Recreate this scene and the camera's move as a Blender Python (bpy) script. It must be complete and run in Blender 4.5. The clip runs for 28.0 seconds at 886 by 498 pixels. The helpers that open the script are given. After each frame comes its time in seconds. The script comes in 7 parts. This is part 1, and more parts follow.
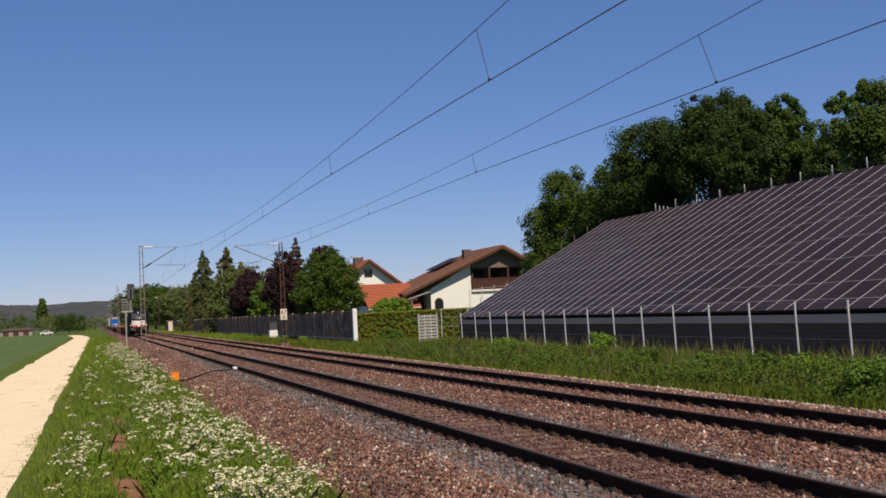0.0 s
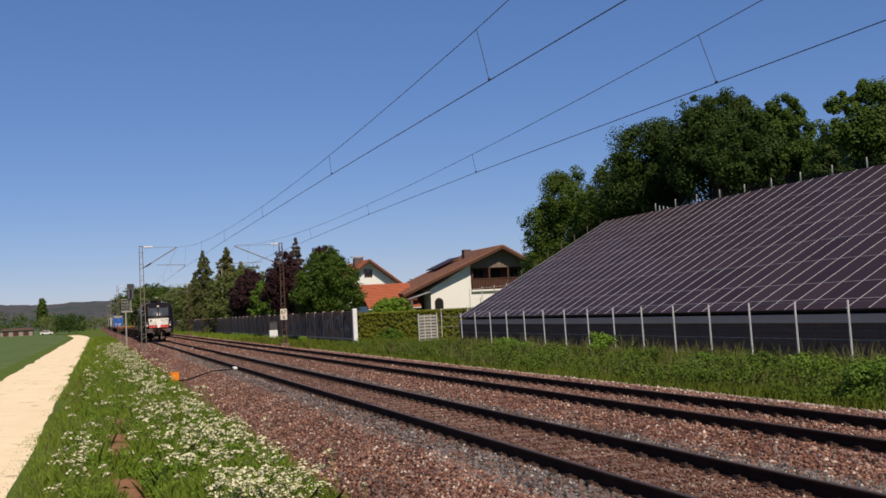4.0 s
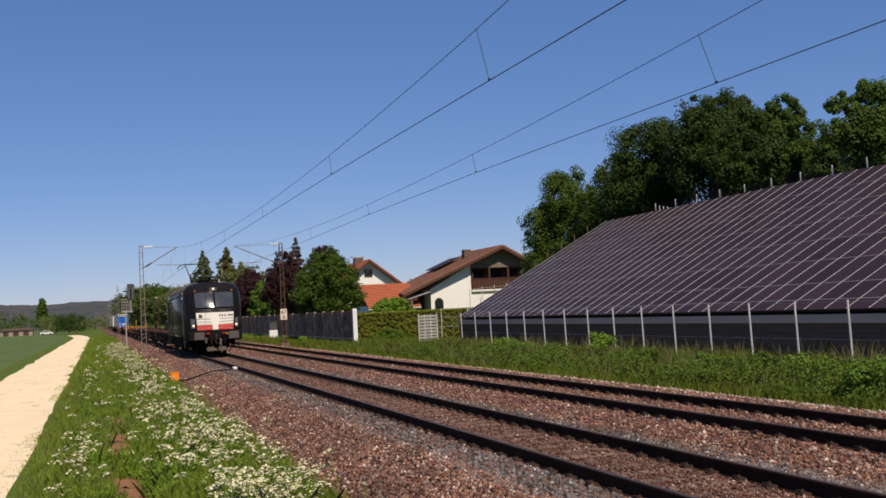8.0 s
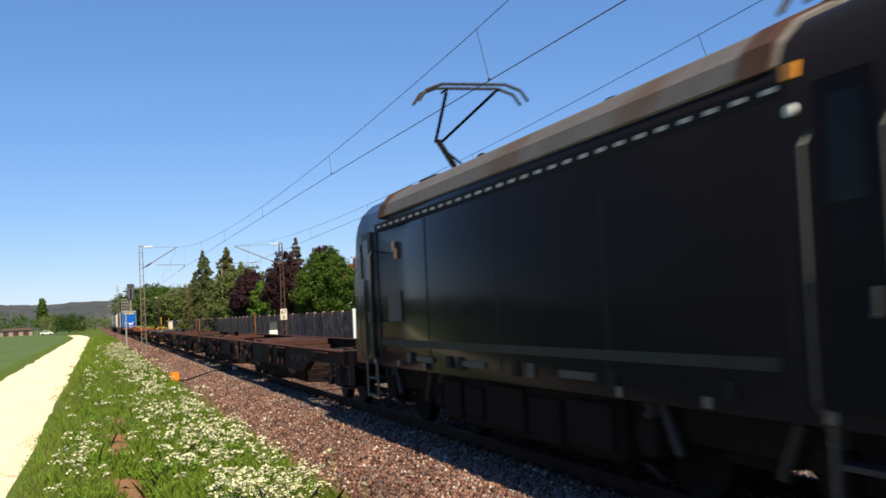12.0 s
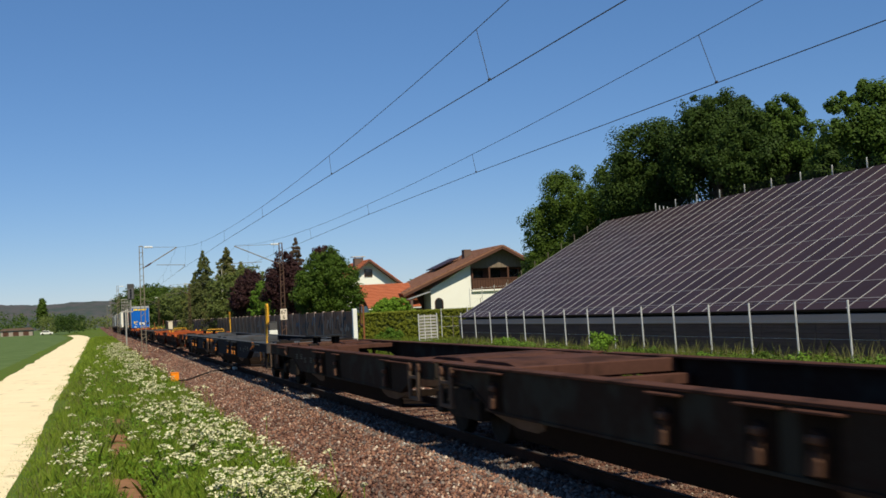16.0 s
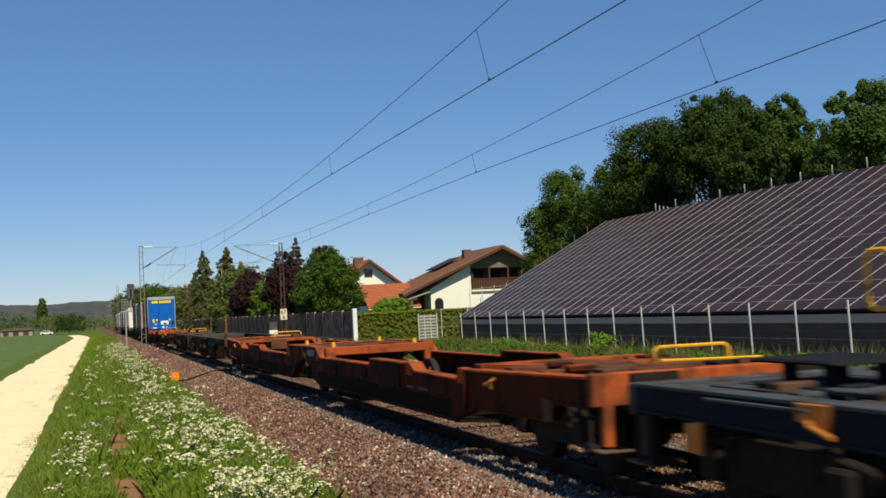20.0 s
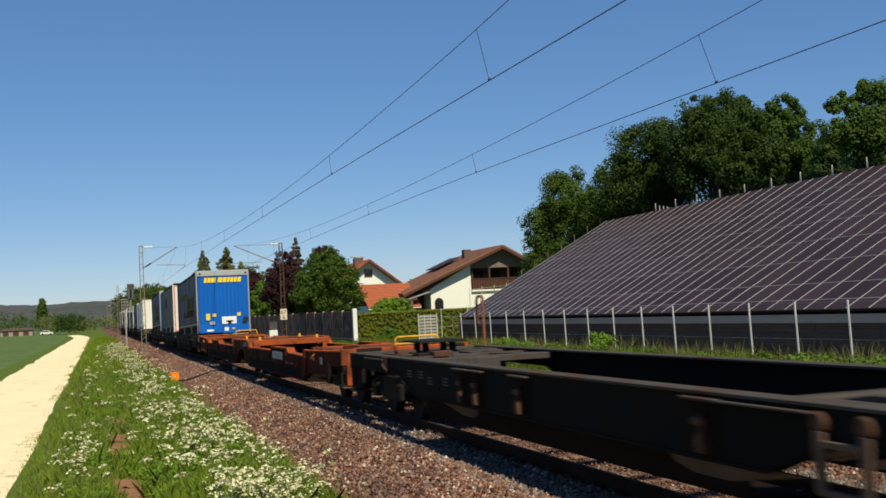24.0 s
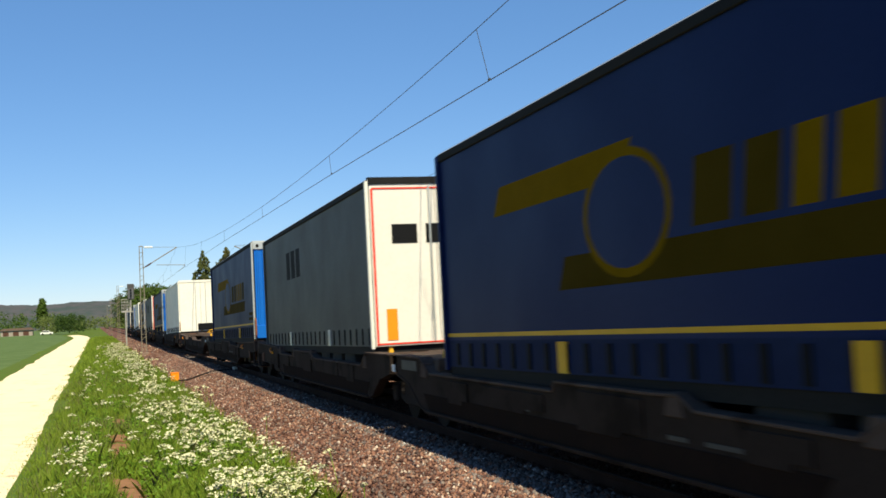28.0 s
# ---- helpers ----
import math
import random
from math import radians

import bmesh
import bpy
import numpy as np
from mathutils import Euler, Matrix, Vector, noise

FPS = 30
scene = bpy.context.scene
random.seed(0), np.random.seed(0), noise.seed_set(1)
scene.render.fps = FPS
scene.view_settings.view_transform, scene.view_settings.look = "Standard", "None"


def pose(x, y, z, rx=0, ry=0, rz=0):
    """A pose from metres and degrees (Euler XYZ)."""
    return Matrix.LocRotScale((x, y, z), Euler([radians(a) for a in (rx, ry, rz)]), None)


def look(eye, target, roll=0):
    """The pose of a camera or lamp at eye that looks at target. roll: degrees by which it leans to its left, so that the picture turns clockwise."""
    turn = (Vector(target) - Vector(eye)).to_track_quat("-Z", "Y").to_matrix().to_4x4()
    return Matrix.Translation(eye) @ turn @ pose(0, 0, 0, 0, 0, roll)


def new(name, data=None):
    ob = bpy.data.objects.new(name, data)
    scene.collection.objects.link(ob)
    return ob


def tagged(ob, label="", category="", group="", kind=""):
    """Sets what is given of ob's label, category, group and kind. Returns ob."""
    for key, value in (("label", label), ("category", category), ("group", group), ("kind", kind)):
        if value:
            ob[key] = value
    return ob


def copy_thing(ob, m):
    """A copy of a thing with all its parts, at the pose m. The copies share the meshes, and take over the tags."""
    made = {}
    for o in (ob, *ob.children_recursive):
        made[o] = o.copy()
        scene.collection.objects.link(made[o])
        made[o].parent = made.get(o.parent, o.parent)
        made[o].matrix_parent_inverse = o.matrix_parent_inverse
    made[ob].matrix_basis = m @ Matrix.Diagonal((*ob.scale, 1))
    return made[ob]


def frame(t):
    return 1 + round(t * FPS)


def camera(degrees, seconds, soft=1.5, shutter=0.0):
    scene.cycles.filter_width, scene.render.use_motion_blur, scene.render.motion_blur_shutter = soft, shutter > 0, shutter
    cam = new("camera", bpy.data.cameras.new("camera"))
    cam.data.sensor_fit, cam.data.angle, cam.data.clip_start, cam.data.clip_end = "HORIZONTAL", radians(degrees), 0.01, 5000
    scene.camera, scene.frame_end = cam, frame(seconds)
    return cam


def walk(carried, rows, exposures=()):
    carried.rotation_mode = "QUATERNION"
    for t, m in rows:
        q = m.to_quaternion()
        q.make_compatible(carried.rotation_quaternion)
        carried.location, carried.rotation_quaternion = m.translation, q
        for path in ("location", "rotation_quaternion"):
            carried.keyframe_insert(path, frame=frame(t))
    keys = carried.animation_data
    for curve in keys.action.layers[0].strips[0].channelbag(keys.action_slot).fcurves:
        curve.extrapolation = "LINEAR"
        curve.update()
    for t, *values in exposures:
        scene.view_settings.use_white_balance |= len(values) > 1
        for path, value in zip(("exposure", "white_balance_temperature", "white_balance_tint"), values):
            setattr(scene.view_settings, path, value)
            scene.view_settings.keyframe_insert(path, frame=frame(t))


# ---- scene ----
# World: x to the right of the line, y along the rails away from the viewer, z up from the top of the rails.
EYE = (-6.084, 0.0, 1.891)
AIM = (EYE[0] + 28.925, EYE[1] + 95.587, EYE[2] + 5.140)
cam = camera(41.99, 28.0, soft=1.6, shutter=0.3)
walk(cam, [(0.0, look(EYE, AIM, -2.78)), (28.0, look(EYE, AIM, -2.78))], exposures=[
    (0.0, 0.0, 6500, 10), (8.0, 0.02, 6500, 10), (11.0, 0.08, 6500, 9), (11.5, 0.2, 6500, 6), (12.0, 0.6, 6500, 1), (12.5, 0.75, 6500, 0), (13.4, 0.55, 6500, 0), (14.5, 0.22, 6500, 2),
    (15.0, 0.18, 6500, 0), (17.0, 0.2, 6600, -4), (21.0, 0.22, 6700, -5), (25.0, 0.2, 6700, -5), (26.0, 0.18, 6700, -5), (27.0, 0.27, 6700, -5), (28.0, 0.64, 6700, -7)])

# ---- sky and sun ----
SUN_ELEVATION = radians(50)
world = bpy.data.worlds.new("sky")
scene.world = world
world.use_nodes = True
wn = world.node_tree.nodes
sky = wn.new("ShaderNodeTexSky")
sky.sky_type = "NISHITA"
sky.sun_disc = False
sky.sun_elevation = SUN_ELEVATION
sky.sun_rotation = radians(176)
sky.altitude = 300
sky.air_density, sky.dust_density, sky.ozone_density = 0.9, 0.0, 5.0
wn["Background"].inputs["Strength"].default_value = 0.080
rich = wn.new("ShaderNodeHueSaturation")
rich.inputs["Saturation"].default_value = 1.08
tint = wn.new("ShaderNodeMix")
tint.data_type, tint.blend_type = "RGBA", "MULTIPLY"
tint.inputs[0].default_value = 1.0
tint.inputs[7].default_value = (1.06, 0.95, 1.10, 1)
world.node_tree.links.new(sky.outputs["Color"], rich.inputs["Color"])
world.node_tree.links.new(rich.outputs["Color"], tint.inputs[6])
even = wn.new("ShaderNodeMix")
even.data_type = "RGBA"
even.inputs[0].default_value = 0.3
even.inputs[7].default_value = (1.08, 2.70, 6.25, 1)
world.node_tree.links.new(tint.outputs[2], even.inputs[6])
world.node_tree.links.new(even.outputs[2], wn["Background"].inputs["Color"])
sun_data = bpy.data.lights.new("sun", "SUN")
sun_data.energy, sun_data.angle, sun_data.color = 4.75, radians(0.53), (1.0, 0.87, 0.71)
sun = new("sun", sun_data)
sun.matrix_world = look((9.0, -math.cos(SUN_ELEVATION) * 200, math.sin(SUN_ELEVATION) * 200), (0, 0, 0))


# ---- materials ----
def material(name, base, second=None, rough=0.7, metal=0.0, scale=3.0, fine=40.0, bump=0.2, amount=0.5, random_by="", random_amount=0.25,
             stretch=(1, 1, 1), coat=0.0, shine=0.2, dark=None, dark_amount=0.0, dark_scale=1.0, bump_distance=0.01):
    """A surface whose colour varies between base and second in blotches and in fine grain, with relief; dark: stains of their own shape."""
    m = bpy.data.materials.new(name)
    m.use_nodes = True
    nt = m.node_tree
    n, link = nt.nodes, nt.links.new
    bsdf = n["Principled BSDF"]
    second = second or tuple(0.6 * c for c in base)
    tc = n.new("ShaderNodeTexCoord")
    mp = n.new("ShaderNodeMapping")
    mp.inputs["Scale"].default_value = stretch
    link(tc.outputs["Object"], mp.inputs["Vector"])
    n1, n2 = n.new("ShaderNodeTexNoise"), n.new("ShaderNodeTexNoise")
    n1.inputs["Scale"].default_value, n1.inputs["Detail"].default_value = scale, 4
    n2.inputs["Scale"].default_value, n2.inputs["Detail"].default_value = fine, 3
    link(mp.outputs["Vector"], n1.inputs["Vector"])
    link(mp.outputs["Vector"], n2.inputs["Vector"])
    add = n.new("ShaderNodeMath")
    add.operation = "MULTIPLY_ADD"
    add.inputs[1].default_value = 0.5
    link(n2.outputs["Fac"], add.inputs[0])
    half = n.new("ShaderNodeMath")
    half.operation = "MULTIPLY"
    half.inputs[1].default_value = 0.5
    link(n1.outputs["Fac"], half.inputs[0])
    link(half.outputs[0], add.inputs[2])
    ramp = n.new("ShaderNodeMapRange")
    ramp.inputs["From Min"].default_value, ramp.inputs["From Max"].default_value = 0.5 - 0.16 / max(amount, 0.05) * 0.5, 0.5 + 0.16 / max(amount, 0.05) * 0.5
    link(add.outputs[0], ramp.inputs["Value"])
    mix = n.new("ShaderNodeMix")
    mix.data_type = "RGBA"
    mix.inputs[6].default_value, mix.inputs[7].default_value = (*base, 1), (*second, 1)
    link(ramp.outputs["Result"], mix.inputs[0])
    colour = mix.outputs[2]
    if dark:
        n3 = n.new("ShaderNodeTexNoise")
        n3.inputs["Scale"].default_value, n3.inputs["Detail"].default_value = dark_scale, 6
        link(mp.outputs["Vector"], n3.inputs["Vector"])
        r3 = n.new("ShaderNodeMapRange")
        r3.inputs["From Min"].default_value, r3.inputs["From Max"].default_value = 0.62 - 0.3 * dark_amount, 0.72 - 0.3 * dark_amount
        link(n3.outputs["Fac"], r3.inputs["Value"])
        mx = n.new("ShaderNodeMix")
        mx.data_type = "RGBA"
        mx.inputs[7].default_value = (*dark, 1)
        link(colour, mx.inputs[6])
        link(r3.outputs["Result"], mx.inputs[0])
        colour = mx.outputs[2]
    if random_by:
        if random_by == "object":
            src = n.new("ShaderNodeObjectInfo").outputs["Random"]
        else:
            src = n.new("ShaderNodeNewGeometry").outputs["Random Per Island"]
        hsv = n.new("ShaderNodeHueSaturation")
        rr = n.new("ShaderNodeMapRange")
        rr.inputs["To Min"].default_value, rr.inputs["To Max"].default_value = 1 - random_amount, 1 + random_amount
        link(src, rr.inputs["Value"])
        link(rr.outputs["Result"], hsv.inputs["Value"])
        link(colour, hsv.inputs["Color"])
        colour = hsv.outputs["Color"]
    link(colour, bsdf.inputs["Base Color"])
    rg = n.new("ShaderNodeMapRange")
    rg.inputs["To Min"].default_value, rg.inputs["To Max"].default_value = max(rough - 0.12, 0.02), min(rough + 0.12, 1)
    link(n1.outputs["Fac"], rg.inputs["Value"])
    link(rg.outputs["Result"], bsdf.inputs["Roughness"])
    bsdf.inputs["Metallic"].default_value = metal
    bsdf.inputs["Coat Weight"].default_value = coat
    bsdf.inputs["Specular IOR Level"].default_value = shine
    if bump:
        b = n.new("ShaderNodeBump")
        b.inputs["Strength"].default_value, b.inputs["Distance"].default_value = bump, bump_distance
        link(n2.outputs["Fac"], b.inputs["Height"])
        link(b.outputs["Normal"], bsdf.inputs["Normal"])
    return m


def leaf_material(name, base, second, light=0.25):
    """Leaves: a colour of its own for each island, and light that comes through."""
    m = bpy.data.materials.new(name)
    m.use_nodes = True
    nt = m.node_tree
    n, link = nt.nodes, nt.links.new
    bsdf = n["Principled BSDF"]
    geo = n.new("ShaderNodeNewGeometry")
    tc = n.new("ShaderNodeTexCoord")
    n1 = n.new("ShaderNodeTexNoise")
    n1.inputs["Scale"].default_value = 0.6
    link(tc.outputs["Object"], n1.inputs["Vector"])
    a = n.new("ShaderNodeMath")
    a.operation = "MULTIPLY_ADD"
    a.inputs[1].default_value = 0.4
    link(geo.outputs["Random Per Island"], a.inputs[0])
    s = n.new("ShaderNodeMath")
    s.operation = "MULTIPLY"
    s.inputs[1].default_value = 0.6
    link(n1.outputs["Fac"], s.inputs[0])
    link(s.outputs[0], a.inputs[2])
    mix = n.new("ShaderNodeMix")
    mix.data_type = "RGBA"
    mix.inputs[6].default_value, mix.inputs[7].default_value = (*base, 1), (*second, 1)
    link(a.outputs[0], mix.inputs[0])
    link(mix.outputs[2], bsdf.inputs["Base Color"])
    bsdf.inputs["Roughness"].default_value = 0.6
    bsdf.inputs["Specular IOR Level"].default_value = 0.12
    tr = n.new("ShaderNodeBsdfTranslucent")
    link(mix.outputs[2], tr.inputs["Color"])
    ms = n.new("ShaderNodeMixShader")
    ms.inputs[0].default_value = light
    link(bsdf.outputs[0], ms.inputs[1])
    link(tr.outputs[0], ms.inputs[2])
    link(ms.outputs[0], n["Material Output"].inputs["Surface"])
    return m


def glow(name, colour, strength):
    m = bpy.data.materials.new(name)
    m.use_nodes = True
    b = m.node_tree.nodes["Principled BSDF"]
    b.inputs["Base Color"].default_value = (*colour, 1)
    b.inputs["Emission Color"].default_value = (*colour, 1)
    b.inputs["Emission Strength"].default_value = strength
    return m


def glass(name, colour=(0.02, 0.025, 0.03), rough=0.04):
    m = bpy.data.materials.new(name)
    m.use_nodes = True
    b = m.node_tree.nodes["Principled BSDF"]
    b.inputs["Base Color"].default_value = (*colour, 1)
    b.inputs["Roughness"].default_value = rough
    b.inputs["IOR"].default_value = 1.5
    b.inputs["Specular IOR Level"].default_value = 0.8
    return m


# ---- mesh tools ----
class Shape:
    """Vertices and faces gathered for one mesh."""

    def __init__(self):
        self.v, self.f = [], []

    def add(self, verts, faces):
        k = len(self.v)
        self.v += [tuple(p) for p in verts]
        self.f += [tuple(i + k for i in f) for f in faces]
        return self

    def box(self, x0, x1, y0, y1, z0, z1):
        return self.add([(x0, y0, z0), (x1, y0, z0), (x1, y1, z0), (x0, y1, z0), (x0, y0, z1), (x1, y0, z1), (x1, y1, z1), (x0, y1, z1)],
                        [(0, 3, 2, 1), (4, 5, 6, 7), (0, 1, 5, 4), (1, 2, 6, 5), (2, 3, 7, 6), (3, 0, 4, 7)])

    def prism(self, outline, axis, a, b):
        """An outline of (u, w) pairs drawn along an axis from a to b: x takes (y, z), y takes (x, z), z takes (x, y)."""
        def p(u, w, t):
            return {"x": (t, u, w), "y": (u, t, w), "z": (u, w, t)}[axis]
        n = len(outline)
        return self.add([p(u, w, a) for u, w in outline] + [p(u, w, b) for u, w in outline],
                        [tuple(range(n))[::-1], tuple(range(n, 2 * n))] + [(i, (i + 1) % n, n + (i + 1) % n, n + i) for i in range(n)])

    def rod(self, p, q, r, n=8, r2=None):
        p, q = Vector(p), Vector(q)
        d = (q - p).normalized()
        u = d.orthogonal().normalized()
        w = d.cross(u)
        r2 = r if r2 is None else r2
        ring = [(math.cos(2 * math.pi * i / n), math.sin(2 * math.pi * i / n)) for i in range(n)]
        return self.add([p + u * c * r + w * s * r for c, s in ring] + [q + u * c * r2 + w * s * r2 for c, s in ring],
                        [tuple(range(n))[::-1], tuple(range(n, 2 * n))] + [(i, (i + 1) % n, n + (i + 1) % n, n + i) for i in range(n)])

    def path(self, pts, r, n=6):
        for p, q in zip(pts, pts[1:]):
            self.rod(p, q, r, n)
        return self

    def tube(self, pts, r, n=6):
        """One unbroken wire through the points, which run along y."""
        ring = [(math.cos(2 * math.pi * i / n) * r, math.sin(2 * math.pi * i / n) * r) for i in range(n)]
        return self.loft([[(x + a, y, z + b) for a, b in ring] for x, y, z in pts])

    def lathe(self, centre, profile, axis="x", n=24):
        """A profile of (along, radius) pairs turned about an axis through centre."""
        c = Vector(centre)
        verts = []
        for a, r in profile:
            for i in range(n):
                co, si = r * math.cos(2 * math.pi * i / n), r * math.sin(2 * math.pi * i / n)
                verts.append(c + Vector({"x": (a, co, si), "y": (co, a, si), "z": (co, si, a)}[axis]))
        faces = [(k * n + i, k * n + (i + 1) % n, (k + 1) * n + (i + 1) % n, (k + 1) * n + i) for k in range(len(profile) - 1) for i in range(n)]
        faces += [tuple(range(n))[::-1], tuple(range((len(profile) - 1) * n, len(profile) * n))]
        return self.add(verts, faces)

    def loft(self, rings, caps=True):
        n = len(rings[0])
        verts = [p for r in rings for p in r]
        faces = [(k * n + i, k * n + (i + 1) % n, (k + 1) * n + (i + 1) % n, (k + 1) * n + i) for k in range(len(rings) - 1) for i in range(n)]
        if caps:
            faces += [tuple(range(n))[::-1], tuple(range((len(rings) - 1) * n, len(rings) * n))]
        return self.add(verts, faces)

    def mesh(self, name, mat, bevel=0.0, smooth=False, segments=1):
        me = bpy.data.meshes.new(name)
        me.from_pydata(self.v, [], self.f)
        bm = bmesh.new()
        bm.from_mesh(me)
        bmesh.ops.recalc_face_normals(bm, faces=bm.faces)
        if bevel:
            sharp = [e for e in bm.edges if len(e.link_faces) == 2 and e.calc_face_angle(0) > 0.5]
            bmesh.ops.bevel(bm, geom=sharp, offset=bevel, segments=segments, affect="EDGES", clamp_overlap=True)
        if smooth:
            for f in bm.faces:
                f.smooth = True
            for e in bm.edges:
                if len(e.link_faces) == 2 and e.calc_face_angle(0) > 0.6:
                    e.smooth = False
        bm.to_mesh(me)
        bm.free()
        me.materials.append(mat)
        return me


def part(name, shape, mat, parent=None, label="", bevel=0.0, smooth=False, segments=1):
    """Links a shape as one mesh object, under a thing or a part."""
    ob = new(name, shape.mesh(name, mat, bevel, smooth, segments))
    if parent is not None:
        ob.parent = parent
    if label:
        ob["label"] = label
    return ob


def thing(name, label, category, group="", at=None):
    ob = new(name)
    ob.empty_display_size = 0.3
    if at is not None:
        ob.matrix_basis = at
    return tagged(ob, label, category, group)


def piece(name, me, parent, at):
    """One of many alike pieces that share a mesh."""
    ob = new(name, me)
    ob.parent = parent
    ob.matrix_basis = at
    return ob


def quads(name, corners, mat, parent=None):
    """One mesh of many small loose faces: corners is an array (count, 3 or 4, 3)."""
    corners = np.asarray(corners, dtype=np.float32)
    c, k = corners.shape[:2]
    me = bpy.data.meshes.new(name)
    me.vertices.add(c * k)
    me.vertices.foreach_set("co", corners.reshape(-1))
    me.loops.add(c * k)
    me.loops.foreach_set("vertex_index", np.arange(c * k, dtype=np.int32))
    me.polygons.add(c)
    me.polygons.foreach_set("loop_start", np.arange(0, c * k, k, dtype=np.int32))
    me.update(calc_edges=True)
    me.materials.append(mat)
    ob = new(name, me)
    if parent is not None:
        ob.parent = parent
    return ob



# ---- the colours of the place ----
M_GRASS_GROUND = material("grass_soil", (0.085, 0.140, 0.020), (0.100, 0.115, 0.03), 0.95, shine=0.03, scale=1.2, fine=18, bump=0.6, amount=0.6, bump_distance=0.05)
M_FIELD = material("young_crop", (0.118, 0.158, 0.056), (0.080, 0.120, 0.042), 0.95, shine=0.03, scale=0.3, fine=6, bump=0.8, amount=0.9, bump_distance=0.08)
M_PATH = material("pale_gravel", (0.88, 0.72, 0.47), (0.78, 0.61, 0.38), 0.95, scale=0.8, fine=30, bump=0.5, amount=0.45, dark=(0.42, 0.31, 0.19), dark_amount=0.0, dark_scale=1.3)
M_BALLAST = material("ballast_bed", (0.180, 0.083, 0.056), (0.098, 0.045, 0.032), 0.95, scale=0.9, fine=26, bump=1.0, amount=0.8, bump_distance=0.05)
def stone_material(name, colours):
    """Broken stone: each stone takes one of several rock colours."""
    m = material(name, (0.2, 0.2, 0.2), None, 0.92, scale=3, fine=40, bump=0.25, shine=0.2)
    n, link = m.node_tree.nodes, m.node_tree.links.new
    geo = n.new("ShaderNodeNewGeometry")
    ramp = n.new("ShaderNodeValToRGB")
    ramp.color_ramp.interpolation = "CONSTANT"
    e = ramp.color_ramp.elements
    for i, (at, c) in enumerate(colours):
        el = e[i] if i < 2 else e.new(at)
        el.position, el.color = at, (*c, 1)
    link(geo.outputs["Random Per Island"], ramp.inputs["Fac"])
    tc = n.new("ShaderNodeTexCoord")
    big = n.new("ShaderNodeTexNoise")
    big.inputs["Scale"].default_value = 0.9
    link(tc.outputs["Object"], big.inputs["Vector"])
    amount = n.new("ShaderNodeMapRange")
    amount.inputs["From Min"].default_value, amount.inputs["From Max"].default_value = 0.3, 0.7
    amount.inputs["To Min"].default_value, amount.inputs["To Max"].default_value = 0.75, 1.25
    link(big.outputs["Fac"], amount.inputs["Value"])
    hsv = n.new("ShaderNodeHueSaturation")
    link(ramp.outputs["Color"], hsv.inputs["Color"])
    link(amount.outputs["Result"], hsv.inputs["Value"])
    link(hsv.outputs["Color"], n["Principled BSDF"].inputs["Base Color"])
    return m


M_RAIL = material("rail_rust", (0.042, 0.022, 0.015), (0.022, 0.012, 0.009), 0.85, shine=0.05, scale=2, fine=30, bump=0.3)
M_RAIL_TOP = material("rail_running_face", (0.085, 0.072, 0.070), (0.05, 0.042, 0.042), 0.6, shine=0.15, scale=1.0, fine=25, bump=0.05, stretch=(1, 0.05, 1))
M_SLEEPER = material("sleeper_concrete", (0.225, 0.150, 0.115), (0.13, 0.085, 0.065), 0.9, scale=3, fine=40, bump=0.4, random_by="object")
M_CLIP = material("rail_fastening", (0.07, 0.04, 0.028), (0.035, 0.022, 0.018), 0.8, scale=8, fine=60)
M_STEEL = material("galvanised_steel", (0.60, 0.59, 0.58), (0.46, 0.45, 0.44), 0.55, metal=0.1, scale=6, fine=50, bump=0.1)
M_MAST = material("mast_paint", (0.24, 0.205, 0.155), (0.165, 0.135, 0.10), 0.7, metal=0.1, scale=3, fine=30)
M_MAST_RUSTY = material("weathered_mast_paint", (0.13, 0.075, 0.05), (0.08, 0.045, 0.032), 0.85, scale=3, fine=30)
M_RUSTY = material("rust_brown_steel", (0.11, 0.05, 0.03), (0.06, 0.032, 0.022), 0.85, scale=4, fine=40)
M_WIRE = material("copper_wire", (0.085, 0.085, 0.095), (0.06, 0.06, 0.07), 0.5, metal=0.5, scale=5, fine=30, bump=0)
M_CERAMIC = material("brown_insulator", (0.10, 0.05, 0.035), (0.07, 0.035, 0.025), 0.3, scale=5, fine=40, bump=0)
M_WHITE = material("white_paint", (0.80, 0.79, 0.76), (0.70, 0.68, 0.64), 0.6, scale=2, fine=30, bump=0.05, amount=0.4)
M_BLACK = material("black_paint", (0.012, 0.012, 0.013), (0.02, 0.019, 0.019), 0.7, shine=0.04, scale=2, fine=30, bump=0.05)
M_ORANGE_BOX = material("orange_plastic", (0.90, 0.27, 0.012), (0.78, 0.22, 0.012), 0.5, scale=4, fine=30, bump=0.05)

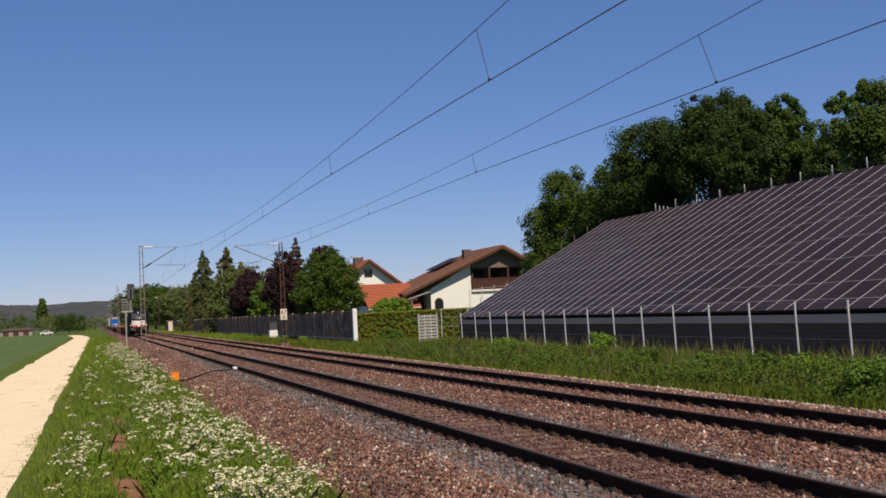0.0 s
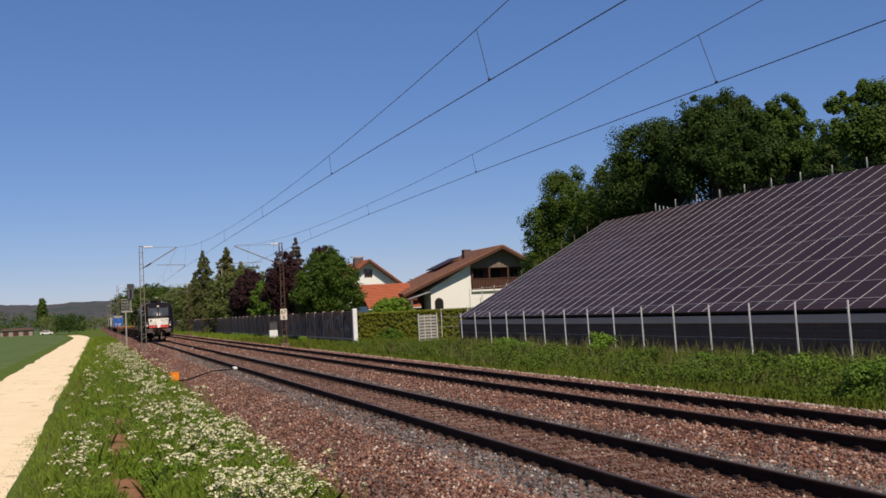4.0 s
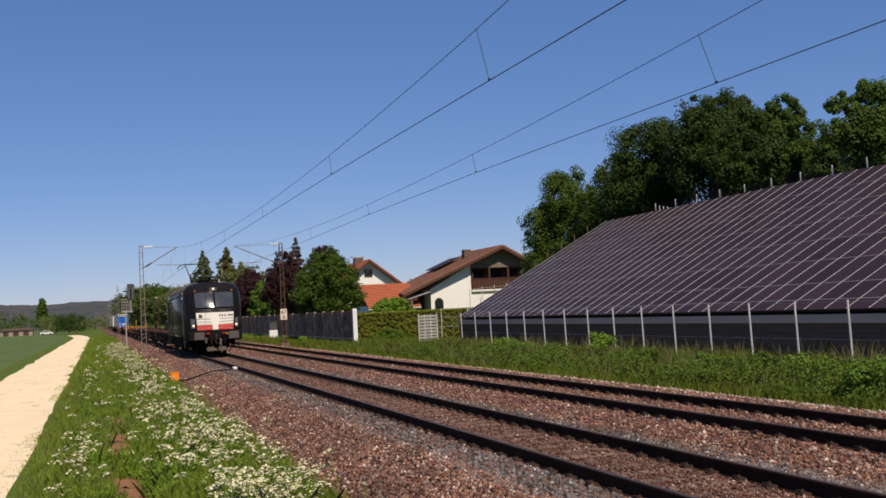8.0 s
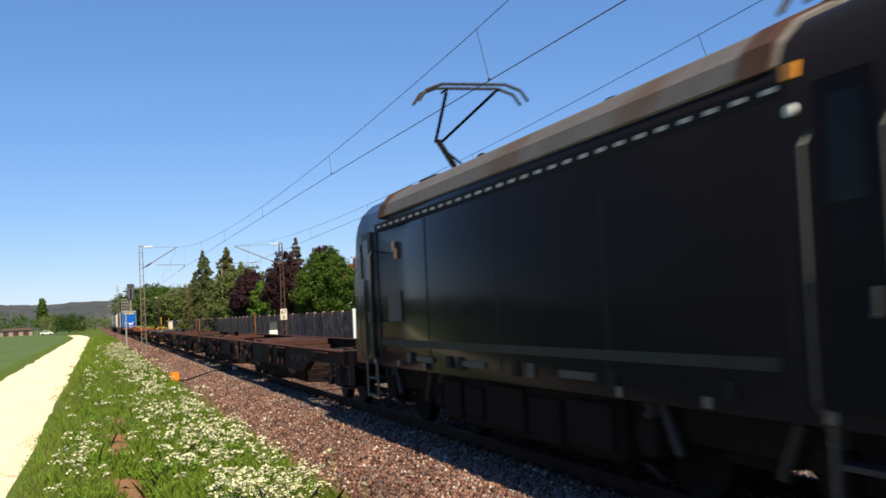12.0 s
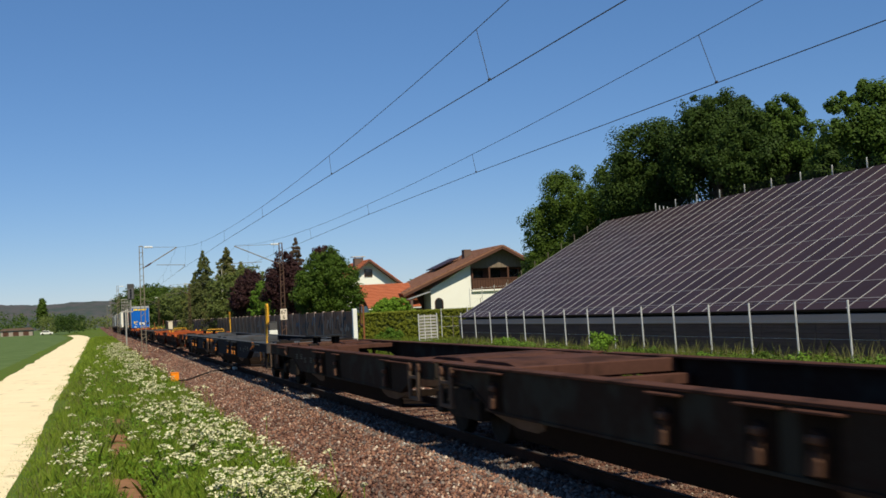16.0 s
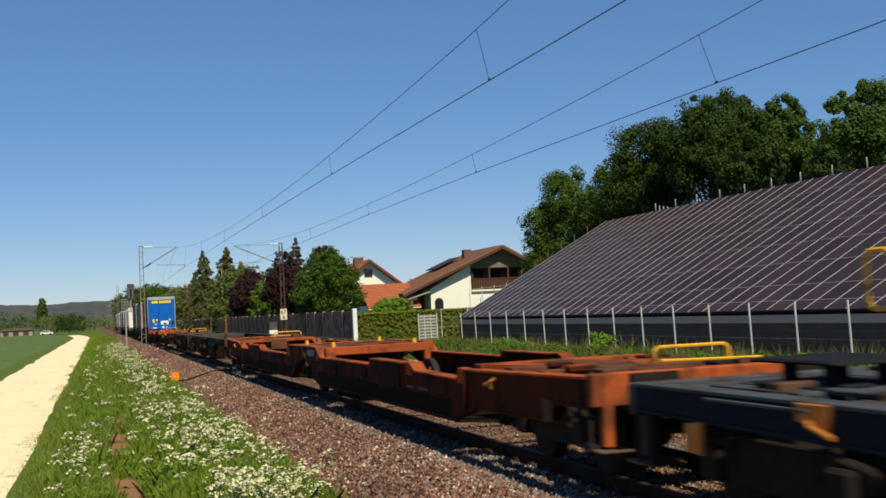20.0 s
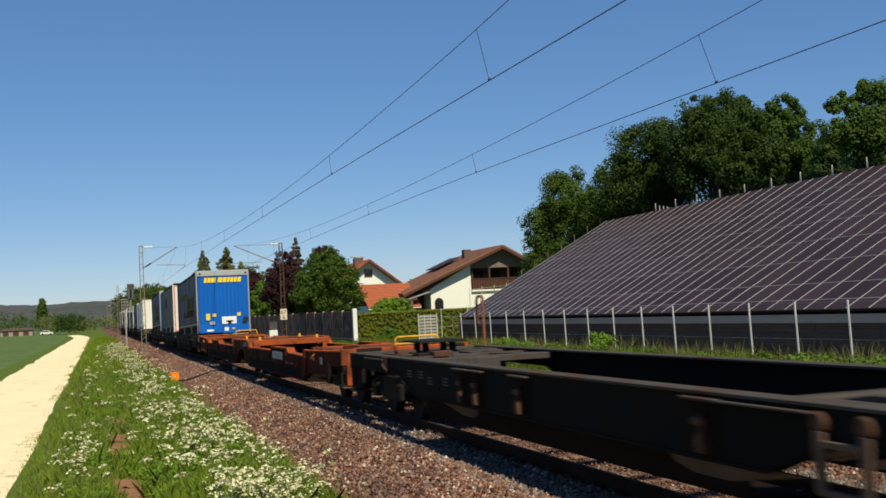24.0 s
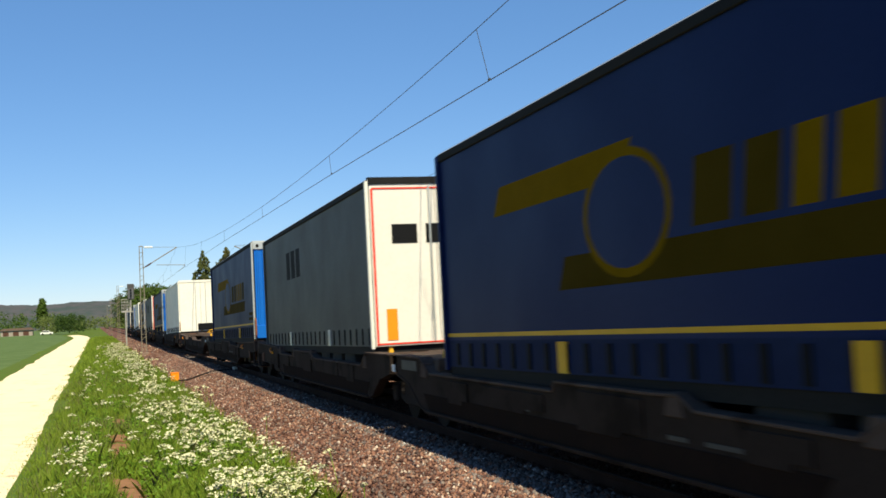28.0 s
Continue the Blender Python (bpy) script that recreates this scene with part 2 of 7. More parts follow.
# ---- ground: one sheet in strips across the line, out to the horizon ----
# (x, z, strip that lies between this line and the next one)
PROFILE = ((-2500, -0.6, "field"), (-11.9, -0.62, "grass"), (-10.62, -0.6, "path"), (-9.1, -0.55, "path"), (-7.42, -0.6, "grass"), (-5.3, -0.62, "grass"),
           (-3.35, -0.62, "ballast"), (-2.95, -0.50, "ballast"), (-1.75, -0.19, "ballast"), (-0.95, -0.17, "ballast"), (0.95, -0.17, "ballast"), (1.6, -0.20, "ballast"),
           (2.4, -0.20, "ballast"), (3.02, -0.17, "ballast"), (4.92, -0.17, "ballast"), (5.9, -0.22, "ballast"), (7.3, -0.36, "ballast"), (7.78, -0.52, "grass"),
           (9.6, -0.72, "grass"), (13.0, -0.58, "grass"), (17.3, -0.5, "grass"), (60.0, -0.4, "grass"), (2500, -0.4, "grass"))
YS = sorted(set([-400, -120, -40] + list(range(-20, 120)) + list(range(120, 420, 10)) + [420, 500, 650, 900, 1300, 2000, 3200]))


def bend(x, y):
    """The gravel track swings away from the line in the distance."""
    if -30 < x < -6.5 and y > 230:
        return x - 0.0003 * (min(y, 340) - 230) ** 2 * (1 if x > -14 else 0.9)
    return x


def ground_sheet():
    kinds = {"field": M_FIELD, "grass": M_GRASS_GROUND, "path": M_PATH, "ballast": M_BALLAST}
    me = bpy.data.meshes.new("ground")
    n = len(PROFILE)
    verts, faces, mats = [], [], []
    order = list(kinds)
    for y in YS:
        for x, z, k in PROFILE:
            wob = 0.0
            if abs(x) < 100 and -10.7 <= x <= -7.4 and x != -9.1 :
                wob = 0.20 * noise.noise((x, y * 0.17, 6.5)) + 0.07 * noise.noise((x, y * 0.6, 8.0))
            dz = 0.05 * noise.noise((x * 0.7, y * 0.23, 1.0)) if k == "grass" and abs(x) < 60 else 0.0
            verts.append((bend(x, y) + wob, y, z + dz))
    for j in range(len(YS) - 1):
        for i in range(n - 1):
            faces.append((j * n + i, j * n + i + 1, (j + 1) * n + i + 1, (j + 1) * n + i))
            kind = PROFILE[i][2]
            if kind == "path" and YS[j] >= 340:
                kind = "grass"
            mats.append(order.index(kind))
    me.from_pydata(verts, [], faces)
    for k in order:
        me.materials.append(kinds[k])
    me.polygons.foreach_set("material_index", mats)
    return tagged(new("ground", me), "flat ground of meadow, crop field, pale gravel track and brown ballast", "ground", kind="structure")


ground = ground_sheet()


def ground_z(x):
    xs, zs = [p[0] for p in PROFILE], [p[1] for p in PROFILE]
    return float(np.interp(x, xs, zs))


# ---- the two tracks ----
RAIL_OUTLINE = ((-0.0625, -0.172), (0.0625, -0.172), (0.0625, -0.160), (0.012, -0.142), (0.009, -0.050), (0.035, -0.038), (0.036, -0.008), (0.028, 0.0),
                (-0.028, 0.0), (-0.036, -0.008), (-0.035, -0.038), (-0.009, -0.050), (-0.012, -0.142), (-0.0625, -0.160))
TRACK_X = (0.0, 3.967)
me_sleeper = Shape().prism(((-1.3, -0.36), (1.3, -0.36), (1.3, -0.22), (1.22, -0.19), (0.95, -0.165), (0.66, -0.165), (0.62, -0.163), (-0.62, -0.163),
                            (-0.66, -0.165), (-0.95, -0.165), (-1.22, -0.19), (-1.3, -0.22)), "y", -0.13, 0.13).mesh("sleeper", M_SLEEPER, 0.015)
clip = Shape()
for r in (-0.7535, 0.7535):
    for side in (-1, 1):
        clip.box(r + side * 0.10 - 0.055, r + side * 0.10 + 0.055, -0.07, 0.07, -0.168, -0.138)
        clip.rod((r + side * 0.105, 0, -0.14), (r + side * 0.105, 0, -0.098), 0.020, 6)
        clip.path([(r + side * 0.05, -0.06, -0.135), (r + side * 0.15, -0.05, -0.11), (r + side * 0.15, 0.05, -0.11), (r + side * 0.05, 0.06, -0.135)], 0.012, 4)
me_clip = clip.mesh("rail_clip", M_CLIP)
for number, tx in enumerate(TRACK_X):
    track = thing("railway_track", "straight railway track with dark rusty rails on buried sleepers", "railway track", "tracks of the line", pose(tx, 0, 0))
    track["kind"] = "structure"
    for side in (-0.7535, 0.7535):
        rail = part("rail", Shape().prism(tuple((u + side, w) for u, w in RAIL_OUTLINE), "y", -150, 900), M_RAIL, track, "dark rust-brown steel rail")
        part("running_face", Shape().box(side - 0.026, side + 0.026, -150, 900, 0.0005, 0.003), M_RAIL_TOP, rail, "worn steel running face")
    count = 0
    y = 6.0
    while count < 290:
        sl = piece("sleeper", me_sleeper, track, pose(0, y, 0))
        if count < 120:
            piece("rail_clip", me_clip, sl, pose(0, 0, 0))
        count += 1
        y += 0.6

# ---- ballast stones ----
M_STONE = stone_material("ballast_stone", ((0.0, (0.066, 0.032, 0.025)), (0.14, (0.122, 0.055, 0.038)), (0.32, (0.200, 0.096, 0.066)), (0.52, (0.150, 0.094, 0.077)), (0.64, (0.255, 0.132, 0.090)),
                                           (0.80, (0.210, 0.160, 0.136)), (0.90, (0.36, 0.220, 0.155)), (0.965, (0.50, 0.39, 0.31))))
M_STONE_FINE = stone_material("trodden_stone", ((0.0, (0.068, 0.033, 0.026)), (0.3, (0.122, 0.059, 0.043)), (0.6, (0.175, 0.089, 0.064)), (0.85, (0.23, 0.15, 0.11)), (0.97, (0.40, 0.32, 0.26))))
M_STONE_GREY = stone_material("grey_ballast_stone", ((0.0, (0.060, 0.048, 0.044)), (0.2, (0.112, 0.092, 0.085)), (0.45, (0.158, 0.132, 0.122)), (0.65, (0.205, 0.178, 0.166)), (0.78, (0.165, 0.090, 0.064)), (0.975, (0.42, 0.38, 0.35))))
M_STONE_PALE = stone_material("pale_ballast_stone", ((0.0, (0.17, 0.12, 0.095)), (0.3, (0.30, 0.22, 0.175)), (0.7, (0.42, 0.33, 0.27)), (0.92, (0.55, 0.47, 0.40))))
def stones(name, count, x_range, y_range, mat, seed, size=(0.022, 0.045), density=1.0):
    rng = np.random.default_rng(seed)
    # more stones where they are seen from nearer
    y = y_range[0] + (y_range[1] - y_range[0]) * rng.random(count) ** density
    x = rng.uniform(*x_range, count)
    keep = np.ones(count, bool)
    for tx in TRACK_X:
        for s in (-0.7535, 0.7535):
            keep &= np.abs(x - tx - s) > 0.10
    x, y = x[keep], y[keep]
    c = len(x)
    z = np.interp(x, [p[0] for p in PROFILE], [p[1] for p in PROFILE]) + rng.uniform(-0.008, 0.02, c)
    r = rng.uniform(*size, c)
    base = np.array([(1, 0, 0), (-1, 0, 0), (0, 1, 0), (0, -1, 0), (0, 0, 1), (0, 0, -1)], float)
    pts = base[None] * r[:, None, None] * rng.uniform(0.6, 1.3, (c, 6, 1)) + rng.normal(0, 0.2, (c, 6, 3)) * r[:, None, None]
    a = rng.uniform(0, 6.28, c)
    ca, sa = np.cos(a)[:, None], np.sin(a)[:, None]
    px, py = pts[..., 0] * ca - pts[..., 1] * sa, pts[..., 0] * sa + pts[..., 1] * ca
    pts = np.stack([px + x[:, None], py + y[:, None], pts[..., 2] * 0.8 + z[:, None]], -1)
    tri = np.array([(0, 2, 4), (2, 1, 4), (1, 3, 4), (3, 0, 4), (2, 0, 5), (1, 2, 5), (3, 1, 5), (0, 3, 5)])
    faces = (tri[None] + (np.arange(c) * 6)[:, None, None]).reshape(-1, 3)
    me = bpy.data.meshes.new(name)
    me.vertices.add(c * 6)
    me.vertices.foreach_set("co", pts.astype(np.float32).reshape(-1))
    me.loops.add(faces.size)
    me.loops.foreach_set("vertex_index", faces.reshape(-1).astype(np.int32))
    me.polygons.add(len(faces))
    me.polygons.foreach_set("loop_start", np.arange(0, faces.size, 3, dtype=np.int32))
    me.update(calc_edges=True)
    me.materials.append(mat)
    return new(name, me)


tagged(stones("fine_ballast", 13000, (-0.68, 0.68), (10, 70), M_STONE_FINE, 15, (0.012, 0.03), 1.8), "small brown stones in the trodden bed between the rails", "ballast", kind="stuff")
tagged(stones("fine_ballast", 8000, (3.29, 4.65), (12, 70), M_STONE_FINE, 16, (0.012, 0.034), 1.6), "small brown stones between the rails of the far track", "ballast", kind="stuff")
tagged(stones("ballast", 34000, (-3.4, -1.5), (10, 75), M_STONE, 4, density=1.9), "loose brown track ballast stones on the near shoulder", "ballast", kind="stuff")
tagged(stones("ballast", 42000, (1.6, 7.5), (10, 75), M_STONE, 5, density=1.8), "loose brown track ballast stones between and beyond the tracks", "ballast", kind="stuff")
tagged(stones("ballast", 16000, (-3.2, 7.4), (70, 220), M_STONE, 9, (0.045, 0.085), 1.3), "loose brown track ballast stones farther along the line", "ballast", kind="stuff")
tagged(stones("grey_ballast", 11000, (-1.72, -0.87), (10, 75), M_STONE_GREY, 6, density=1.9), "loose pale grey ballast stones beside the rail", "ballast", kind="stuff")
tagged(stones("grey_ballast", 11000, (0.87, 1.80), (10, 75), M_STONE_GREY, 7, density=1.9), "loose pale grey ballast stones between the tracks", "ballast", kind="stuff")
tagged(stones("pale_ballast", 6000, (7.0, 7.75), (14, 75), M_STONE_PALE, 8, (0.03, 0.06), 1.4), "pale ballast stones at the edge of the meadow", "ballast", kind="stuff")

# ---- overhead line ----
SPAN = (-2.0, 86.0, 174.0, 262.0, 350.0, 438.0)
STAGGER = {0: (0.35, -0.30, 0.35, -0.3, 0.3, -0.3), 1: (4.55, 3.95, 4.4, 3.8, 4.3, 3.8)}
CONTACT_Z = 5.5


def contact_point(k, y):
    if y < 86:
        return float(np.interp(y, (-2, 15, 29, 42, 55, 86), (4.7, 4.23, 3.82, 3.70, 3.78, 3.95) if k else (0.45, 0.10, -0.13, -0.22, -0.30, -0.30)))
    return float(np.interp(y, SPAN, STAGGER[k]))


def messenger_x(k, y):
    if y < 86:
        return float(np.interp(y, (-2, 17, 29, 42, 55, 86), (4.1, 3.86, 3.72, 3.65, 3.72, 4.05) if k else (-0.2, -0.12, -0.18, -0.25, -0.30, -0.15)))
    return contact_point(k, y)


def messenger_z(y):
    for a, b in zip(SPAN, SPAN[1:]):
        if a <= y <= b:
            u = (y - (a + b) / 2) / ((b - a) / 2)
            return CONTACT_Z + 0.36 + 1.44 * u * u
    return CONTACT_Z + 1.8


for k in (0, 1):
    line = thing("overhead_line", "two dark overhead wires tied by thin droppers above the track", "overhead line", "overhead lines")
    ys = [-2 + 4 * i for i in range(0, 111)]
    part("contact_wire", Shape().tube([(contact_point(k, y), y, CONTACT_Z) for y in ys if y <= 440], 0.0082, 6), M_WIRE, line)
    part("messenger_wire", Shape().tube([(messenger_x(k, y), y, messenger_z(y)) for y in ys if y <= 440], 0.0066, 6), M_WIRE, line)
    for y in (5.4, 17.3, 29.3, 41.6, 54.0, 66.5, 79.0, 95.0, 107.5, 120.0, 132.5, 145.0, 157.5):
        d = Shape().rod((contact_point(k, y), y, CONTACT_Z), (messenger_x(k, y), y - 0.03, messenger_z(y)), 0.006, 4)
        d.rod((contact_point(k, y), y - 0.03, CONTACT_Z + 0.02), (contact_point(k, y), y + 0.03, CONTACT_Z + 0.02), 0.02, 5)
        part("dropper", d, M_WIRE, line)


M_SIGN = material("yellowed_sign_enamel", (0.72, 0.62, 0.50), (0.62, 0.52, 0.41), 0.5, scale=3, fine=20, bump=0)


def figures(text, x, z, size, y, parent):
    """Painted figures on an upright board that faces the viewer."""
    curve = bpy.data.curves.new("figures", "FONT")
    curve.body, curve.size, curve.extrude = text, size, 0.003
    holder = new("figures", curve)
    ob = new("figures", bpy.data.meshes.new_from_object(holder))
    bpy.data.objects.remove(holder)
    ob.data.materials.clear()
    ob.data.materials.append(M_BLACK)
    ob.parent = parent
    ob.matrix_basis = pose(x, y, z, 90, 0, 0)
    return ob


def mast(x, y, toward, wire_x, sign=False, height=7.4):
    """A lattice mast with its arm towards the wire."""
    paint = M_MAST if toward > 0 else M_MAST_RUSTY
    t = thing("catenary_mast", "lattice steel overhead-line mast with bracket arm" + (" and white sign board" if sign else ""), "mast", "overhead-line masts", pose(x, y, 0))
    foot = ground_z(x) - 0.1
    for sx in (-1, 1):
        for sy in (-1, 1):
            part("mast_leg", Shape().rod((sx * 0.17, sy * 0.14, foot), (sx * 0.11, sy * 0.09, height), 0.032, 4), paint, t)
    z = foot + 0.4
    i = 0
    while z < height - 0.2:
        for sy in (-1, 1):
            part("lattice_bar", Shape().rod((-0.16, sy * 0.13, z), (0.16, sy * 0.13, z + (0.0 if i % 2 else 0.28)), 0.02, 4), paint, t)
        z += 0.42
        i += 1
    part("mast_foot", Shape().box(-0.35, 0.35, -0.35, 0.35, foot - 0.1, foot + 0.35), M_SLEEPER, t, "concrete foot block", bevel=0.03)
    part("mast_cap", Shape().box(-0.14, 0.14, -0.12, 0.12, height, height + 0.05), M_MAST, t)
    dx = wire_x - x
    top = messenger_z(86.0)
    arm = part("bracket_arm", Shape().rod((toward * 0.14, 0, 5.85), (dx, 0, top), 0.035, 8), M_MAST, t)
    part("insulator", Shape().lathe((0, 0, 0), [(0.0, 0.03)] + [(0.04 * i, 0.075 if i % 2 else 0.04) for i in range(1, 12)] + [(0.5, 0.03)], "z", 10), M_CERAMIC, arm)
    ins = arm.children[0]
    d = Vector((dx - toward * 0.14, 0, top - 5.85)).normalized()
    ins.matrix_basis = Matrix.Translation(Vector((toward * 0.14, 0, 5.85)) + d * 0.15) @ d.to_track_quat("Z", "Y").to_matrix().to_4x4()
    part("top_stay", Shape().rod((toward * 0.12, 0, height - 0.05), (dx, 0, top), 0.014, 6), M_MAST, t)
    stay = Shape()
    for i in range(5):
        stay.lathe((toward * (0.25 + 0.12 * i), 0, height - 0.05), [(0, 0.03), (0.02, 0.08), (0.08, 0.08), (0.1, 0.03)], "x", 10)
    part("stay_insulator", stay, M_WHITE, t, "pale porcelain insulators")
    part("registration_tube", Shape().rod((toward * (abs(dx) * 0.42), 0, 6.05), (dx + toward * 0.55, 0, 5.98), 0.022, 6), M_MAST, t)
    part("steady_arm", Shape().path([(dx + toward * 0.5, 0, 5.98), (dx + toward * 0.35, 0, 5.75), (dx, 0, CONTACT_Z)], 0.014, 5), M_MAST, t)
    if sign:
        s = part("sign_board", Shape().box(-0.25, 0.25, -0.22, -0.19, 1.62, 2.44), M_SIGN, t, "white kilometre board with dark figures", bevel=0.01)
        figures("67", -0.215, 2.07, 0.42, -0.226, s)
        figures("6", -0.10, 1.69, 0.42, -0.226, s)
    return t


mast(-2.85, 86, 1, STAGGER[0][1])
mast(7.42, 87, -1, STAGGER[1][1], True)
for i, yy in enumerate((174.0, 262.0, 350.0)):
    mast(-3.0, yy, 1, STAGGER[0][2 + i])
    mast(7.2, yy + 1, -1, STAGGER[1][2 + i])
mast(-3.0, -2, 1, STAGGER[0][0])
mast(7.2, -2, -1, STAGGER[1][0])

# ---- signal, cabinets and markers beside the line ----
M_SIGNAL = material("signal_grey_paint", (0.36, 0.34, 0.31), (0.27, 0.25, 0.23), 0.7, scale=4, fine=30)
signal = thing("railway_signal", "grey light signal screen and lattice board on a thin post", "railway signal", at=pose(-3.3, 118, 0))
part("post", Shape().rod((0, 0, -0.7), (0, 0, 3.2), 0.075, 10), M_SIGNAL, signal)
part("upper_post", Shape().rod((0.52, 0, 3.0), (0.52, 0, 4.4), 0.06, 8), M_SIGNAL, signal)
part("crossbeam", Shape().box(-0.4, 0.7, -0.06, 0.06, 3.02, 3.14), M_SIGNAL, signal)
scr = part("signal_screen", Shape().box(0.22, 0.86, -0.12, 0.12, 4.25, 5.8), material("signal_screen_grey", (0.075, 0.068, 0.068), (0.05, 0.046, 0.046), 0.7), signal, "dark grey signal screen", bevel=0.03)
part("screen_rim", Shape().box(0.30, 0.78, -0.15, -0.125, 4.35, 5.35), material("signal_face", (0.12, 0.12, 0.13), None, 0.6), scr)
for i in range(3):
    part("lamp_hood", Shape().lathe((0.54, -0.28, 4.6 + 0.3 * i), [(0, 0.09), (0.14, 0.09)], "y", 12), M_BLACK, scr)
for i in range(6):
    part("cage_bar", Shape().box(-0.38 + 0.148 * i, -0.35 + 0.148 * i, -0.03, 0.03, 3.14, 4.32), M_SIGNAL, signal)
for i in range(5):
    part("cage_bar", Shape().box(-0.38, 0.39, -0.035, 0.035, 3.14 + 0.29 * i, 3.18 + 0.29 * i), M_SIGNAL, signal)
part("foot_cover", Shape().box(-0.2, 0.2, -0.2, 0.2, -0.7, -0.35), material("ochre_paint", (0.55, 0.33, 0.05), None, 0.7), signal, "ochre-yellow foot", bevel=0.03)

sensor = thing("track_sensor_box", "small orange trackside box on a short stake at the ballast edge", "trackside box", at=pose(-3.22, 46.5, -0.6))
part("box", Shape().box(-0.16, 0.16, -0.12, 0.12, 0.16, 0.48), M_ORANGE_BOX, sensor, bevel=0.02)
part("lid", Shape().box(-0.175, 0.175, -0.135, 0.135, 0.48, 0.51), M_ORANGE_BOX, sensor, bevel=0.01)
part("stake", Shape().rod((0, 0, -0.2), (0, 0, 0.2), 0.03, 6), M_STEEL, sensor)
cable = thing("track_cable", "black cable lying over the ballast from the box to the rail", "cable")
part("cable", Shape().path([(-3.1, 46.4, -0.42), (-2.75, 46.2, -0.40), (-2.3, 46.4, -0.27), (-1.7, 46.9, -0.15), (-1.2, 46.8, -0.13), (-0.85, 46.6, -0.12)], 0.03, 6), M_BLACK, cable)
part("rail_contact", Shape().box(-0.95, -0.80, 46.3, 46.8, -0.13, -0.02), M_WHITE, cable, "pale rail contact", bevel=0.02)

M_MESHBOX = material("dark_cabinet_grey", (0.085, 0.08, 0.085), (0.06, 0.057, 0.06), 0.7, scale=3)
cabinet = thing("trackside_cabinet", "white steel trackside cabinet in front of the noise wall", "cabinet", at=pose(11.2, 118.5, 0))
part("body", Shape().box(-0.42, 0.42, -0.3, 0.3, -0.45, 0.52), M_WHITE, cabinet, bevel=0.02)
part("upper_case", Shape().box(-0.40, 0.40, -0.28, 0.28, 0.525, 1.35), M_MESHBOX, cabinet, "dark grey upper case", bevel=0.02)
part("roof", Shape().box(-0.44, 0.44, -0.33, 0.33, 1.35, 1.41), M_MESHBOX, cabinet, bevel=0.02)
part("plinth", Shape().box(-0.40, 0.40, -0.27, 0.27, -0.9, -0.45), material("ochre_plinth", (0.5, 0.36, 0.14), None, 0.8), cabinet)
part("door", Shape().box(-0.37, 0.37, -0.32, -0.303, -0.38, 0.46), M_WHITE, cabinet)
sigbox = thing("relay_box", "pale cream relay box beside the far track", "cabinet", at=pose(10.6, 280, 0))
part("body", Shape().box(-0.5, 0.5, -0.5, 0.5, -0.6, 1.9), M_SIGN, sigbox, bevel=0.04)
part("roof", Shape().box(-0.58, 0.58, -0.58, 0.58, 1.9, 2.0), M_SIGN, sigbox, bevel=0.02)

# ---- the train: its own space has y = 0 at the leading buffers and grows towards the tail ----
M_LOCO = material("black_gloss_paint", (0.0130, 0.0118, 0.0145), (0.0165, 0.0148, 0.0175), 0.09, scale=0.7, fine=25, bump=0.02, amount=0.4)
M_LOCO.node_tree.nodes["Principled BSDF"].inputs["Specular IOR Level"].default_value = 0.006
M_LOCO_ROOF = material("sooty_roof", (0.165, 0.142, 0.128), (0.11, 0.093, 0.083), 0.75, scale=1.1, fine=20, dark=(0.115, 0.078, 0.056), dark_amount=0.2, dark_scale=0.6)
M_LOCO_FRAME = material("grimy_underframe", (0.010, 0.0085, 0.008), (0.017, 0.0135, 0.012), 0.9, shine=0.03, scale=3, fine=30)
M_PANEL = material("cream_white_paint", (0.83, 0.80, 0.72), (0.76, 0.71, 0.62), 0.45, scale=1.5, fine=20, bump=0.03, amount=0.35)
M_RED = material("red_paint", (0.72, 0.055, 0.03), (0.6, 0.045, 0.03), 0.45, scale=2, fine=20, bump=0.03)
M_GREY_PAINT = material("grey_rubbed_steel", (0.048, 0.044, 0.043), (0.03, 0.027, 0.026), 0.6, metal=0.2, scale=4, fine=30)
M_BUFFER = material("dusty_grey_buffer", (0.105, 0.092, 0.090), (0.07, 0.06, 0.058), 0.7, scale=4, fine=30)
M_PLOUGH = material("dusty_plough_plate", (0.13, 0.105, 0.088), (0.085, 0.068, 0.056), 0.8, scale=4, fine=30)
M_WINDSCREEN = material("windscreen_glass", (0.034, 0.039, 0.050), (0.060, 0.066, 0.078), 0.07, scale=0.9, fine=3, bump=0, amount=0.3, shine=0.35)
M_WINDSCREEN.node_tree.nodes["Principled BSDF"].inputs["Metallic"].default_value = 0.0
M_SIDE_GLASS = material("dark_side_glass", (0.012, 0.013, 0.015), (0.01, 0.011, 0.013), 0.15, scale=2, bump=0, shine=0.04)
M_LENS = glow("lit_headlamp", (1.0, 0.80, 0.58), 0.30)
M_LENS_OFF = glass("lamp_glass", (0.12, 0.12, 0.12), 0.1)
M_HEADLAMP = material("lamp_bowl_silver", (0.20, 0.205, 0.21), (0.14, 0.14, 0.145), 0.3, metal=0.5, scale=5, fine=20, bump=0)
M_AMBER = material("amber_plastic", (0.75, 0.28, 0.03), None, 0.4, scale=5, bump=0)
M_HANDRAIL = material("pale_handrail", (0.13, 0.13, 0.125), (0.08, 0.076, 0.075), 0.45, metal=0.5, scale=6, fine=30, bump=0)
M_HOSE_RED = material("red_coupling", (0.26, 0.035, 0.022), None, 0.6, scale=6)
M_HOSE_YELLOW = material("yellow_coupling", (0.4, 0.22, 0.03), None, 0.6, scale=6)
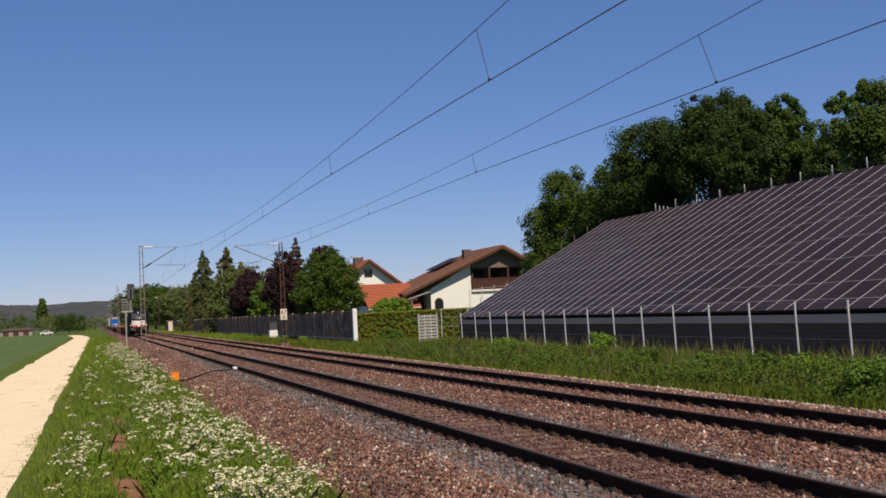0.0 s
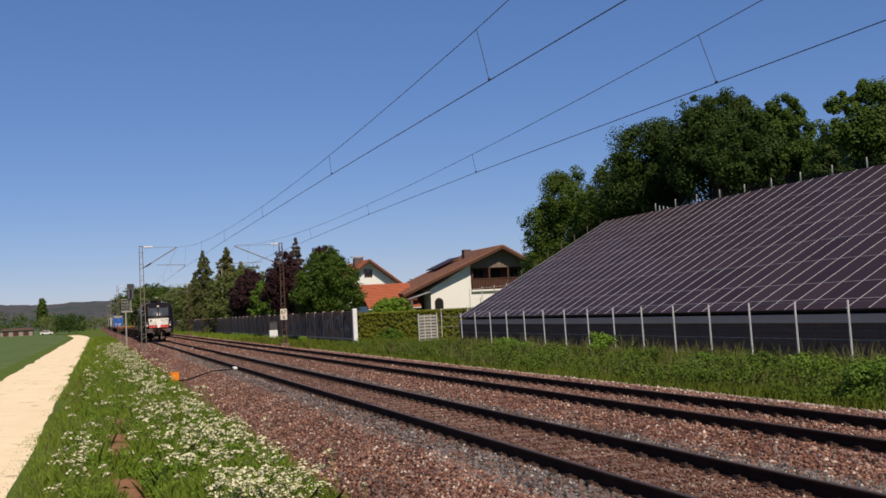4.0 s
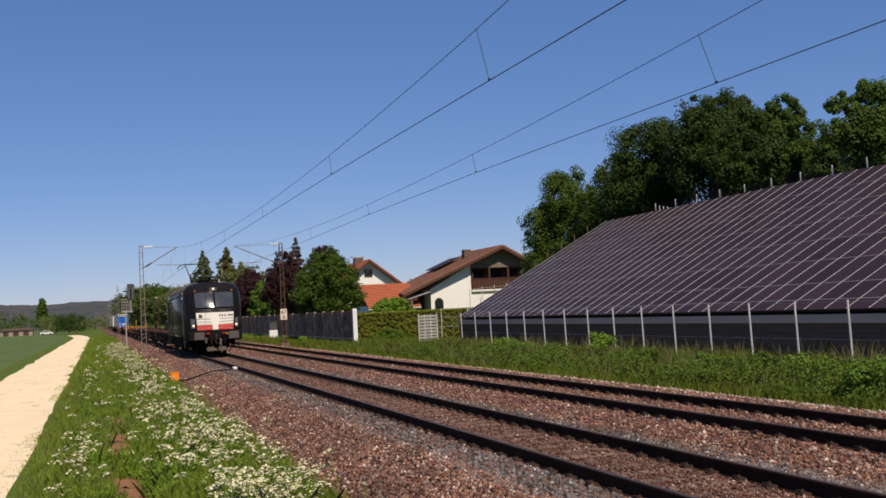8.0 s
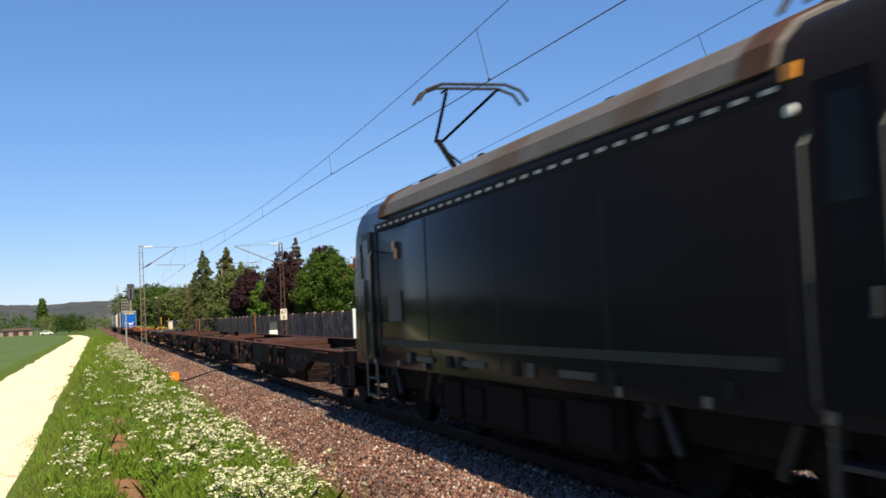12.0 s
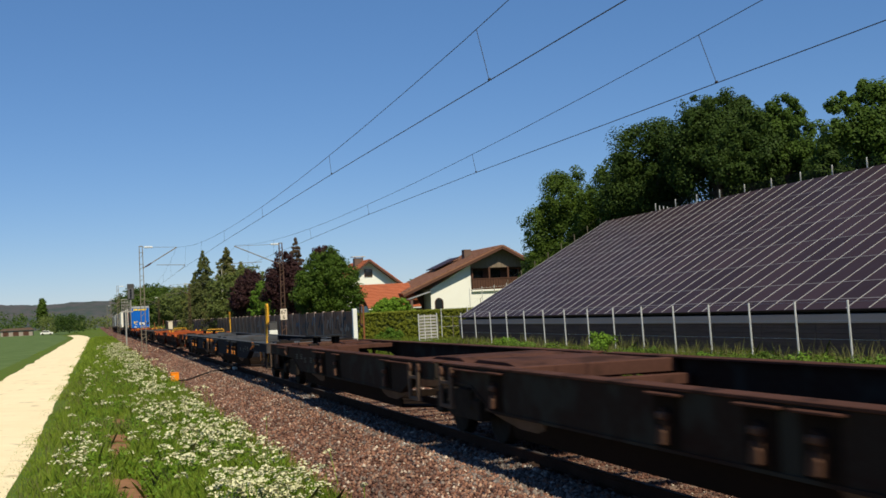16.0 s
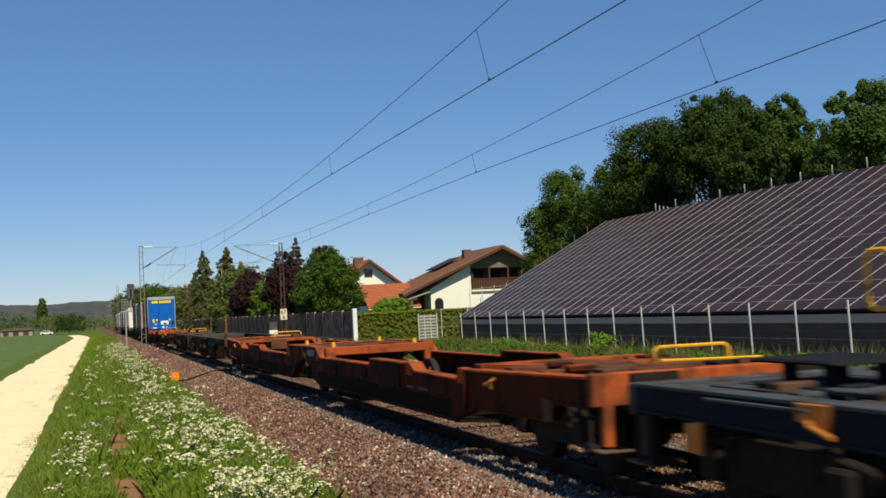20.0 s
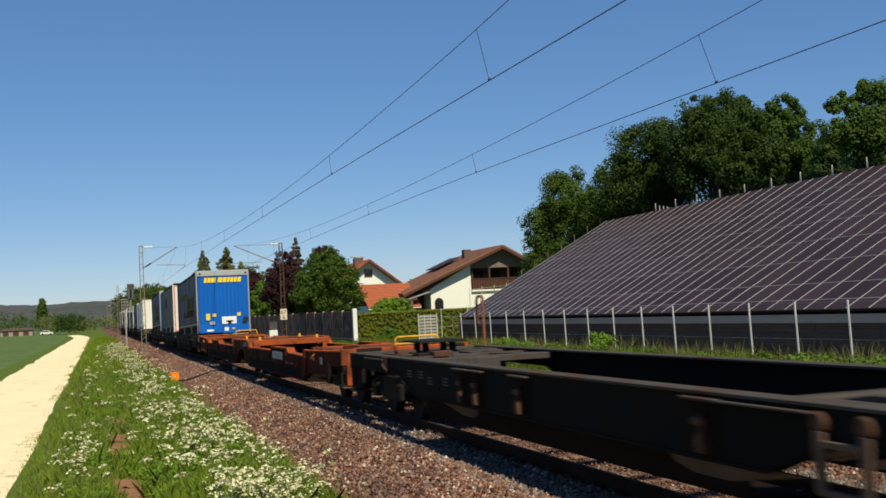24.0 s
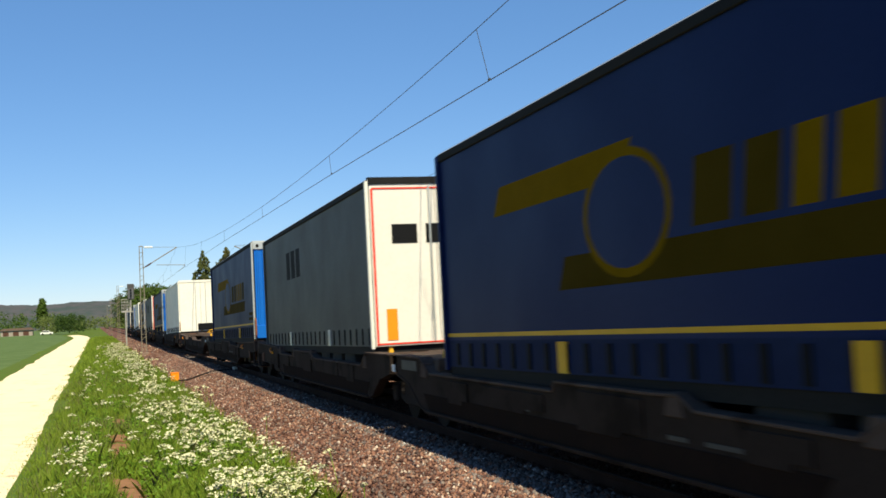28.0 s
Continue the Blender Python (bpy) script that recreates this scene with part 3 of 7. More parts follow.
M_DOT = material("printed_grey", (0.055, 0.053, 0.051), (0.04, 0.038, 0.036), 0.6, scale=6, bump=0)
M_SLOT = material("pale_vent_slot", (0.5, 0.49, 0.47), (0.4, 0.38, 0.36), 0.6, scale=6, bump=0)
M_SIDE_STRIPE = material("dull_olive_stripe", (0.034, 0.038, 0.030), (0.026, 0.028, 0.023), 0.6, scale=2, shine=0.05)

# rings of the body shell: height, half width, then the front's y at x = 0, 1.02, 1.28 and at full width
SHELL = ((0.98, 1.48, 0.60, 0.66, 0.98, 1.45), (1.35, 1.50, 0.58, 0.66, 0.98, 1.50), (2.28, 1.50, 0.60, 0.70, 1.02, 1.60), (2.50, 1.50, 0.66, 0.78, 1.10, 1.66),
         (3.22, 1.50, 0.98, 1.07, 1.38, 1.86), (3.42, 1.47, 1.06, 1.15, 1.45, 1.92), (3.62, 1.40, 1.17, 1.27, 1.53, 1.98), (3.80, 1.22, 1.38, 1.48, 1.66, 2.06), (3.91, 0.96, 1.85, 1.92, 2.04, 2.35))
LOCO_LENGTH = 18.98


def front_y(x, z):
    zs = [r[0] for r in SHELL]
    row = [float(np.interp(z, zs, [r[i] for r in SHELL])) for i in range(1, 6)]
    k = row[0] / 1.5
    return float(np.interp(abs(x), (0, 1.02 * k, 1.28 * k, row[0]), row[1:]))


def on_front(corners, out=0.008, thick=0.02, nx=6, nz=3, belly=0.0):
    """A plate with four corners (x, z), from upper left on clockwise, that follows the cab front."""
    (ax, az), (bx, bz), (cx, cz), (dx, dz) = corners
    s = Shape()
    pts = []
    for j in range(nz + 1):
        for i in range(nx + 1):
            u, w = i / nx, j / nz
            x = (ax * (1 - u) + bx * u) * (1 - w) + (dx * (1 - u) + cx * u) * w
            z = (az * (1 - u) + bz * u) * (1 - w) + (dz * (1 - u) + cz * u) * w
            pts.append((x, z))
    m = len(pts)
    mid = sum(c[0] for c in corners) / 4
    half = max(abs(c[0] - mid) for c in corners)
    midz = sum(c[1] for c in corners) / 4
    halfz = max(abs(c[1] - midz) for c in corners)
    verts = [(x, front_y(x, z) - out - belly * (1 - min(((x - mid) / half) ** 2, 1)) - belly * 0.9 * (1 - min(((z - midz) / halfz) ** 2, 1)) - belly * 4.6 * (midz + halfz - z), z) for x, z in pts] + [(x, front_y(x, z) - out + thick, z) for x, z in pts]
    w = nx + 1
    faces = []
    for j in range(nz):
        for i in range(nx):
            q = (j * w + i, j * w + i + 1, (j + 1) * w + i + 1, (j + 1) * w + i)
            faces += [q, tuple(m + a for a in q[::-1])]
    edge = [i for i in range(w)] + [j * w + nx for j in range(1, nz + 1)] + [nz * w + i for i in range(nx - 1, -1, -1)] + [j * w for j in range(nz - 1, 0, -1)]
    for a, b in zip(edge, edge[1:] + edge[:1]):
        faces.append((a, b, m + b, m + a))
    return s.add(verts, faces)


def wheelset(parent, y, r, gauge_x=0.72, name="wheelset"):
    s = Shape()
    for sx in (-1, 1):
        s.lathe((sx * gauge_x, 0, 0), [(-0.065, r * 0.45), (-0.065, r), (-0.03 * sx * 0 + 0.065, r), (0.065, r * 0.45)], "x", 28)
        s.lathe((sx * (gauge_x - sx * 0 - 0.075), 0, 0), [(-0.012, r + 0.028), (0.012, r + 0.028)], "x", 28)
    s.rod((-0.95, 0, 0), (0.95, 0, 0), 0.09, 12)
    w = part(name, s, M_LOCO_FRAME if r > 0.5 else M_WHEEL, parent, "dark steel wheels on an axle")
    w.matrix_basis = pose(0, y, r)
    return w


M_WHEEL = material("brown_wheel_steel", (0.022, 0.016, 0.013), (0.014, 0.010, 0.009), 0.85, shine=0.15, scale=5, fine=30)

loco = thing("electric_locomotive", "black electric locomotive with white and red striped front, pantograph raised", "locomotive")


def ring(r):
    z, w, y0, y1, y2, y3 = r
    k = w / 1.5
    front = [(-w, y3, z), (-1.28 * k, y2, z), (-1.02 * k, y1, z), (-0.5 * k, y0 + 0.49 * (y1 - y0), z), (0, y0, z), (0.5 * k, y0 + 0.49 * (y1 - y0), z), (1.02 * k, y1, z), (1.28 * k, y2, z), (w, y3, z)]
    return front + [(x, LOCO_LENGTH - y, zz) for x, y, zz in front[::-1]]


M_SEAM = material("panel_seam", (0.030, 0.029, 0.033), (0.022, 0.021, 0.024), 0.5, scale=3, bump=0, shine=0.04)
for side in (-1, 1):
    for y in (3.42, 6.45, 9.5, 12.55, 15.55):
        part("panel_seam", Shape().box(side * 1.502 - 0.003, side * 1.502 + 0.003, y, y + 0.022, 1.1, 3.22), M_SEAM, loco)
body = part("body", Shape().loft([ring(r) for r in SHELL]), M_LOCO, loco, "black gloss body shell", smooth=True)
part("roof_cover", Shape().prism(((-1.48, 3.46), (-1.42, 3.66), (-1.26, 3.83), (-0.98, 3.955), (-0.7, 4.0), (0.7, 4.0), (0.98, 3.955), (1.26, 3.83), (1.42, 3.66), (1.48, 3.46), (0.6, 3.44), (-0.6, 3.44)), "y", 3.5, 15.5), M_LOCO_ROOF, loco, "soot-brown roof covers", bevel=0.02)
for y in (3.55, 15.0):
    part("roof_panel", Shape().prism(((-1.49, 3.46), (-1.435, 3.67), (-1.275, 3.845), (-0.99, 3.97), (-0.6, 4.02), (0.6, 4.02), (0.99, 3.97), (1.275, 3.845), (1.435, 3.67), (1.49, 3.46)), "y", y, y + 0.45), M_RUSTY, loco, "rust-brown roof panel")
for i in range(30):
    part("vent_slot", Shape().box(-1.512, -1.49, 3.45 + 0.405 * i, 3.64 + 0.405 * i, 3.285, 3.322), M_SLOT, loco)
part("eaves_strip", Shape().box(-1.506, 1.506, 3.4, 15.6, 3.24, 3.36), M_BLACK, loco)
for sx in (-1, 1):
    part("skirt_stripe", Shape().box(sx * 1.503 - 0.004, sx * 1.503 + 0.004, 3.6, 15.4, 1.33, 1.43), M_SIDE_STRIPE, loco, "dull stripe along the body")
    for y in (4.2, 6.3, 8.4, 8.9, 11.0, 11.5, 13.6):
        part("jacking_pad", Shape().box(sx * 1.5 - 0.012, sx * 1.5 + 0.012, y, y + 0.22, 1.08, 1.24), M_DOT if y in (8.4, 13.6) else M_BLACK, loco)
    for y in (6.8, 10.1, 12.4):
        part("printed_bar", Shape().box(sx * 1.503 - 0.004, sx * 1.503 + 0.004, y, y + 0.9, 1.12, 1.2), M_DOT, loco)
    for y0 in (2.32, LOCO_LENGTH - 3.06):
        d = part("cab_door", Shape().box(sx * 1.497 - 0.012, sx * 1.497 + 0.012, y0 + 0.06, y0 + 0.72, 1.1, 3.28), M_LOCO, loco, bevel=0.004)
        part("door_window", Shape().box(sx * 1.512 - 0.006, sx * 1.512 + 0.006, y0 + 0.2, y0 + 0.58, 2.45, 3.15), M_SIDE_GLASS, d)
        part("door_handle", Shape().path([(sx * 1.56, y0 + 0.12, 1.9), (sx * 1.56, y0 + 0.12, 1.72), (sx * 1.52, y0 + 0.2, 1.72)], 0.02, 6), M_HANDRAIL, d)
        for y in (y0 - 0.07, y0 + 0.79):
            part("handrail", Shape().path([(sx * 1.5, y, 2.95), (sx * 1.57, y, 2.85), (sx * 1.57, y, 1.15), (sx * 1.5, y, 1.05)], 0.015, 6), M_HANDRAIL, loco, "pale steel handrail")
        st = Shape()
        for z in (0.42, 0.72):
            st.box(sx * 1.40 - 0.1, sx * 1.40 + 0.1, y0 + 0.05, y0 + 0.7, z, z + 0.04)
        part("steps", st, M_GREY_PAINT, loco)
        for y in (y0, y0 + 0.76):
            part("step_rail", Shape().path([(sx * 1.48, y, 1.05), (sx * 1.48, y, 0.4)], 0.022, 6), M_HANDRAIL, loco)
        if y0 < 5:
            part("side_lamp", Shape().lathe((sx * 1.51, y0 + 0.95, 3.12), [(-0.03, 0.048), (0.03, 0.04)], "x", 12), M_WHITE, loco, "small white side lamp")
    part("cab_side_window", Shape().box(sx * 1.502 - 0.006, sx * 1.502 + 0.006, LOCO_LENGTH - 2.2, LOCO_LENGTH - 1.85, 2.5, 3.1), M_SIDE_GLASS, loco)
    sq = part("square_mark", Shape().box(sx * 1.503 - 0.004, sx * 1.503 + 0.004, 14.05, 14.85, 1.72, 2.2), M_DOT, loco, "faded grey square panel")
    part("yellow_mark", Shape().box(sx * 1.507 - 0.004, sx * 1.507 + 0.004, 14.32, 14.46, 2.86, 3.0).box(sx * 1.507 - 0.004, sx * 1.507 + 0.004, 14.18, 14.32, 2.72, 2.88), M_AMBER, sq)

# the leading cab front
for a, b in ((-1.03, -0.06), (0.06, 1.03)):
    sh = 0.035
    w = part("windscreen", on_front(((a * 1.0, 3.36), (b * 1.0, 3.36), (b * 0.97, 2.56), (a * 0.97, 2.56)), 0.010, 0.03, 14, 10, 0.022), M_WINDSCREEN, loco, "dark windscreen with bright sky reflection", smooth=True)
    mid = (a + b) / 2
    part("wiper", Shape().path([(mid + 0.3 * (1 if a < 0 else -1), front_y(mid, 2.52) - 0.05, 2.5), (mid + 0.12 * (1 if a < 0 else -1), front_y(mid, 2.9) - 0.05, 2.9), (mid + 0.2 * (1 if a < 0 else -1), front_y(mid, 3.25) - 0.05, 3.25)], 0.014, 5), M_BLACK, w)
for x0, x1 in ((-1.0, -0.08), (0.08, 1.0)):
    part("glass_seal", on_front(((x0, 2.575), (x1, 2.575), (x1, 2.545), (x0, 2.545)), 0.030, 0.02, 4, 1), M_SLOT, loco, "pale seal under the windscreen")
part("window_frame", on_front(((-0.05, 3.4), (0.05, 3.4), (0.05, 2.5), (-0.05, 2.5)), 0.02, 0.03, 2, 3), M_BLACK, loco)
for x0, x1 in ((-0.98, -0.56), (-0.16, 0.26), (0.62, 0.98)):
    part("front_grille", on_front(((x0, 2.45), (x1, 2.45), (x1, 2.37), (x0, 2.37)), 0.014, 0.03, 2, 1), M_BLACK, loco)
part("sill_band", on_front(((-1.03, 2.49), (1.03, 2.49), (1.03, 2.31), (-1.03, 2.31)), 0.006, 0.02, 6, 1), M_GREY_PAINT, loco, "dark grey band under the windscreen")
panel = part("front_panel", on_front(((-1.0, 2.28), (1.0, 2.28), (0.93, 1.36), (-0.93, 1.36)), 0.014, 0.02), M_PANEL, loco, "cream white front panel", smooth=True)
for sx in (-1, 1):
    for z, inner in ((1.94, 0.24), (1.785, 0.2), (1.64, 0.16), (1.478, 0.13)):
        part("black_line", on_front(((-0.975, z + 0.018), (-inner - 0.02, z + 0.0), (-inner, z - 0.022), (-0.97, z - 0.008)) if sx < 0 else
                                    ((inner + 0.02, z), (0.975, z + 0.018), (0.97, z - 0.008), (inner, z - 0.022)), 0.020, 0.01, 5, 1), M_BLACK, panel)
    for z1, z0 in ((1.612, 1.498), (1.455, 1.37)):
        part("red_stripe", on_front(((-0.955, z1), (-0.155, z1 - 0.01), (-0.14, z0 - 0.008), (-0.945, z0)) if sx < 0 else
                                    ((0.155, z1 - 0.01), (0.955, z1), (0.945, z0), (0.14, z0 - 0.008)), 0.018, 0.01, 5, 1), M_RED, panel, "red stripe")
    hl = part("headlamp", on_front(((sx * 1.27, 1.99), (sx * 1.0, 1.96), (sx * 0.96, 1.47), (sx * 1.25, 1.45)) if sx < 0 else ((1.0, 1.96), (1.27, 1.99), (1.25, 1.45), (0.96, 1.47)), 0.016, 0.03, 2, 2), M_HEADLAMP, loco, "silver headlamp cluster")
    for z, m in ((1.81, M_LENS_OFF), (1.59, M_LENS)):
        xx = sx * 1.12
        part("lamp_lens", Shape().lathe((xx, front_y(xx, z) - 0.05, z), [(-0.02, 0.05 if m is M_LENS else 0.07), (0.06, 0.085)], "y", 16), m, hl)
    part("marker_lamp", Shape().lathe((sx * 0.98, front_y(sx * 0.98, 3.46) - 0.03, 3.46), [(-0.03, 0.03), (0.05, 0.04)], "y", 10), M_AMBER, loco, "amber marker")
    beam = part("buffer", Shape().rod((sx * 0.9, 0.06, 1.04), (sx * 0.9, 0.62, 1.04), 0.11, 12), M_LOCO_FRAME, loco)
    part("buffer_head", Shape().box(sx * 0.9 - 0.27, sx * 0.9 + 0.27, 0.0, 0.07, 0.84, 1.24), M_BUFFER, beam, "grey rubbed buffer plate", bevel=0.025)
    part("snow_plough", Shape().prism(((sx * 0.1, 0.22), (sx * 0.12, 0.46), (sx * 0.52, 0.44), (sx * 0.5, 0.22)), "y", 0.42, 0.46), M_PLOUGH, loco, "dusty pale plough plate", bevel=0.01)
    part("coupling_hose", Shape().path([(sx * 0.36, 0.5, 1.1), (sx * 0.42, 0.3, 0.95), (sx * 0.38, 0.28, 0.75), (sx * 0.3, 0.45, 0.62)], 0.028, 6), M_LOCO_FRAME, loco)
    part("brake_cock", Shape().box(sx * 0.32, sx * 0.52, 0.34, 0.52, 1.1, 1.2), M_HOSE_RED, loco, "red brake cock", bevel=0.02)
    part("end_buffer", Shape().rod((sx * 0.9, LOCO_LENGTH - 0.62, 1.04), (sx * 0.9, LOCO_LENGTH - 0.01, 1.04), 0.13, 10), M_LOCO_FRAME, loco)
part("yellow_cock", Shape().box(0.52, 0.64, 0.36, 0.48, 1.06, 1.18), M_HOSE_YELLOW, loco, bevel=0.02)
part("top_lamp", Shape().lathe((0, front_y(0, 3.54) - 0.05, 3.54), [(-0.02, 0.05), (0.08, 0.075)], "y", 18), M_LENS, loco, "round lit top lamp")
part("lamp_housing", on_front(((-0.2, 3.63), (0.2, 3.63), (0.2, 3.45), (-0.2, 3.45)), 0.012, 0.03, 2, 2), M_GREY_PAINT, loco)
for i, x0 in enumerate((0.22, 0.36, 0.50, 0.68, 0.78, 0.88)):
    part("printed_bar", on_front(((x0, 2.16), (x0 + 0.07, 2.16), (x0 + 0.07, 2.05), (x0, 2.05)), 0.020, 0.01, 1, 1), M_DOT, panel)
em = part("emblem", on_front(((-0.86, 2.19), (-0.67, 2.19), (-0.67, 2.0), (-0.86, 2.0)), 0.020, 0.01, 1, 1), M_DOT, panel, "small square grey emblem")
part("emblem_mark", on_front(((-0.75, 2.18), (-0.69, 2.18), (-0.69, 2.11), (-0.75, 2.11)), 0.024, 0.01, 1, 1), M_AMBER, em)
for x, w, z0, z1 in ((-0.62, 0.16, 0.62, 0.98), (-0.30, 0.12, 0.5, 0.9), (0.16, 0.14, 0.46, 0.88), (0.42, 0.1, 0.55, 0.95), (0.66, 0.12, 0.6, 0.96)):
    part("coupling_gear", Shape().prism(((x, z0 + 0.08), (x + 0.02, z1), (x + w, z1 - 0.03), (x + w * 0.8, z0)), "y", 0.36, 0.5), M_PLOUGH if w > 0.12 else M_LOCO_FRAME, loco, "dusty coupling gear", bevel=0.012)
part("buffer_beam", Shape().box(-1.40, 1.40, 0.52, 0.95, 0.80, 1.30), M_LOCO_FRAME, loco, bevel=0.02)
part("coupling_hook", Shape().box(-0.06, 0.06, 0.15, 0.6, 0.98, 1.12).path([(0, 0.2, 1.0), (-0.05, 0.25, 0.7), (0.05, 0.3, 0.62)], 0.04, 6), M_GREY_PAINT, loco, "steel coupling hook and link")
part("front_apron", Shape().box(-0.75, 0.75, 1.0, 1.3, 0.36, 0.75), M_LOCO_FRAME, loco, bevel=0.03)
for sx in (-1, 1):
    part("plough_arm", Shape().rod((sx * 0.35, 0.46, 0.42), (sx * 0.45, 1.0, 0.7), 0.04, 6), M_LOCO_FRAME, loco)
part("underfloor_case", Shape().box(-1.35, 1.35, 6.6, 12.4, 0.32, 1.0), M_LOCO_FRAME, loco, bevel=0.05)
for sx in (-1, 1):
    for y, w, z0, z1 in ((6.7, 1.1, 0.42, 0.9), (8.0, 0.9, 0.36, 0.86), (9.1, 1.3, 0.40, 0.92), (10.6, 0.7, 0.45, 0.85), (11.5, 0.8, 0.38, 0.9)):
        part("equipment_box", Shape().box(min(sx * 1.34, sx * 1.40), max(sx * 1.34, sx * 1.40), y, y + w, z0, z1), M_LOCO_FRAME, loco, bevel=0.02)
    for y in (3.0, 4.6, 6.2, 12.8, 14.3, 15.9):
        part("lifting_lug", Shape().box(min(sx * 1.49, sx * 1.515), max(sx * 1.49, sx * 1.515), y, y + 0.12, 1.0, 1.1), M_HANDRAIL, loco, bevel=0.008)
loco_axles = []
for yb in (4.74, 14.24):
    bg = part("bogie_frame", Shape().prism(((yb - 2.1, 0.95), (yb - 2.2, 0.62), (yb - 1.7, 0.5), (yb - 0.8, 0.62), (yb + 0.8, 0.62), (yb + 1.7, 0.5), (yb + 2.2, 0.62), (yb + 2.1, 0.95)), "x", -1.22, -1.08)
              .prism(((yb - 2.1, 0.95), (yb - 2.2, 0.62), (yb - 1.7, 0.5), (yb - 0.8, 0.62), (yb + 0.8, 0.62), (yb + 1.7, 0.5), (yb + 2.2, 0.62), (yb + 2.1, 0.95)), "x", 1.08, 1.22).box(-1.1, 1.1, yb - 0.4, yb + 0.4, 0.5, 0.95), M_LOCO_FRAME, loco, bevel=0.02)
    for dy in (-1.4, 1.4):
        loco_axles.append((wheelset(loco, yb + dy, 0.625), yb + dy, 0.625))
        for sx in (-1, 1):
            part("coil_spring", Shape().lathe((sx * 1.2, yb + dy, 0.78), [(0.0, 0.09), (0.05, 0.12), (0.1, 0.09), (0.15, 0.12), (0.2, 0.09), (0.24, 0.09)], "z", 12), M_GREY_PAINT, bg)
            part("damper", Shape().rod((sx * 1.3, yb + dy * 0.55, 0.52), (sx * 1.3, yb + dy * 0.75, 0.95), 0.05, 8), M_GREY_PAINT, bg)
            part("sand_pipe", Shape().path([(sx * 1.25, yb + dy * 1.4, 0.95), (sx * 1.22, yb + dy * 1.42, 0.5), (sx * 0.9, yb + dy * 1.36, 0.14)], 0.03, 6), M_GREY_PAINT, bg)
            part("axle_box", Shape().box(sx * 1.2 - 0.12, sx * 1.2 + 0.12, yb + dy - 0.18, yb + dy + 0.18, 0.45, 0.8), M_LOCO_FRAME, bg, bevel=0.03)


def pantograph(base_y, knee, head, folded):
    """base_y, then (y, z) of the knee and of the head."""
    p = part("pantograph_base", Shape().box(-0.62, 0.62, base_y - 0.5, base_y + 0.5, 4.08, 4.13).rod((-0.5, base_y, 3.9), (-0.5, base_y, 4.1), 0.06, 8).rod((0.5, base_y, 3.9), (0.5, base_y, 4.1), 0.06, 8)
             .rod((0, base_y + 0.4, 3.9), (0, base_y + 0.4, 4.1), 0.06, 8), M_LOCO_FRAME, loco, "dark pantograph frame and insulators")
    part("lower_arm", Shape().rod((0, base_y, 4.12), (0, *knee), 0.055, 8), M_LOCO_FRAME, p)
    part("guide_rod", Shape().rod((0.12, base_y - 0.35, 4.12), (0.1, knee[0] + 0.12, knee[1] - 0.1), 0.022, 6), M_LOCO_FRAME, p)
    part("upper_arm", Shape().rod((-0.06, *knee), (-0.42, head[0], head[1] - 0.1), 0.028, 6).rod((0.06, *knee), (0.42, head[0], head[1] - 0.1), 0.028, 6), M_LOCO_FRAME, p)
    for dy in (-0.18, 0.18):
        part("contact_strip", Shape().path([(-0.95, head[0] + dy, head[1] - 0.28), (-0.82, head[0] + dy, head[1] - 0.1), (-0.55, head[0] + dy, head[1]), (0.55, head[0] + dy, head[1]), (0.82, head[0] + dy, head[1] - 0.1), (0.95, head[0] + dy, head[1] - 0.28)], 0.026, 6), M_GREY_PAINT, p)
    part("head_beam", Shape().rod((-0.45, head[0] - 0.18, head[1] - 0.08), (-0.45, head[0] + 0.18, head[1] - 0.08), 0.02, 5).rod((0.45, head[0] - 0.18, head[1] - 0.08), (0.45, head[0] + 0.18, head[1] - 0.08), 0.02, 5), M_LOCO_FRAME, p)
    return p


pantograph(15.3, (16.55, 4.93), (14.6, 5.56), False)
pantograph(3.6, (2.35, 4.22), (4.0, 4.32), True)
for y in (6.6, 7.6, 12.2):
    part("roof_insulator", Shape().rod((-0.3, y, 3.95), (-0.3, y, 4.15), 0.07, 8), M_CERAMIC, loco)
part("roof_conductor", Shape().rod((-0.3, 4.2, 4.17), (-0.3, 14.6, 4.17), 0.03, 6), M_LOCO_FRAME, loco)
part("roof_fan_case", Shape().box(-0.55, 0.55, 8.2, 11.6, 3.95, 4.08), M_LOCO_ROOF, loco, bevel=0.04)
part("horn", Shape().lathe((-0.35, 12.9, 4.12), [(-0.2, 0.08), (0.0, 0.07), (0.2, 0.12)], "y", 12).lathe((-0.05, 13.1, 4.12), [(-0.2, 0.08), (0.0, 0.07), (0.2, 0.12)], "y", 12), M_BLACK, loco)
for k, (x, y) in enumerate(((-0.1, 10.9), (0.15, 10.4), (-0.15, 9.9))):
    part("roof_hood", Shape().lathe((x, y, 4.1), [(-0.22, 0.06), (-0.2, 0.11), (0.1, 0.13), (0.16, 0.07)], "y", 12), M_LOCO_FRAME, loco, "dark round roof hood")
part("roof_switch", Shape().path([(-0.35, 8.1, 4.05), (-0.35, 7.9, 4.16), (-0.1, 7.2, 4.20), (0.1, 6.8, 4.15), (0.1, 6.7, 4.05)], 0.03, 6).rod((-0.35, 8.1, 4.0), (0.1, 8.1, 4.2), 0.05, 6), M_LOCO_FRAME, loco, "dark roof switch gear")
part("roof_valve", Shape().box(-0.3, -0.1, 8.6, 8.85, 4.05, 4.26), M_SIDE_STRIPE, loco, bevel=0.03)
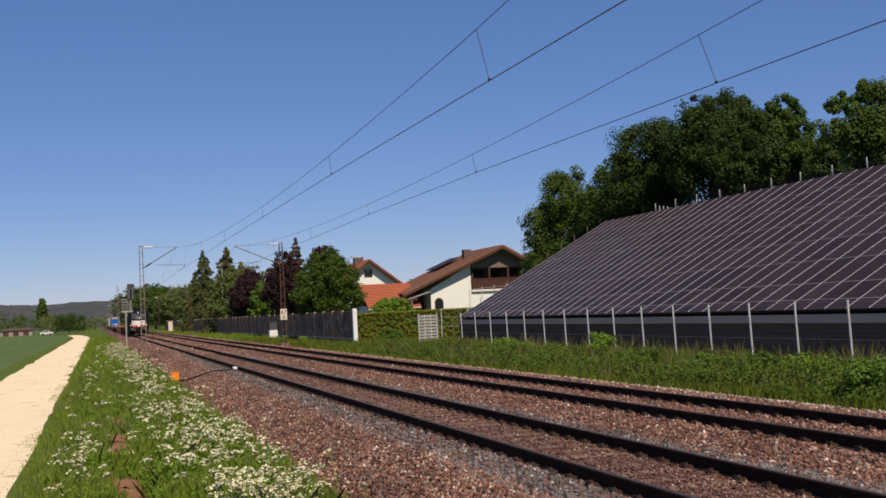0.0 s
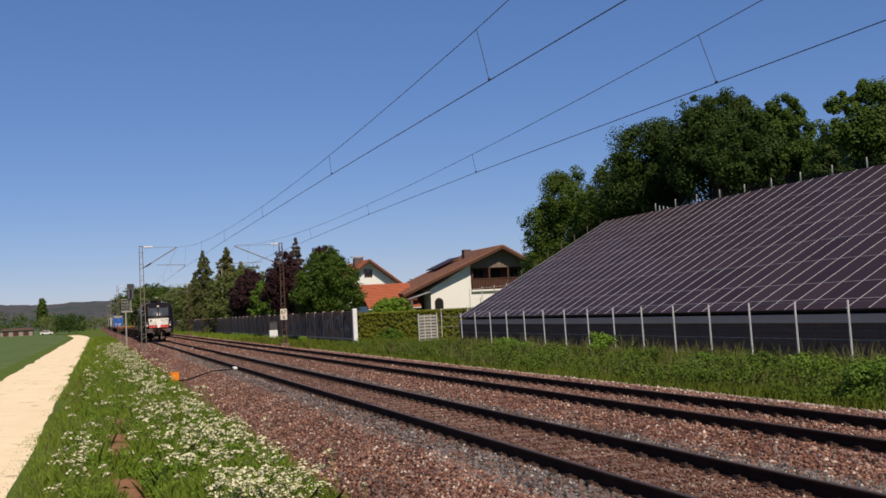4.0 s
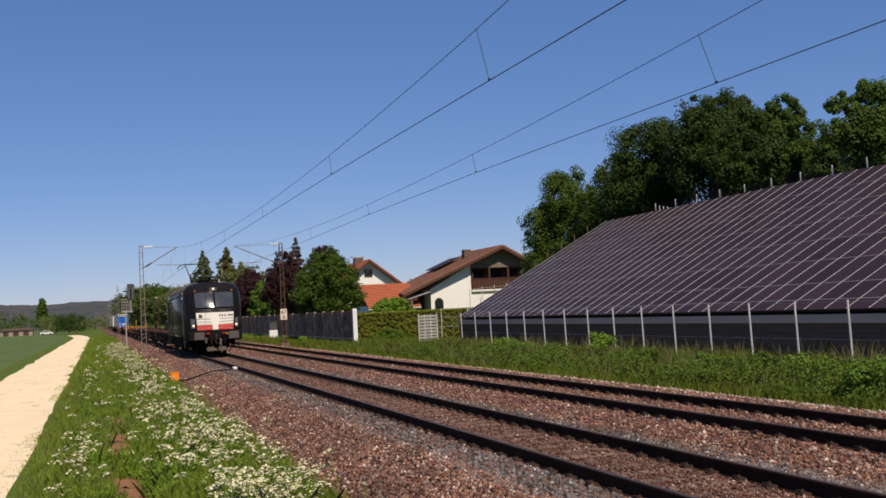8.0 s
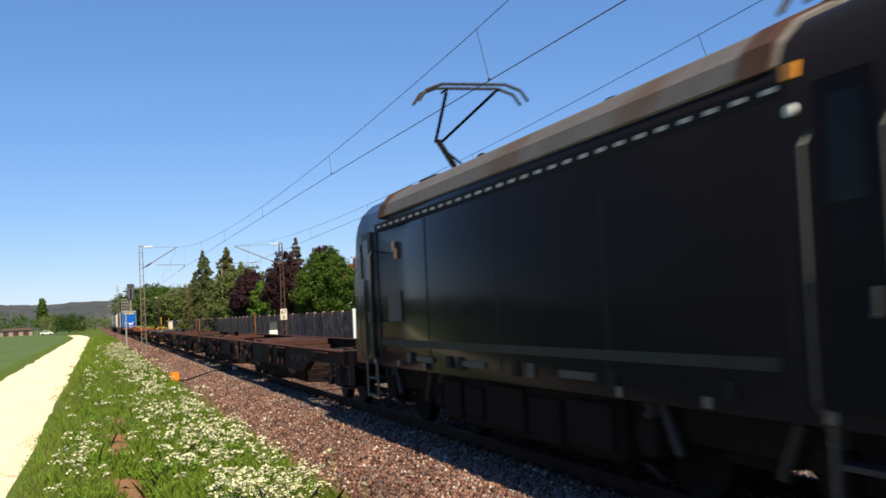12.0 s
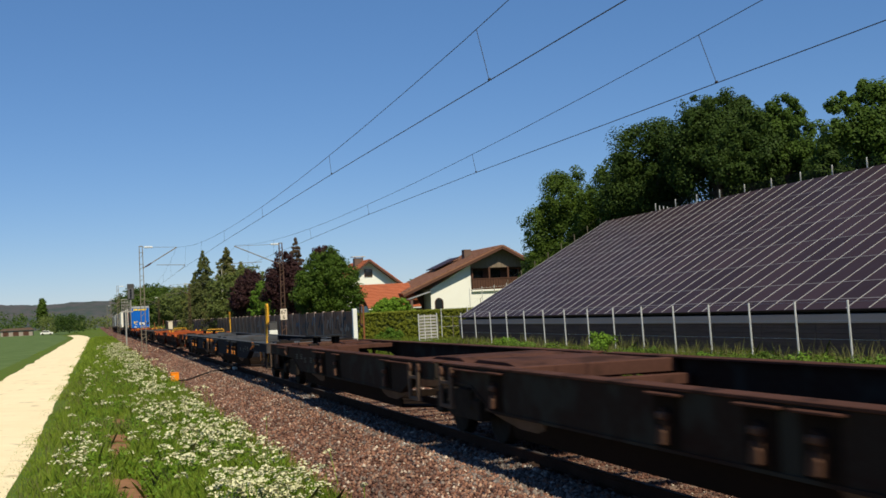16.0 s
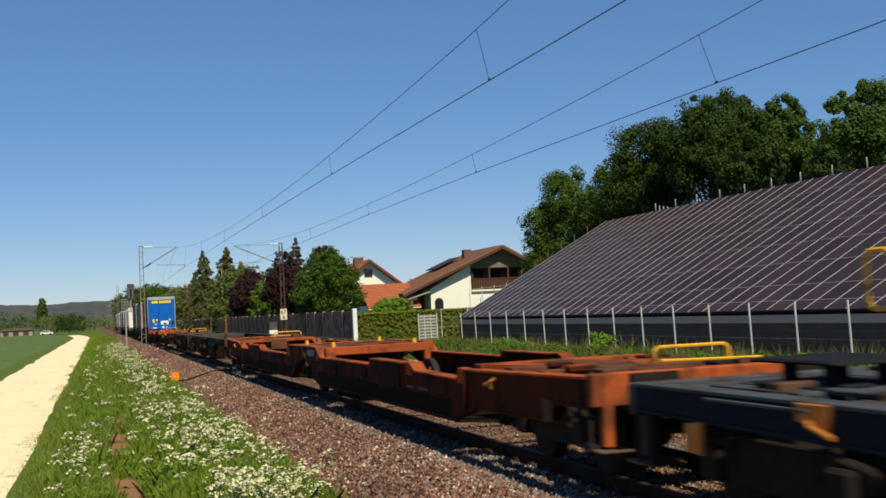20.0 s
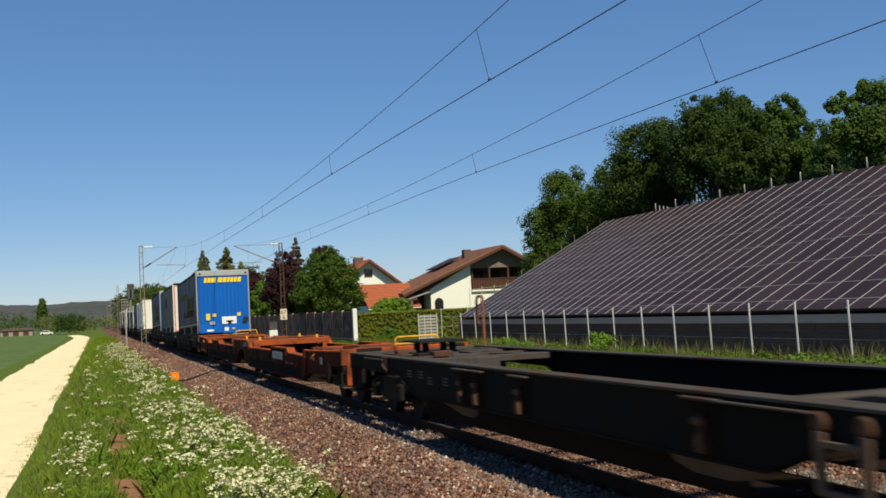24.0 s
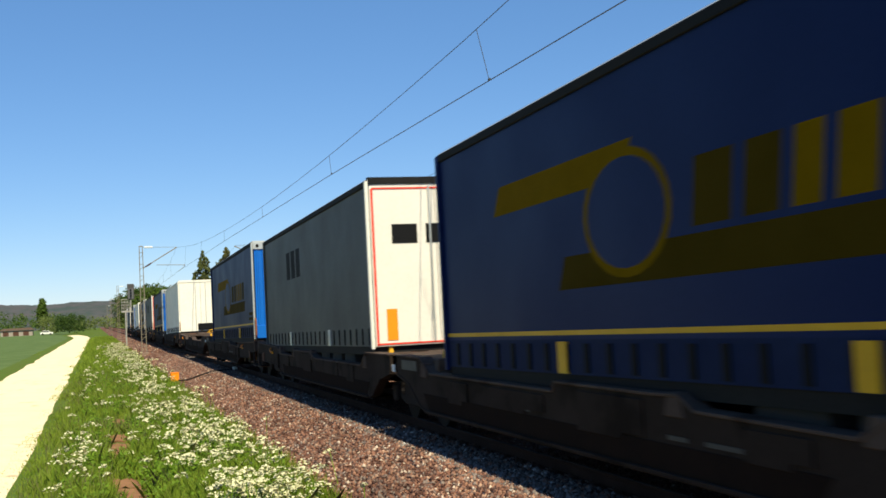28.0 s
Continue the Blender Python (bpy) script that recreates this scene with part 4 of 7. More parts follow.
part("yellow_flash", Shape().prism(((3.22, 3.34), (3.38, 3.34), (3.38, 3.45), (3.22, 3.45)), "x", -1.515, -1.46), M_AMBER, loco, "small yellow warning mark")
part("antenna", Shape().rod((0.45, 2.3, 3.85), (0.45, 2.3, 4.1), 0.025, 6), M_WHITE, loco)

# ---- wagons ----
WAGON = 34.65
M_YELLOW = material("yellow_paint", (0.80, 0.42, 0.03), (0.62, 0.30, 0.03), 0.55, scale=5, fine=40, dark=(0.25, 0.1, 0.04), dark_amount=0.12, dark_scale=5)
M_STOP = material("orange_stop_paint", (0.62, 0.21, 0.035), (0.36, 0.12, 0.025), 0.65, scale=6, fine=40)
M_TYRE = material("black_rubber", (0.018, 0.017, 0.017), (0.03, 0.028, 0.026), 0.85, scale=6)
M_BOARD_WHITE = material("scuffed_white_board", (0.42, 0.41, 0.39), (0.24, 0.23, 0.21), 0.7, scale=5, fine=40)
M_WORN_WHITE = material("worn_white_paint", (0.19, 0.18, 0.17), (0.11, 0.10, 0.092), 0.7, scale=6, fine=40)
M_STOP_BROWN = material("dull_rust_paint", (0.05, 0.026, 0.018), (0.03, 0.017, 0.013), 0.85, scale=5, fine=40, shine=0.05)
M_HOOP_BROWN = material("rusty_orange_paint", (0.30, 0.11, 0.04), (0.18, 0.07, 0.03), 0.7, scale=5, fine=40)


def wagon_paint(name, base, rust, amount=0.3):
    return material(name, base, tuple(0.55 * a + 0.45 * b for a, b in zip(base, rust)), 0.8, scale=1.1, fine=16, bump=0.15, amount=0.7, shine=0.03, dark=rust, dark_amount=amount, dark_scale=1.7)


# Near-black brown: lower webs, troughs, bars, and painted shade in recesses and holes.
P_NEAR_BLACK = material("near_black_brown", (0.012, 0.0085, 0.007), (0.019, 0.012, 0.009), 0.95, scale=2, fine=20, shine=0.02)
# Each paint comes twice: sides carry their shade in the colour, tops their sun.
P_BROWN_SHADED = wagon_paint("brown_paint_shaded_side", (0.024, 0.0125, 0.010), (0.034, 0.031, 0.026), 0.35)
P_BROWN_LIT = wagon_paint("brown_paint_lit_top", (0.088, 0.040, 0.030), (0.042, 0.021, 0.016))
P_BLUE_SHADED = wagon_paint("blue_grey_paint_shaded_side", (0.0125, 0.0175, 0.029), (0.020, 0.013, 0.010), 0.15)
P_BLUE_LIT = wagon_paint("blue_grey_paint_lit_top", (0.066, 0.074, 0.088), (0.05, 0.040, 0.036), 0.35)
P_ORANGE_SHADED = wagon_paint("orange_paint_shaded_side", (0.075, 0.0155, 0.0068), (0.024, 0.0095, 0.0065), 0.58)
P_ORANGE_LIT = wagon_paint("orange_paint_lit_top", (0.38, 0.080, 0.024), (0.14, 0.042, 0.020), 0.42)
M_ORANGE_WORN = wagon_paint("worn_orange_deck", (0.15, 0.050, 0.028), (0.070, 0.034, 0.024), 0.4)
M_KEEL = material("pale_brown_steel", (0.13, 0.088, 0.065), (0.085, 0.055, 0.040), 0.85, scale=3, fine=30, shine=0.05)
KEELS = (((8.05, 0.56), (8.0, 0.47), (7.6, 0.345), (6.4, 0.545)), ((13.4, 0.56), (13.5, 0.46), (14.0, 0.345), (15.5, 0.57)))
P_GREEN_SHADED = wagon_paint("green_grey_paint_shaded_side", (0.0095, 0.0092, 0.0088), (0.015, 0.010, 0.008), 0.25)
P_GREEN_LIT = wagon_paint("green_grey_paint_lit_top", (0.066, 0.063, 0.060), (0.07, 0.042, 0.031), 0.35)
P_DARK_SHADED = wagon_paint("brown_grey_paint_shaded_side", (0.032, 0.023, 0.019), (0.014, 0.010, 0.008), 0.3)
P_DARK_LIT = wagon_paint("brown_grey_paint_lit_top", (0.085, 0.062, 0.052), (0.045, 0.03, 0.024), 0.3)

# side sill outlines, upper edge then lower edge, as (y, z)
PLAIN_TOP = ((0.55, 1.11), (17.1, 1.11))
PLAIN_LOW = ((17.1, 0.86), (15.85, 0.84), (15.05, 0.56), (5.2, 0.56), (4.25, 0.84), (0.55, 0.87))
STEP_TOP = ((0.55, 1.12), (4.3, 1.06), (5.2, 0.885), (6.95, 0.885), (7.1, 1.03), (9.45, 1.04), (10.1, 0.905), (14.87, 0.905), (15.3, 1.15), (17.1, 1.15))
STEP_TOP_LONG = ((0.55, 1.12), (4.7, 1.05), (4.98, 0.915), (7.15, 0.94), (7.42, 1.06), (7.9, 1.045), (10.2, 1.045), (10.28, 0.94), (15.12, 0.93), (15.62, 1.155), (17.1, 1.16))
STEP_LOW = ((17.1, 0.84), (16.35, 0.72), (15.75, 0.40), (15.3, 0.33), (5.4, 0.33), (4.8, 0.44), (4.2, 0.56), (1.7, 0.60), (1.4, 0.80), (0.55, 0.82))


def bogie(parent, yc):
    b = part("bogie", Shape().prism(((yc - 1.25, 0.62), (yc - 1.25, 0.48), (yc - 0.5, 0.30), (yc + 0.5, 0.30), (yc + 1.25, 0.48), (yc + 1.25, 0.62), (yc + 0.5, 0.72), (yc - 0.5, 0.72)), "x", -1.05, -0.93)
             .prism(((yc - 1.25, 0.62), (yc - 1.25, 0.48), (yc - 0.5, 0.30), (yc + 0.5, 0.30), (yc + 1.25, 0.48), (yc + 1.25, 0.62), (yc + 0.5, 0.72), (yc - 0.5, 0.72)), "x", 0.93, 1.05).box(-1.0, 1.0, yc - 0.25, yc + 0.25, 0.35, 0.85), M_WHEEL, parent, "brown cast bogie frame", bevel=0.015)
    for dy in (-0.9, 0.9):
        wheelset(b, yc + dy, 0.46)
        for sx in (-1, 1):
            part("axle_box", Shape().box(sx * 1.03 - 0.1, sx * 1.03 + 0.1, yc + dy - 0.15, yc + dy + 0.15, 0.32, 0.62), M_WHEEL, b, bevel=0.03)
            part("spring", Shape().lathe((sx * 1.0, yc + dy * 0.62, 0.45), [(0.0, 0.08), (0.06, 0.1), (0.12, 0.08), (0.18, 0.1), (0.24, 0.08)], "z", 10), M_WHEEL, b)


def wagon(label, paint, deck, stepped, hoop, marks=None):
    t = thing("pocket_wagon", label, "freight wagon", "wagons of the train")
    top, low = (STEP_TOP, STEP_LOW) if stepped else (PLAIN_TOP, PLAIN_LOW)
    mid = WAGON / 2
    ztop = 1.16 if stepped else 1.115
    for half in (0, 1):
        def Y(y):
            return y if half == 0 else WAGON - y
        long_well = half == 0
        if stepped:
            top = STEP_TOP_LONG if half == 0 else STEP_TOP
        for sx in (-1, 1):
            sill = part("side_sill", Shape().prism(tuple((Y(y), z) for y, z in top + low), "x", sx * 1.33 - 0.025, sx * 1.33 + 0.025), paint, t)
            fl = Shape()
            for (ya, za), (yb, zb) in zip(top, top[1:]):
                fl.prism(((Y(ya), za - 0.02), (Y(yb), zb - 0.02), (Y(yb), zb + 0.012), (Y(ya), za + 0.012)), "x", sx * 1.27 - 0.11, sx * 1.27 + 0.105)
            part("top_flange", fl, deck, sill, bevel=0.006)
            bot = Shape()
            for (ya, za), (yb, zb) in zip(low, low[1:]):
                bot.prism(((Y(ya), za - 0.012), (Y(yb), zb - 0.012), (Y(yb), zb + 0.02), (Y(ya), za + 0.02)), "x", sx * 1.29 - 0.08, sx * 1.29 + 0.08)
            part("bottom_flange", bot, paint, sill)
            for outline in (KEELS if not stepped else ()):
                # the belly plate leans inwards under the sill
                keel = Shape().add([(sx * (1.31 - 0.35 * (0.56 - z)), Y(y), z) for y, z in outline] + [(sx * (1.27 - 0.35 * (0.56 - z)), Y(y), z) for y, z in outline],
                                   [(0, 1, 2, 3), (4, 5, 6, 7), (0, 1, 5, 4), (1, 2, 6, 5), (2, 3, 7, 6), (3, 0, 4, 7)])
                part("keel_plate", keel, M_KEEL, sill, "paler brown belly plate")
            if stepped:
                for y in (4.5,):
                    part("stiffener", Shape().box(sx * 1.375 - 0.035, sx * 1.375 + 0.035, min(Y(y), Y(y + 0.18)), max(Y(y), Y(y + 0.18)), 0.5, 0.88), paint, sill, bevel=0.008)
            if not stepped:
                # swing-out container stops, each on dark painted recess shade and under a rain lip
                for y, pair in (((8.12, True), (8.86, True), (10.36, False), (14.85, False)) if half == 0 else ((7.7, True), (8.35, True), (9.95, False), (14.2, False))):
                    part("recess", Shape().box(sx * 1.352, sx * 1.362, *sorted((Y(y - 0.22), Y(y + 0.24))), 0.58, 1.07), P_NEAR_BLACK, sill, "dark plate painted as the shade of a stop recess")
                    part("container_stop", Shape().prism(((Y(y - 0.07), 0.62), (Y(y - 0.09), 0.90), (Y(y + 0.02), 0.95), (Y(y + 0.08), 0.62)), "x", sx * 1.39 - 0.03, sx * 1.39 + 0.03), M_STOP_BROWN, sill, "rusty swing-out container stop", bevel=0.01)
                    part("stop_knob", Shape().box(sx * 1.42 - 0.03, sx * 1.42 + 0.03, *sorted((Y(y - 0.10), Y(y + 0.06))), 0.84, 0.905), marks or M_RUSTY, sill, "small painted stop end", bevel=0.015)
                    part("stop_foot", Shape().prism(((Y(y - 0.06), 0.62), (Y(y - 0.07), 0.74), (Y(y + 0.03), 0.80), (Y(y + 0.08), 0.62)), "x", sx * 1.43 - 0.02, sx * 1.43 + 0.02), marks or M_RUSTY, sill, "small painted stop end", bevel=0.01)
                    part("stop_lip", Shape().box(sx * 1.35, sx * 1.44, *sorted((Y(y - 0.30), Y(y + 0.28))), 1.045, 1.068), deck, sill, bevel=0.006)
                for y in ((16.63, 17.13) if half == 0 else (15.8, 16.3)):
                    lobe = [(Y(y + 0.085 * math.cos(a)), 0.985 + 0.085 * math.sin(a)) for a in [math.pi * 0.1 * k for k in range(-2, 13)]]
                    part("stop_lobe", Shape().prism(tuple(lobe), "x", sx * 1.39 - 0.03, sx * 1.39 + 0.06), marks or M_RUSTY, sill, "rounded painted stop arm", bevel=0.014)
                    part("stop_arm", Shape().prism(((Y(y - 0.04), 0.50), (Y(y + 0.05), 0.50), (Y(y + 0.06), 0.94), (Y(y - 0.05), 0.94)), "x", sx * 1.40 - 0.025, sx * 1.40 + 0.025), M_KEEL, sill, "dusty steel stop bracket", bevel=0.008)
                ya, yb = (16.63, 17.13) if half == 0 else (15.8, 16.3)
                for z in (0.85, 0.52):
                    part("bracket_bar", Shape().box(sx * 1.36, sx * 1.42, *sorted((Y(ya - 0.04), Y(yb + 0.05))), z - 0.025, z + 0.025), M_KEEL, sill, bevel=0.006)
                part("sill_ledge", Shape().box(sx * 1.35, sx * 1.43, *sorted((Y(14.6 if half == 0 else 14.1), Y(16.5 if half == 0 else 15.7))), 1.04, 1.06), deck, sill, bevel=0.005)
                part("end_ledge", Shape().box(sx * 1.35, sx * 1.42, *sorted((Y(1.9), Y(3.3))), 1.045, 1.07), deck, sill, bevel=0.005)
                part("corner_gusset", Shape().prism(((Y(3.15), 0.98), (Y(3.15), 1.11), (Y(3.55), 1.115), (Y(3.5), 0.92)), "x", sx * 1.37 - 0.02, sx * 1.37 + 0.03), marks or M_RUSTY, sill, "worn painted corner plate", bevel=0.01)
                for y, z in ((5.4, 0.93), (5.9, 0.86), (6.7, 0.88), (4.75, 0.92)):
                    for k in range(3):
                        part("printed_bar", Shape().box(sx * 1.355, sx * 1.361, *sorted((Y(y), Y(y + 0.28))), z - 0.045 * k, z + 0.018 - 0.045 * k), M_DOT, sill)
            else:
                for y in ((4.75, 7.5, 15.45) if long_well else (4.9, 7.1, 9.55, 15.15)):
                    part("sill_tooth", Shape().prism(((Y(y - 0.16), 0.86), (Y(y - 0.1), 1.075), (Y(y + 0.12), 1.075), (Y(y + 0.2), 0.86)), "x", sx * 1.31 - 0.06, sx * 1.31 + 0.07), deck, sill, bevel=0.01)
                part("tie_ring", Shape().box(sx * 1.37 - 0.02, sx * 1.37 + 0.02, min(Y(3.4), Y(3.55)), max(Y(3.4), Y(3.55)), 0.85, 0.93), M_YELLOW, sill, "yellow tie-down ring", bevel=0.015)
                if half == 0:
                    dp = part("white_panel", Shape().box(sx * 1.361 - 0.004, sx * 1.361 + 0.006, Y(15.85), Y(16.75), 0.94, 1.09), M_DOT if paint is P_DARK_SHADED else M_WORN_WHITE, sill, "worn pale data panel")
                    if paint is P_DARK_SHADED:
                        part("white_reflector", Shape().box(sx * 1.36, sx * 1.39, 17.16, 17.30, 0.88, 1.0), M_WHITE, sill, "small white reflector plate", bevel=0.008)
                    if marks:
                        dp = part("data_board", Shape().box(sx * 1.376, sx * 1.392, 8.05, 9.85, 0.735, 0.935), M_BOARD_WHITE, sill, "white data board", bevel=0.006)
                        part("data_plate", Shape().box(sx * 1.376, sx * 1.39, 2.39, 2.66, 0.79, 0.95), M_BOARD_WHITE, sill, "small scuffed white data plate", bevel=0.006)
                for y in (6.2, 13.2):
                    part("tyre_arch", Shape().prism([(Y(y + r * 1.3 * math.cos(math.pi * k / 8)), 0.42 + r * math.sin(math.pi * k / 8)) for r, ks in ((0.44, range(9)), (0.33, range(8, -1, -1))) for k in ks], "x", sx * 0.62 - 0.06, sx * 0.62 + 0.06), M_TYRE, sill, "curved black wheel scotch")
                part("lower_web", Shape().prism(((Y(5.3), 0.62), (Y(15.5), 0.62), (Y(15.2), 0.355), (Y(5.55), 0.355)), "x", sx * 1.352, sx * 1.364), P_NEAR_BLACK, sill, "near-black lower web")
                part("deck_post", Shape().box(min(sx * 1.02, sx * 1.24), max(sx * 1.02, sx * 1.24), *sorted((Y(15.0), Y(15.2))), 0.42, ztop - 0.19), deck, sill, bevel=0.015)
                for y, w, z0, z1 in ((5.5, 0.9, 0.60, 0.86), (8.1, 1.5, 0.58, 0.98), (10.55, 2.1, 0.62, 0.88), (13.3, 0.9, 0.56, 0.87)):
                    part("patch_plate", Shape().prism(((Y(y), z0 + 0.06), (Y(y), z1), (Y(y + w), z1), (Y(y + w), z0), (Y(y + 0.3 * w), z0), (Y(y + 0.28 * w), z0 + 0.06)), "x", sx * 1.358, sx * 1.376), paint, sill, bevel=0.004)
                part("web_rib", Shape().box(sx * 1.36, sx * 1.40, *sorted((Y(4.9), Y(15.4))), 0.335, 0.375), paint, sill, bevel=0.006)
            # writing on the sill, too small to read
            if half == 0 and stepped:
                for k, (y, w) in enumerate(((6.3, 0.7), (7.3, 0.35), (11.0, 0.6))):
                    part("printed_bar", Shape().box(sx * 1.358 - 0.004, sx * 1.358 + 0.004, min(Y(y), Y(y + w)), max(Y(y), Y(y + w)), 0.66, 0.70), M_DOT, sill)
        # end platform with its openings, middle platform, pocket floor
        dk = Shape()
        ya, yb = sorted((Y(0.45), Y(0.95)))
        dk.box(-1.22, 1.22, ya, yb, ztop - 0.16, ztop - 0.03)
        worn = M_ORANGE_WORN if paint is P_ORANGE_SHADED else deck
        part("end_beam", dk, worn, t, bevel=0.015)
        part("headstock", Shape().box(-1.36, 1.36, *sorted((Y(0.4), Y(0.56))), 0.82, ztop), deck, t, bevel=0.015)
        part("centre_spine", Shape().box(-0.28, 0.28, *sorted((Y(0.5), Y(4.6))), 0.75, ztop - 0.05), worn, t, bevel=0.015)
        for y in (2.0, 3.1, 4.3):
            part("cross_beam", Shape().box(-1.22, 1.22, *sorted((Y(y), Y(y + 0.28))), ztop - 0.14, ztop - 0.035), deck if y > 4 else worn, t, bevel=0.01)
        for sx in (-1, 1):
            if not stepped or paint is P_DARK_SHADED:
                for x0, x1, far in ((0.30, 0.52, 2.9), (0.62, 0.84, 2.4), (0.96, 1.2, 1.95)):
                    part("deck_plank", Shape().box(min(sx * x0, sx * x1), max(sx * x0, sx * x1), *sorted((Y(0.97), Y(far))), ztop - 0.06, ztop - 0.02), deck, t, bevel=0.008)
            part("diagonal_beam", Shape().prism(((sx * 0.3, Y(2.9)), (sx * 0.55, Y(2.9)), (sx * 1.2, Y(4.4)), (sx * 0.95, Y(4.5))), "z", ztop - 0.12, ztop - 0.04), deck, t)
            part("buffer", Shape().rod((sx * 0.875, Y(0.03), 1.0), (sx * 0.875, Y(0.45), 1.0), 0.09, 10).box(sx * 0.875 - 0.25, sx * 0.875 + 0.25, *sorted((Y(0.0), Y(0.05))), 0.83, 1.17), M_WHEEL, t, bevel=0.0)
        if half == 1 and not stepped:
            h = part("kingpin_stand", Shape().prism(((Y(1.0), ztop + 0.16), (Y(1.08), ztop + 0.20), (Y(2.25), ztop + 0.20), (Y(2.33), ztop + 0.16)), "x", -0.46, 0.46), M_BLACK, t, "black trailer support stand", bevel=0.02)
            for y in (1.35, 1.95):
                for lx in (-0.26, 0.26):
                    part("stand_leg", Shape().box(lx - 0.05, lx + 0.05, *sorted((Y(y), Y(y + 0.1))), ztop - 0.1, ztop + 0.17), M_BLACK, h)
        md = part("middle_deck", Shape().box(-1.2, 1.2, *sorted((Y(15.2), Y(mid - 0.12))), ztop - 0.07, ztop - 0.025), M_ORANGE_WORN if paint is P_ORANGE_SHADED else deck, t, bevel=0.01)
        # Holes are discs laid on the plate, their inner shade put into the colour.
        for x, y, a, b in ((-0.45, 15.7, 0.16, 0.3), (0.5, 16.4, 0.2, 0.22), (0.1, 15.45, 0.1, 0.12)):
            part("deck_hole", Shape().prism(tuple((x + a * math.cos(math.pi * k / 6), Y(y + b * math.sin(math.pi * k / 6))) for k in range(12)), "z", ztop - 0.024, ztop - 0.018), P_NEAR_BLACK, md, "dark disc painted as the shade of a deck hole")
        if not stepped:
            part("deck_hump", Shape().prism(((Y(15.3), ztop - 0.03), (Y(15.7), ztop + 0.025), (Y(16.9), ztop + 0.03), (Y(17.15), ztop - 0.03)), "x", -0.9, 0.75), deck, md, "bowed deck plate", bevel=0.008)
        part("middle_beam", Shape().box(-1.25, 1.25, *sorted((Y(15.0), Y(15.22))), ztop - 0.2, ztop - 0.01), deck, t, bevel=0.015)
        part("articulation", Shape().box(-0.5, 0.5, *sorted((Y(15.2), Y(mid - 0.02))), 0.78, ztop - 0.08), paint, t)
        # the pocket is open below but for a wheel trough along each side and a few cradle bars
        for lx in (-1, 1):
            part("wheel_trough", Shape().prism(((lx * 1.29, 0.60), (lx * 1.23, 0.27), (lx * 0.62, 0.23), (lx * 0.62, 0.26), (lx * 1.20, 0.30), (lx * 1.25, 0.60)), "y", *sorted((Y(5.4), Y(14.6)))), P_NEAR_BLACK, t, "near-black wheel trough")
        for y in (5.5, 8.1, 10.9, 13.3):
            part("cradle_bar", Shape().box(-1.25, 1.25, *sorted((Y(y), Y(y + 0.16))), 0.34, 0.46), P_NEAR_BLACK, t, "near-black cradle bar", bevel=0.01)
        if stepped:
            for x in (-0.95, 0.95):
                part("container_spigot", Shape().rod((x, Y(15.6), ztop - 0.03), (x, Y(15.6), ztop + 0.085), 0.05, 8, 0.04), M_YELLOW, t, "orange-yellow container spigot")
            part("yellow_loop", Shape().path([(0.22, Y(2.1), ztop - 0.03), (0.20, Y(2.1), ztop + 0.10), (0.26, Y(2.1), ztop + 0.15), (1.14, Y(2.1), ztop + 0.15), (1.2, Y(2.1), ztop + 0.10), (1.2, Y(2.1), ztop - 0.03)], 0.022, 6).path([(0.1, Y(1.75), ztop + 0.01), (1.15, Y(1.3), ztop + 0.01)], 0.018, 6), M_YELLOW, t, "low yellow guard loop")
        else:
            for y in (12.3, 9.4):
                part("cross_beam", Shape().box(-1.22, 1.22, *sorted((Y(y), Y(y + 0.22))), 0.44, 0.6), paint, t, bevel=0.01)
            part("drop_beam", Shape().box(-1.22, 1.22, *sorted((Y(14.6), Y(14.8))), ztop - 0.34, ztop - 0.2), deck, t, bevel=0.01)
        # small gear on and under the end platform
        rr = random.Random(17 + half + (3 if stepped else 0))
        for k in range(7):
            x, y = rr.uniform(-1.0, 1.0), rr.uniform(1.0, 4.2)
            sz = rr.uniform(0.06, 0.2)
            part("deck_fitting", Shape().box(x - sz, x + sz, *sorted((Y(y), Y(y + rr.uniform(0.08, 0.35)))), ztop - 0.06, ztop + rr.uniform(-0.015, 0.045)), rr.choice((M_RUSTY, M_WHEEL, paint)), t, bevel=0.012)
        for x in (-0.8, 0.55):
            part("brake_pipe", Shape().path([(x, Y(0.5), 0.78), (x, Y(1.4), 0.72), (x + 0.1, Y(2.6), 0.95), (x + 0.1, Y(4.8), 0.62)], 0.03, 6), M_WHEEL, t)
        for lx in (-1, 1):
            part("hand_lever", Shape().path([(lx * 1.37, Y(3.3), 1.0), (lx * 1.42, Y(3.35), 0.96), (lx * 1.42, Y(3.6), 0.9)], 0.022, 6), M_STOP if stepped else marks or M_RUSTY, t, "small painted hand lever")
            part("lever_plate", Shape().prism(((Y(1.5), 0.60), (Y(1.5), 0.83), (Y(1.78), 0.86), (Y(1.74), 0.58)), "x", lx * 1.36 - 0.02, lx * 1.36 + 0.02), M_RUSTY if stepped else marks or M_RUSTY, t, "small painted lever plate", bevel=0.008)
            part("end_step", Shape().box(lx * 1.24 - 0.13, lx * 1.24 + 0.13, *sorted((Y(0.5), Y(0.85))), 0.40, 0.44).box(lx * 1.34 - 0.02, lx * 1.34 + 0.02, *sorted((Y(0.52), Y(0.57))), 0.40, 0.95).box(lx * 1.34 - 0.02, lx * 1.34 + 0.02, *sorted((Y(0.78), Y(0.83))), 0.40, 0.95), M_WHEEL, t, bevel=0.006)
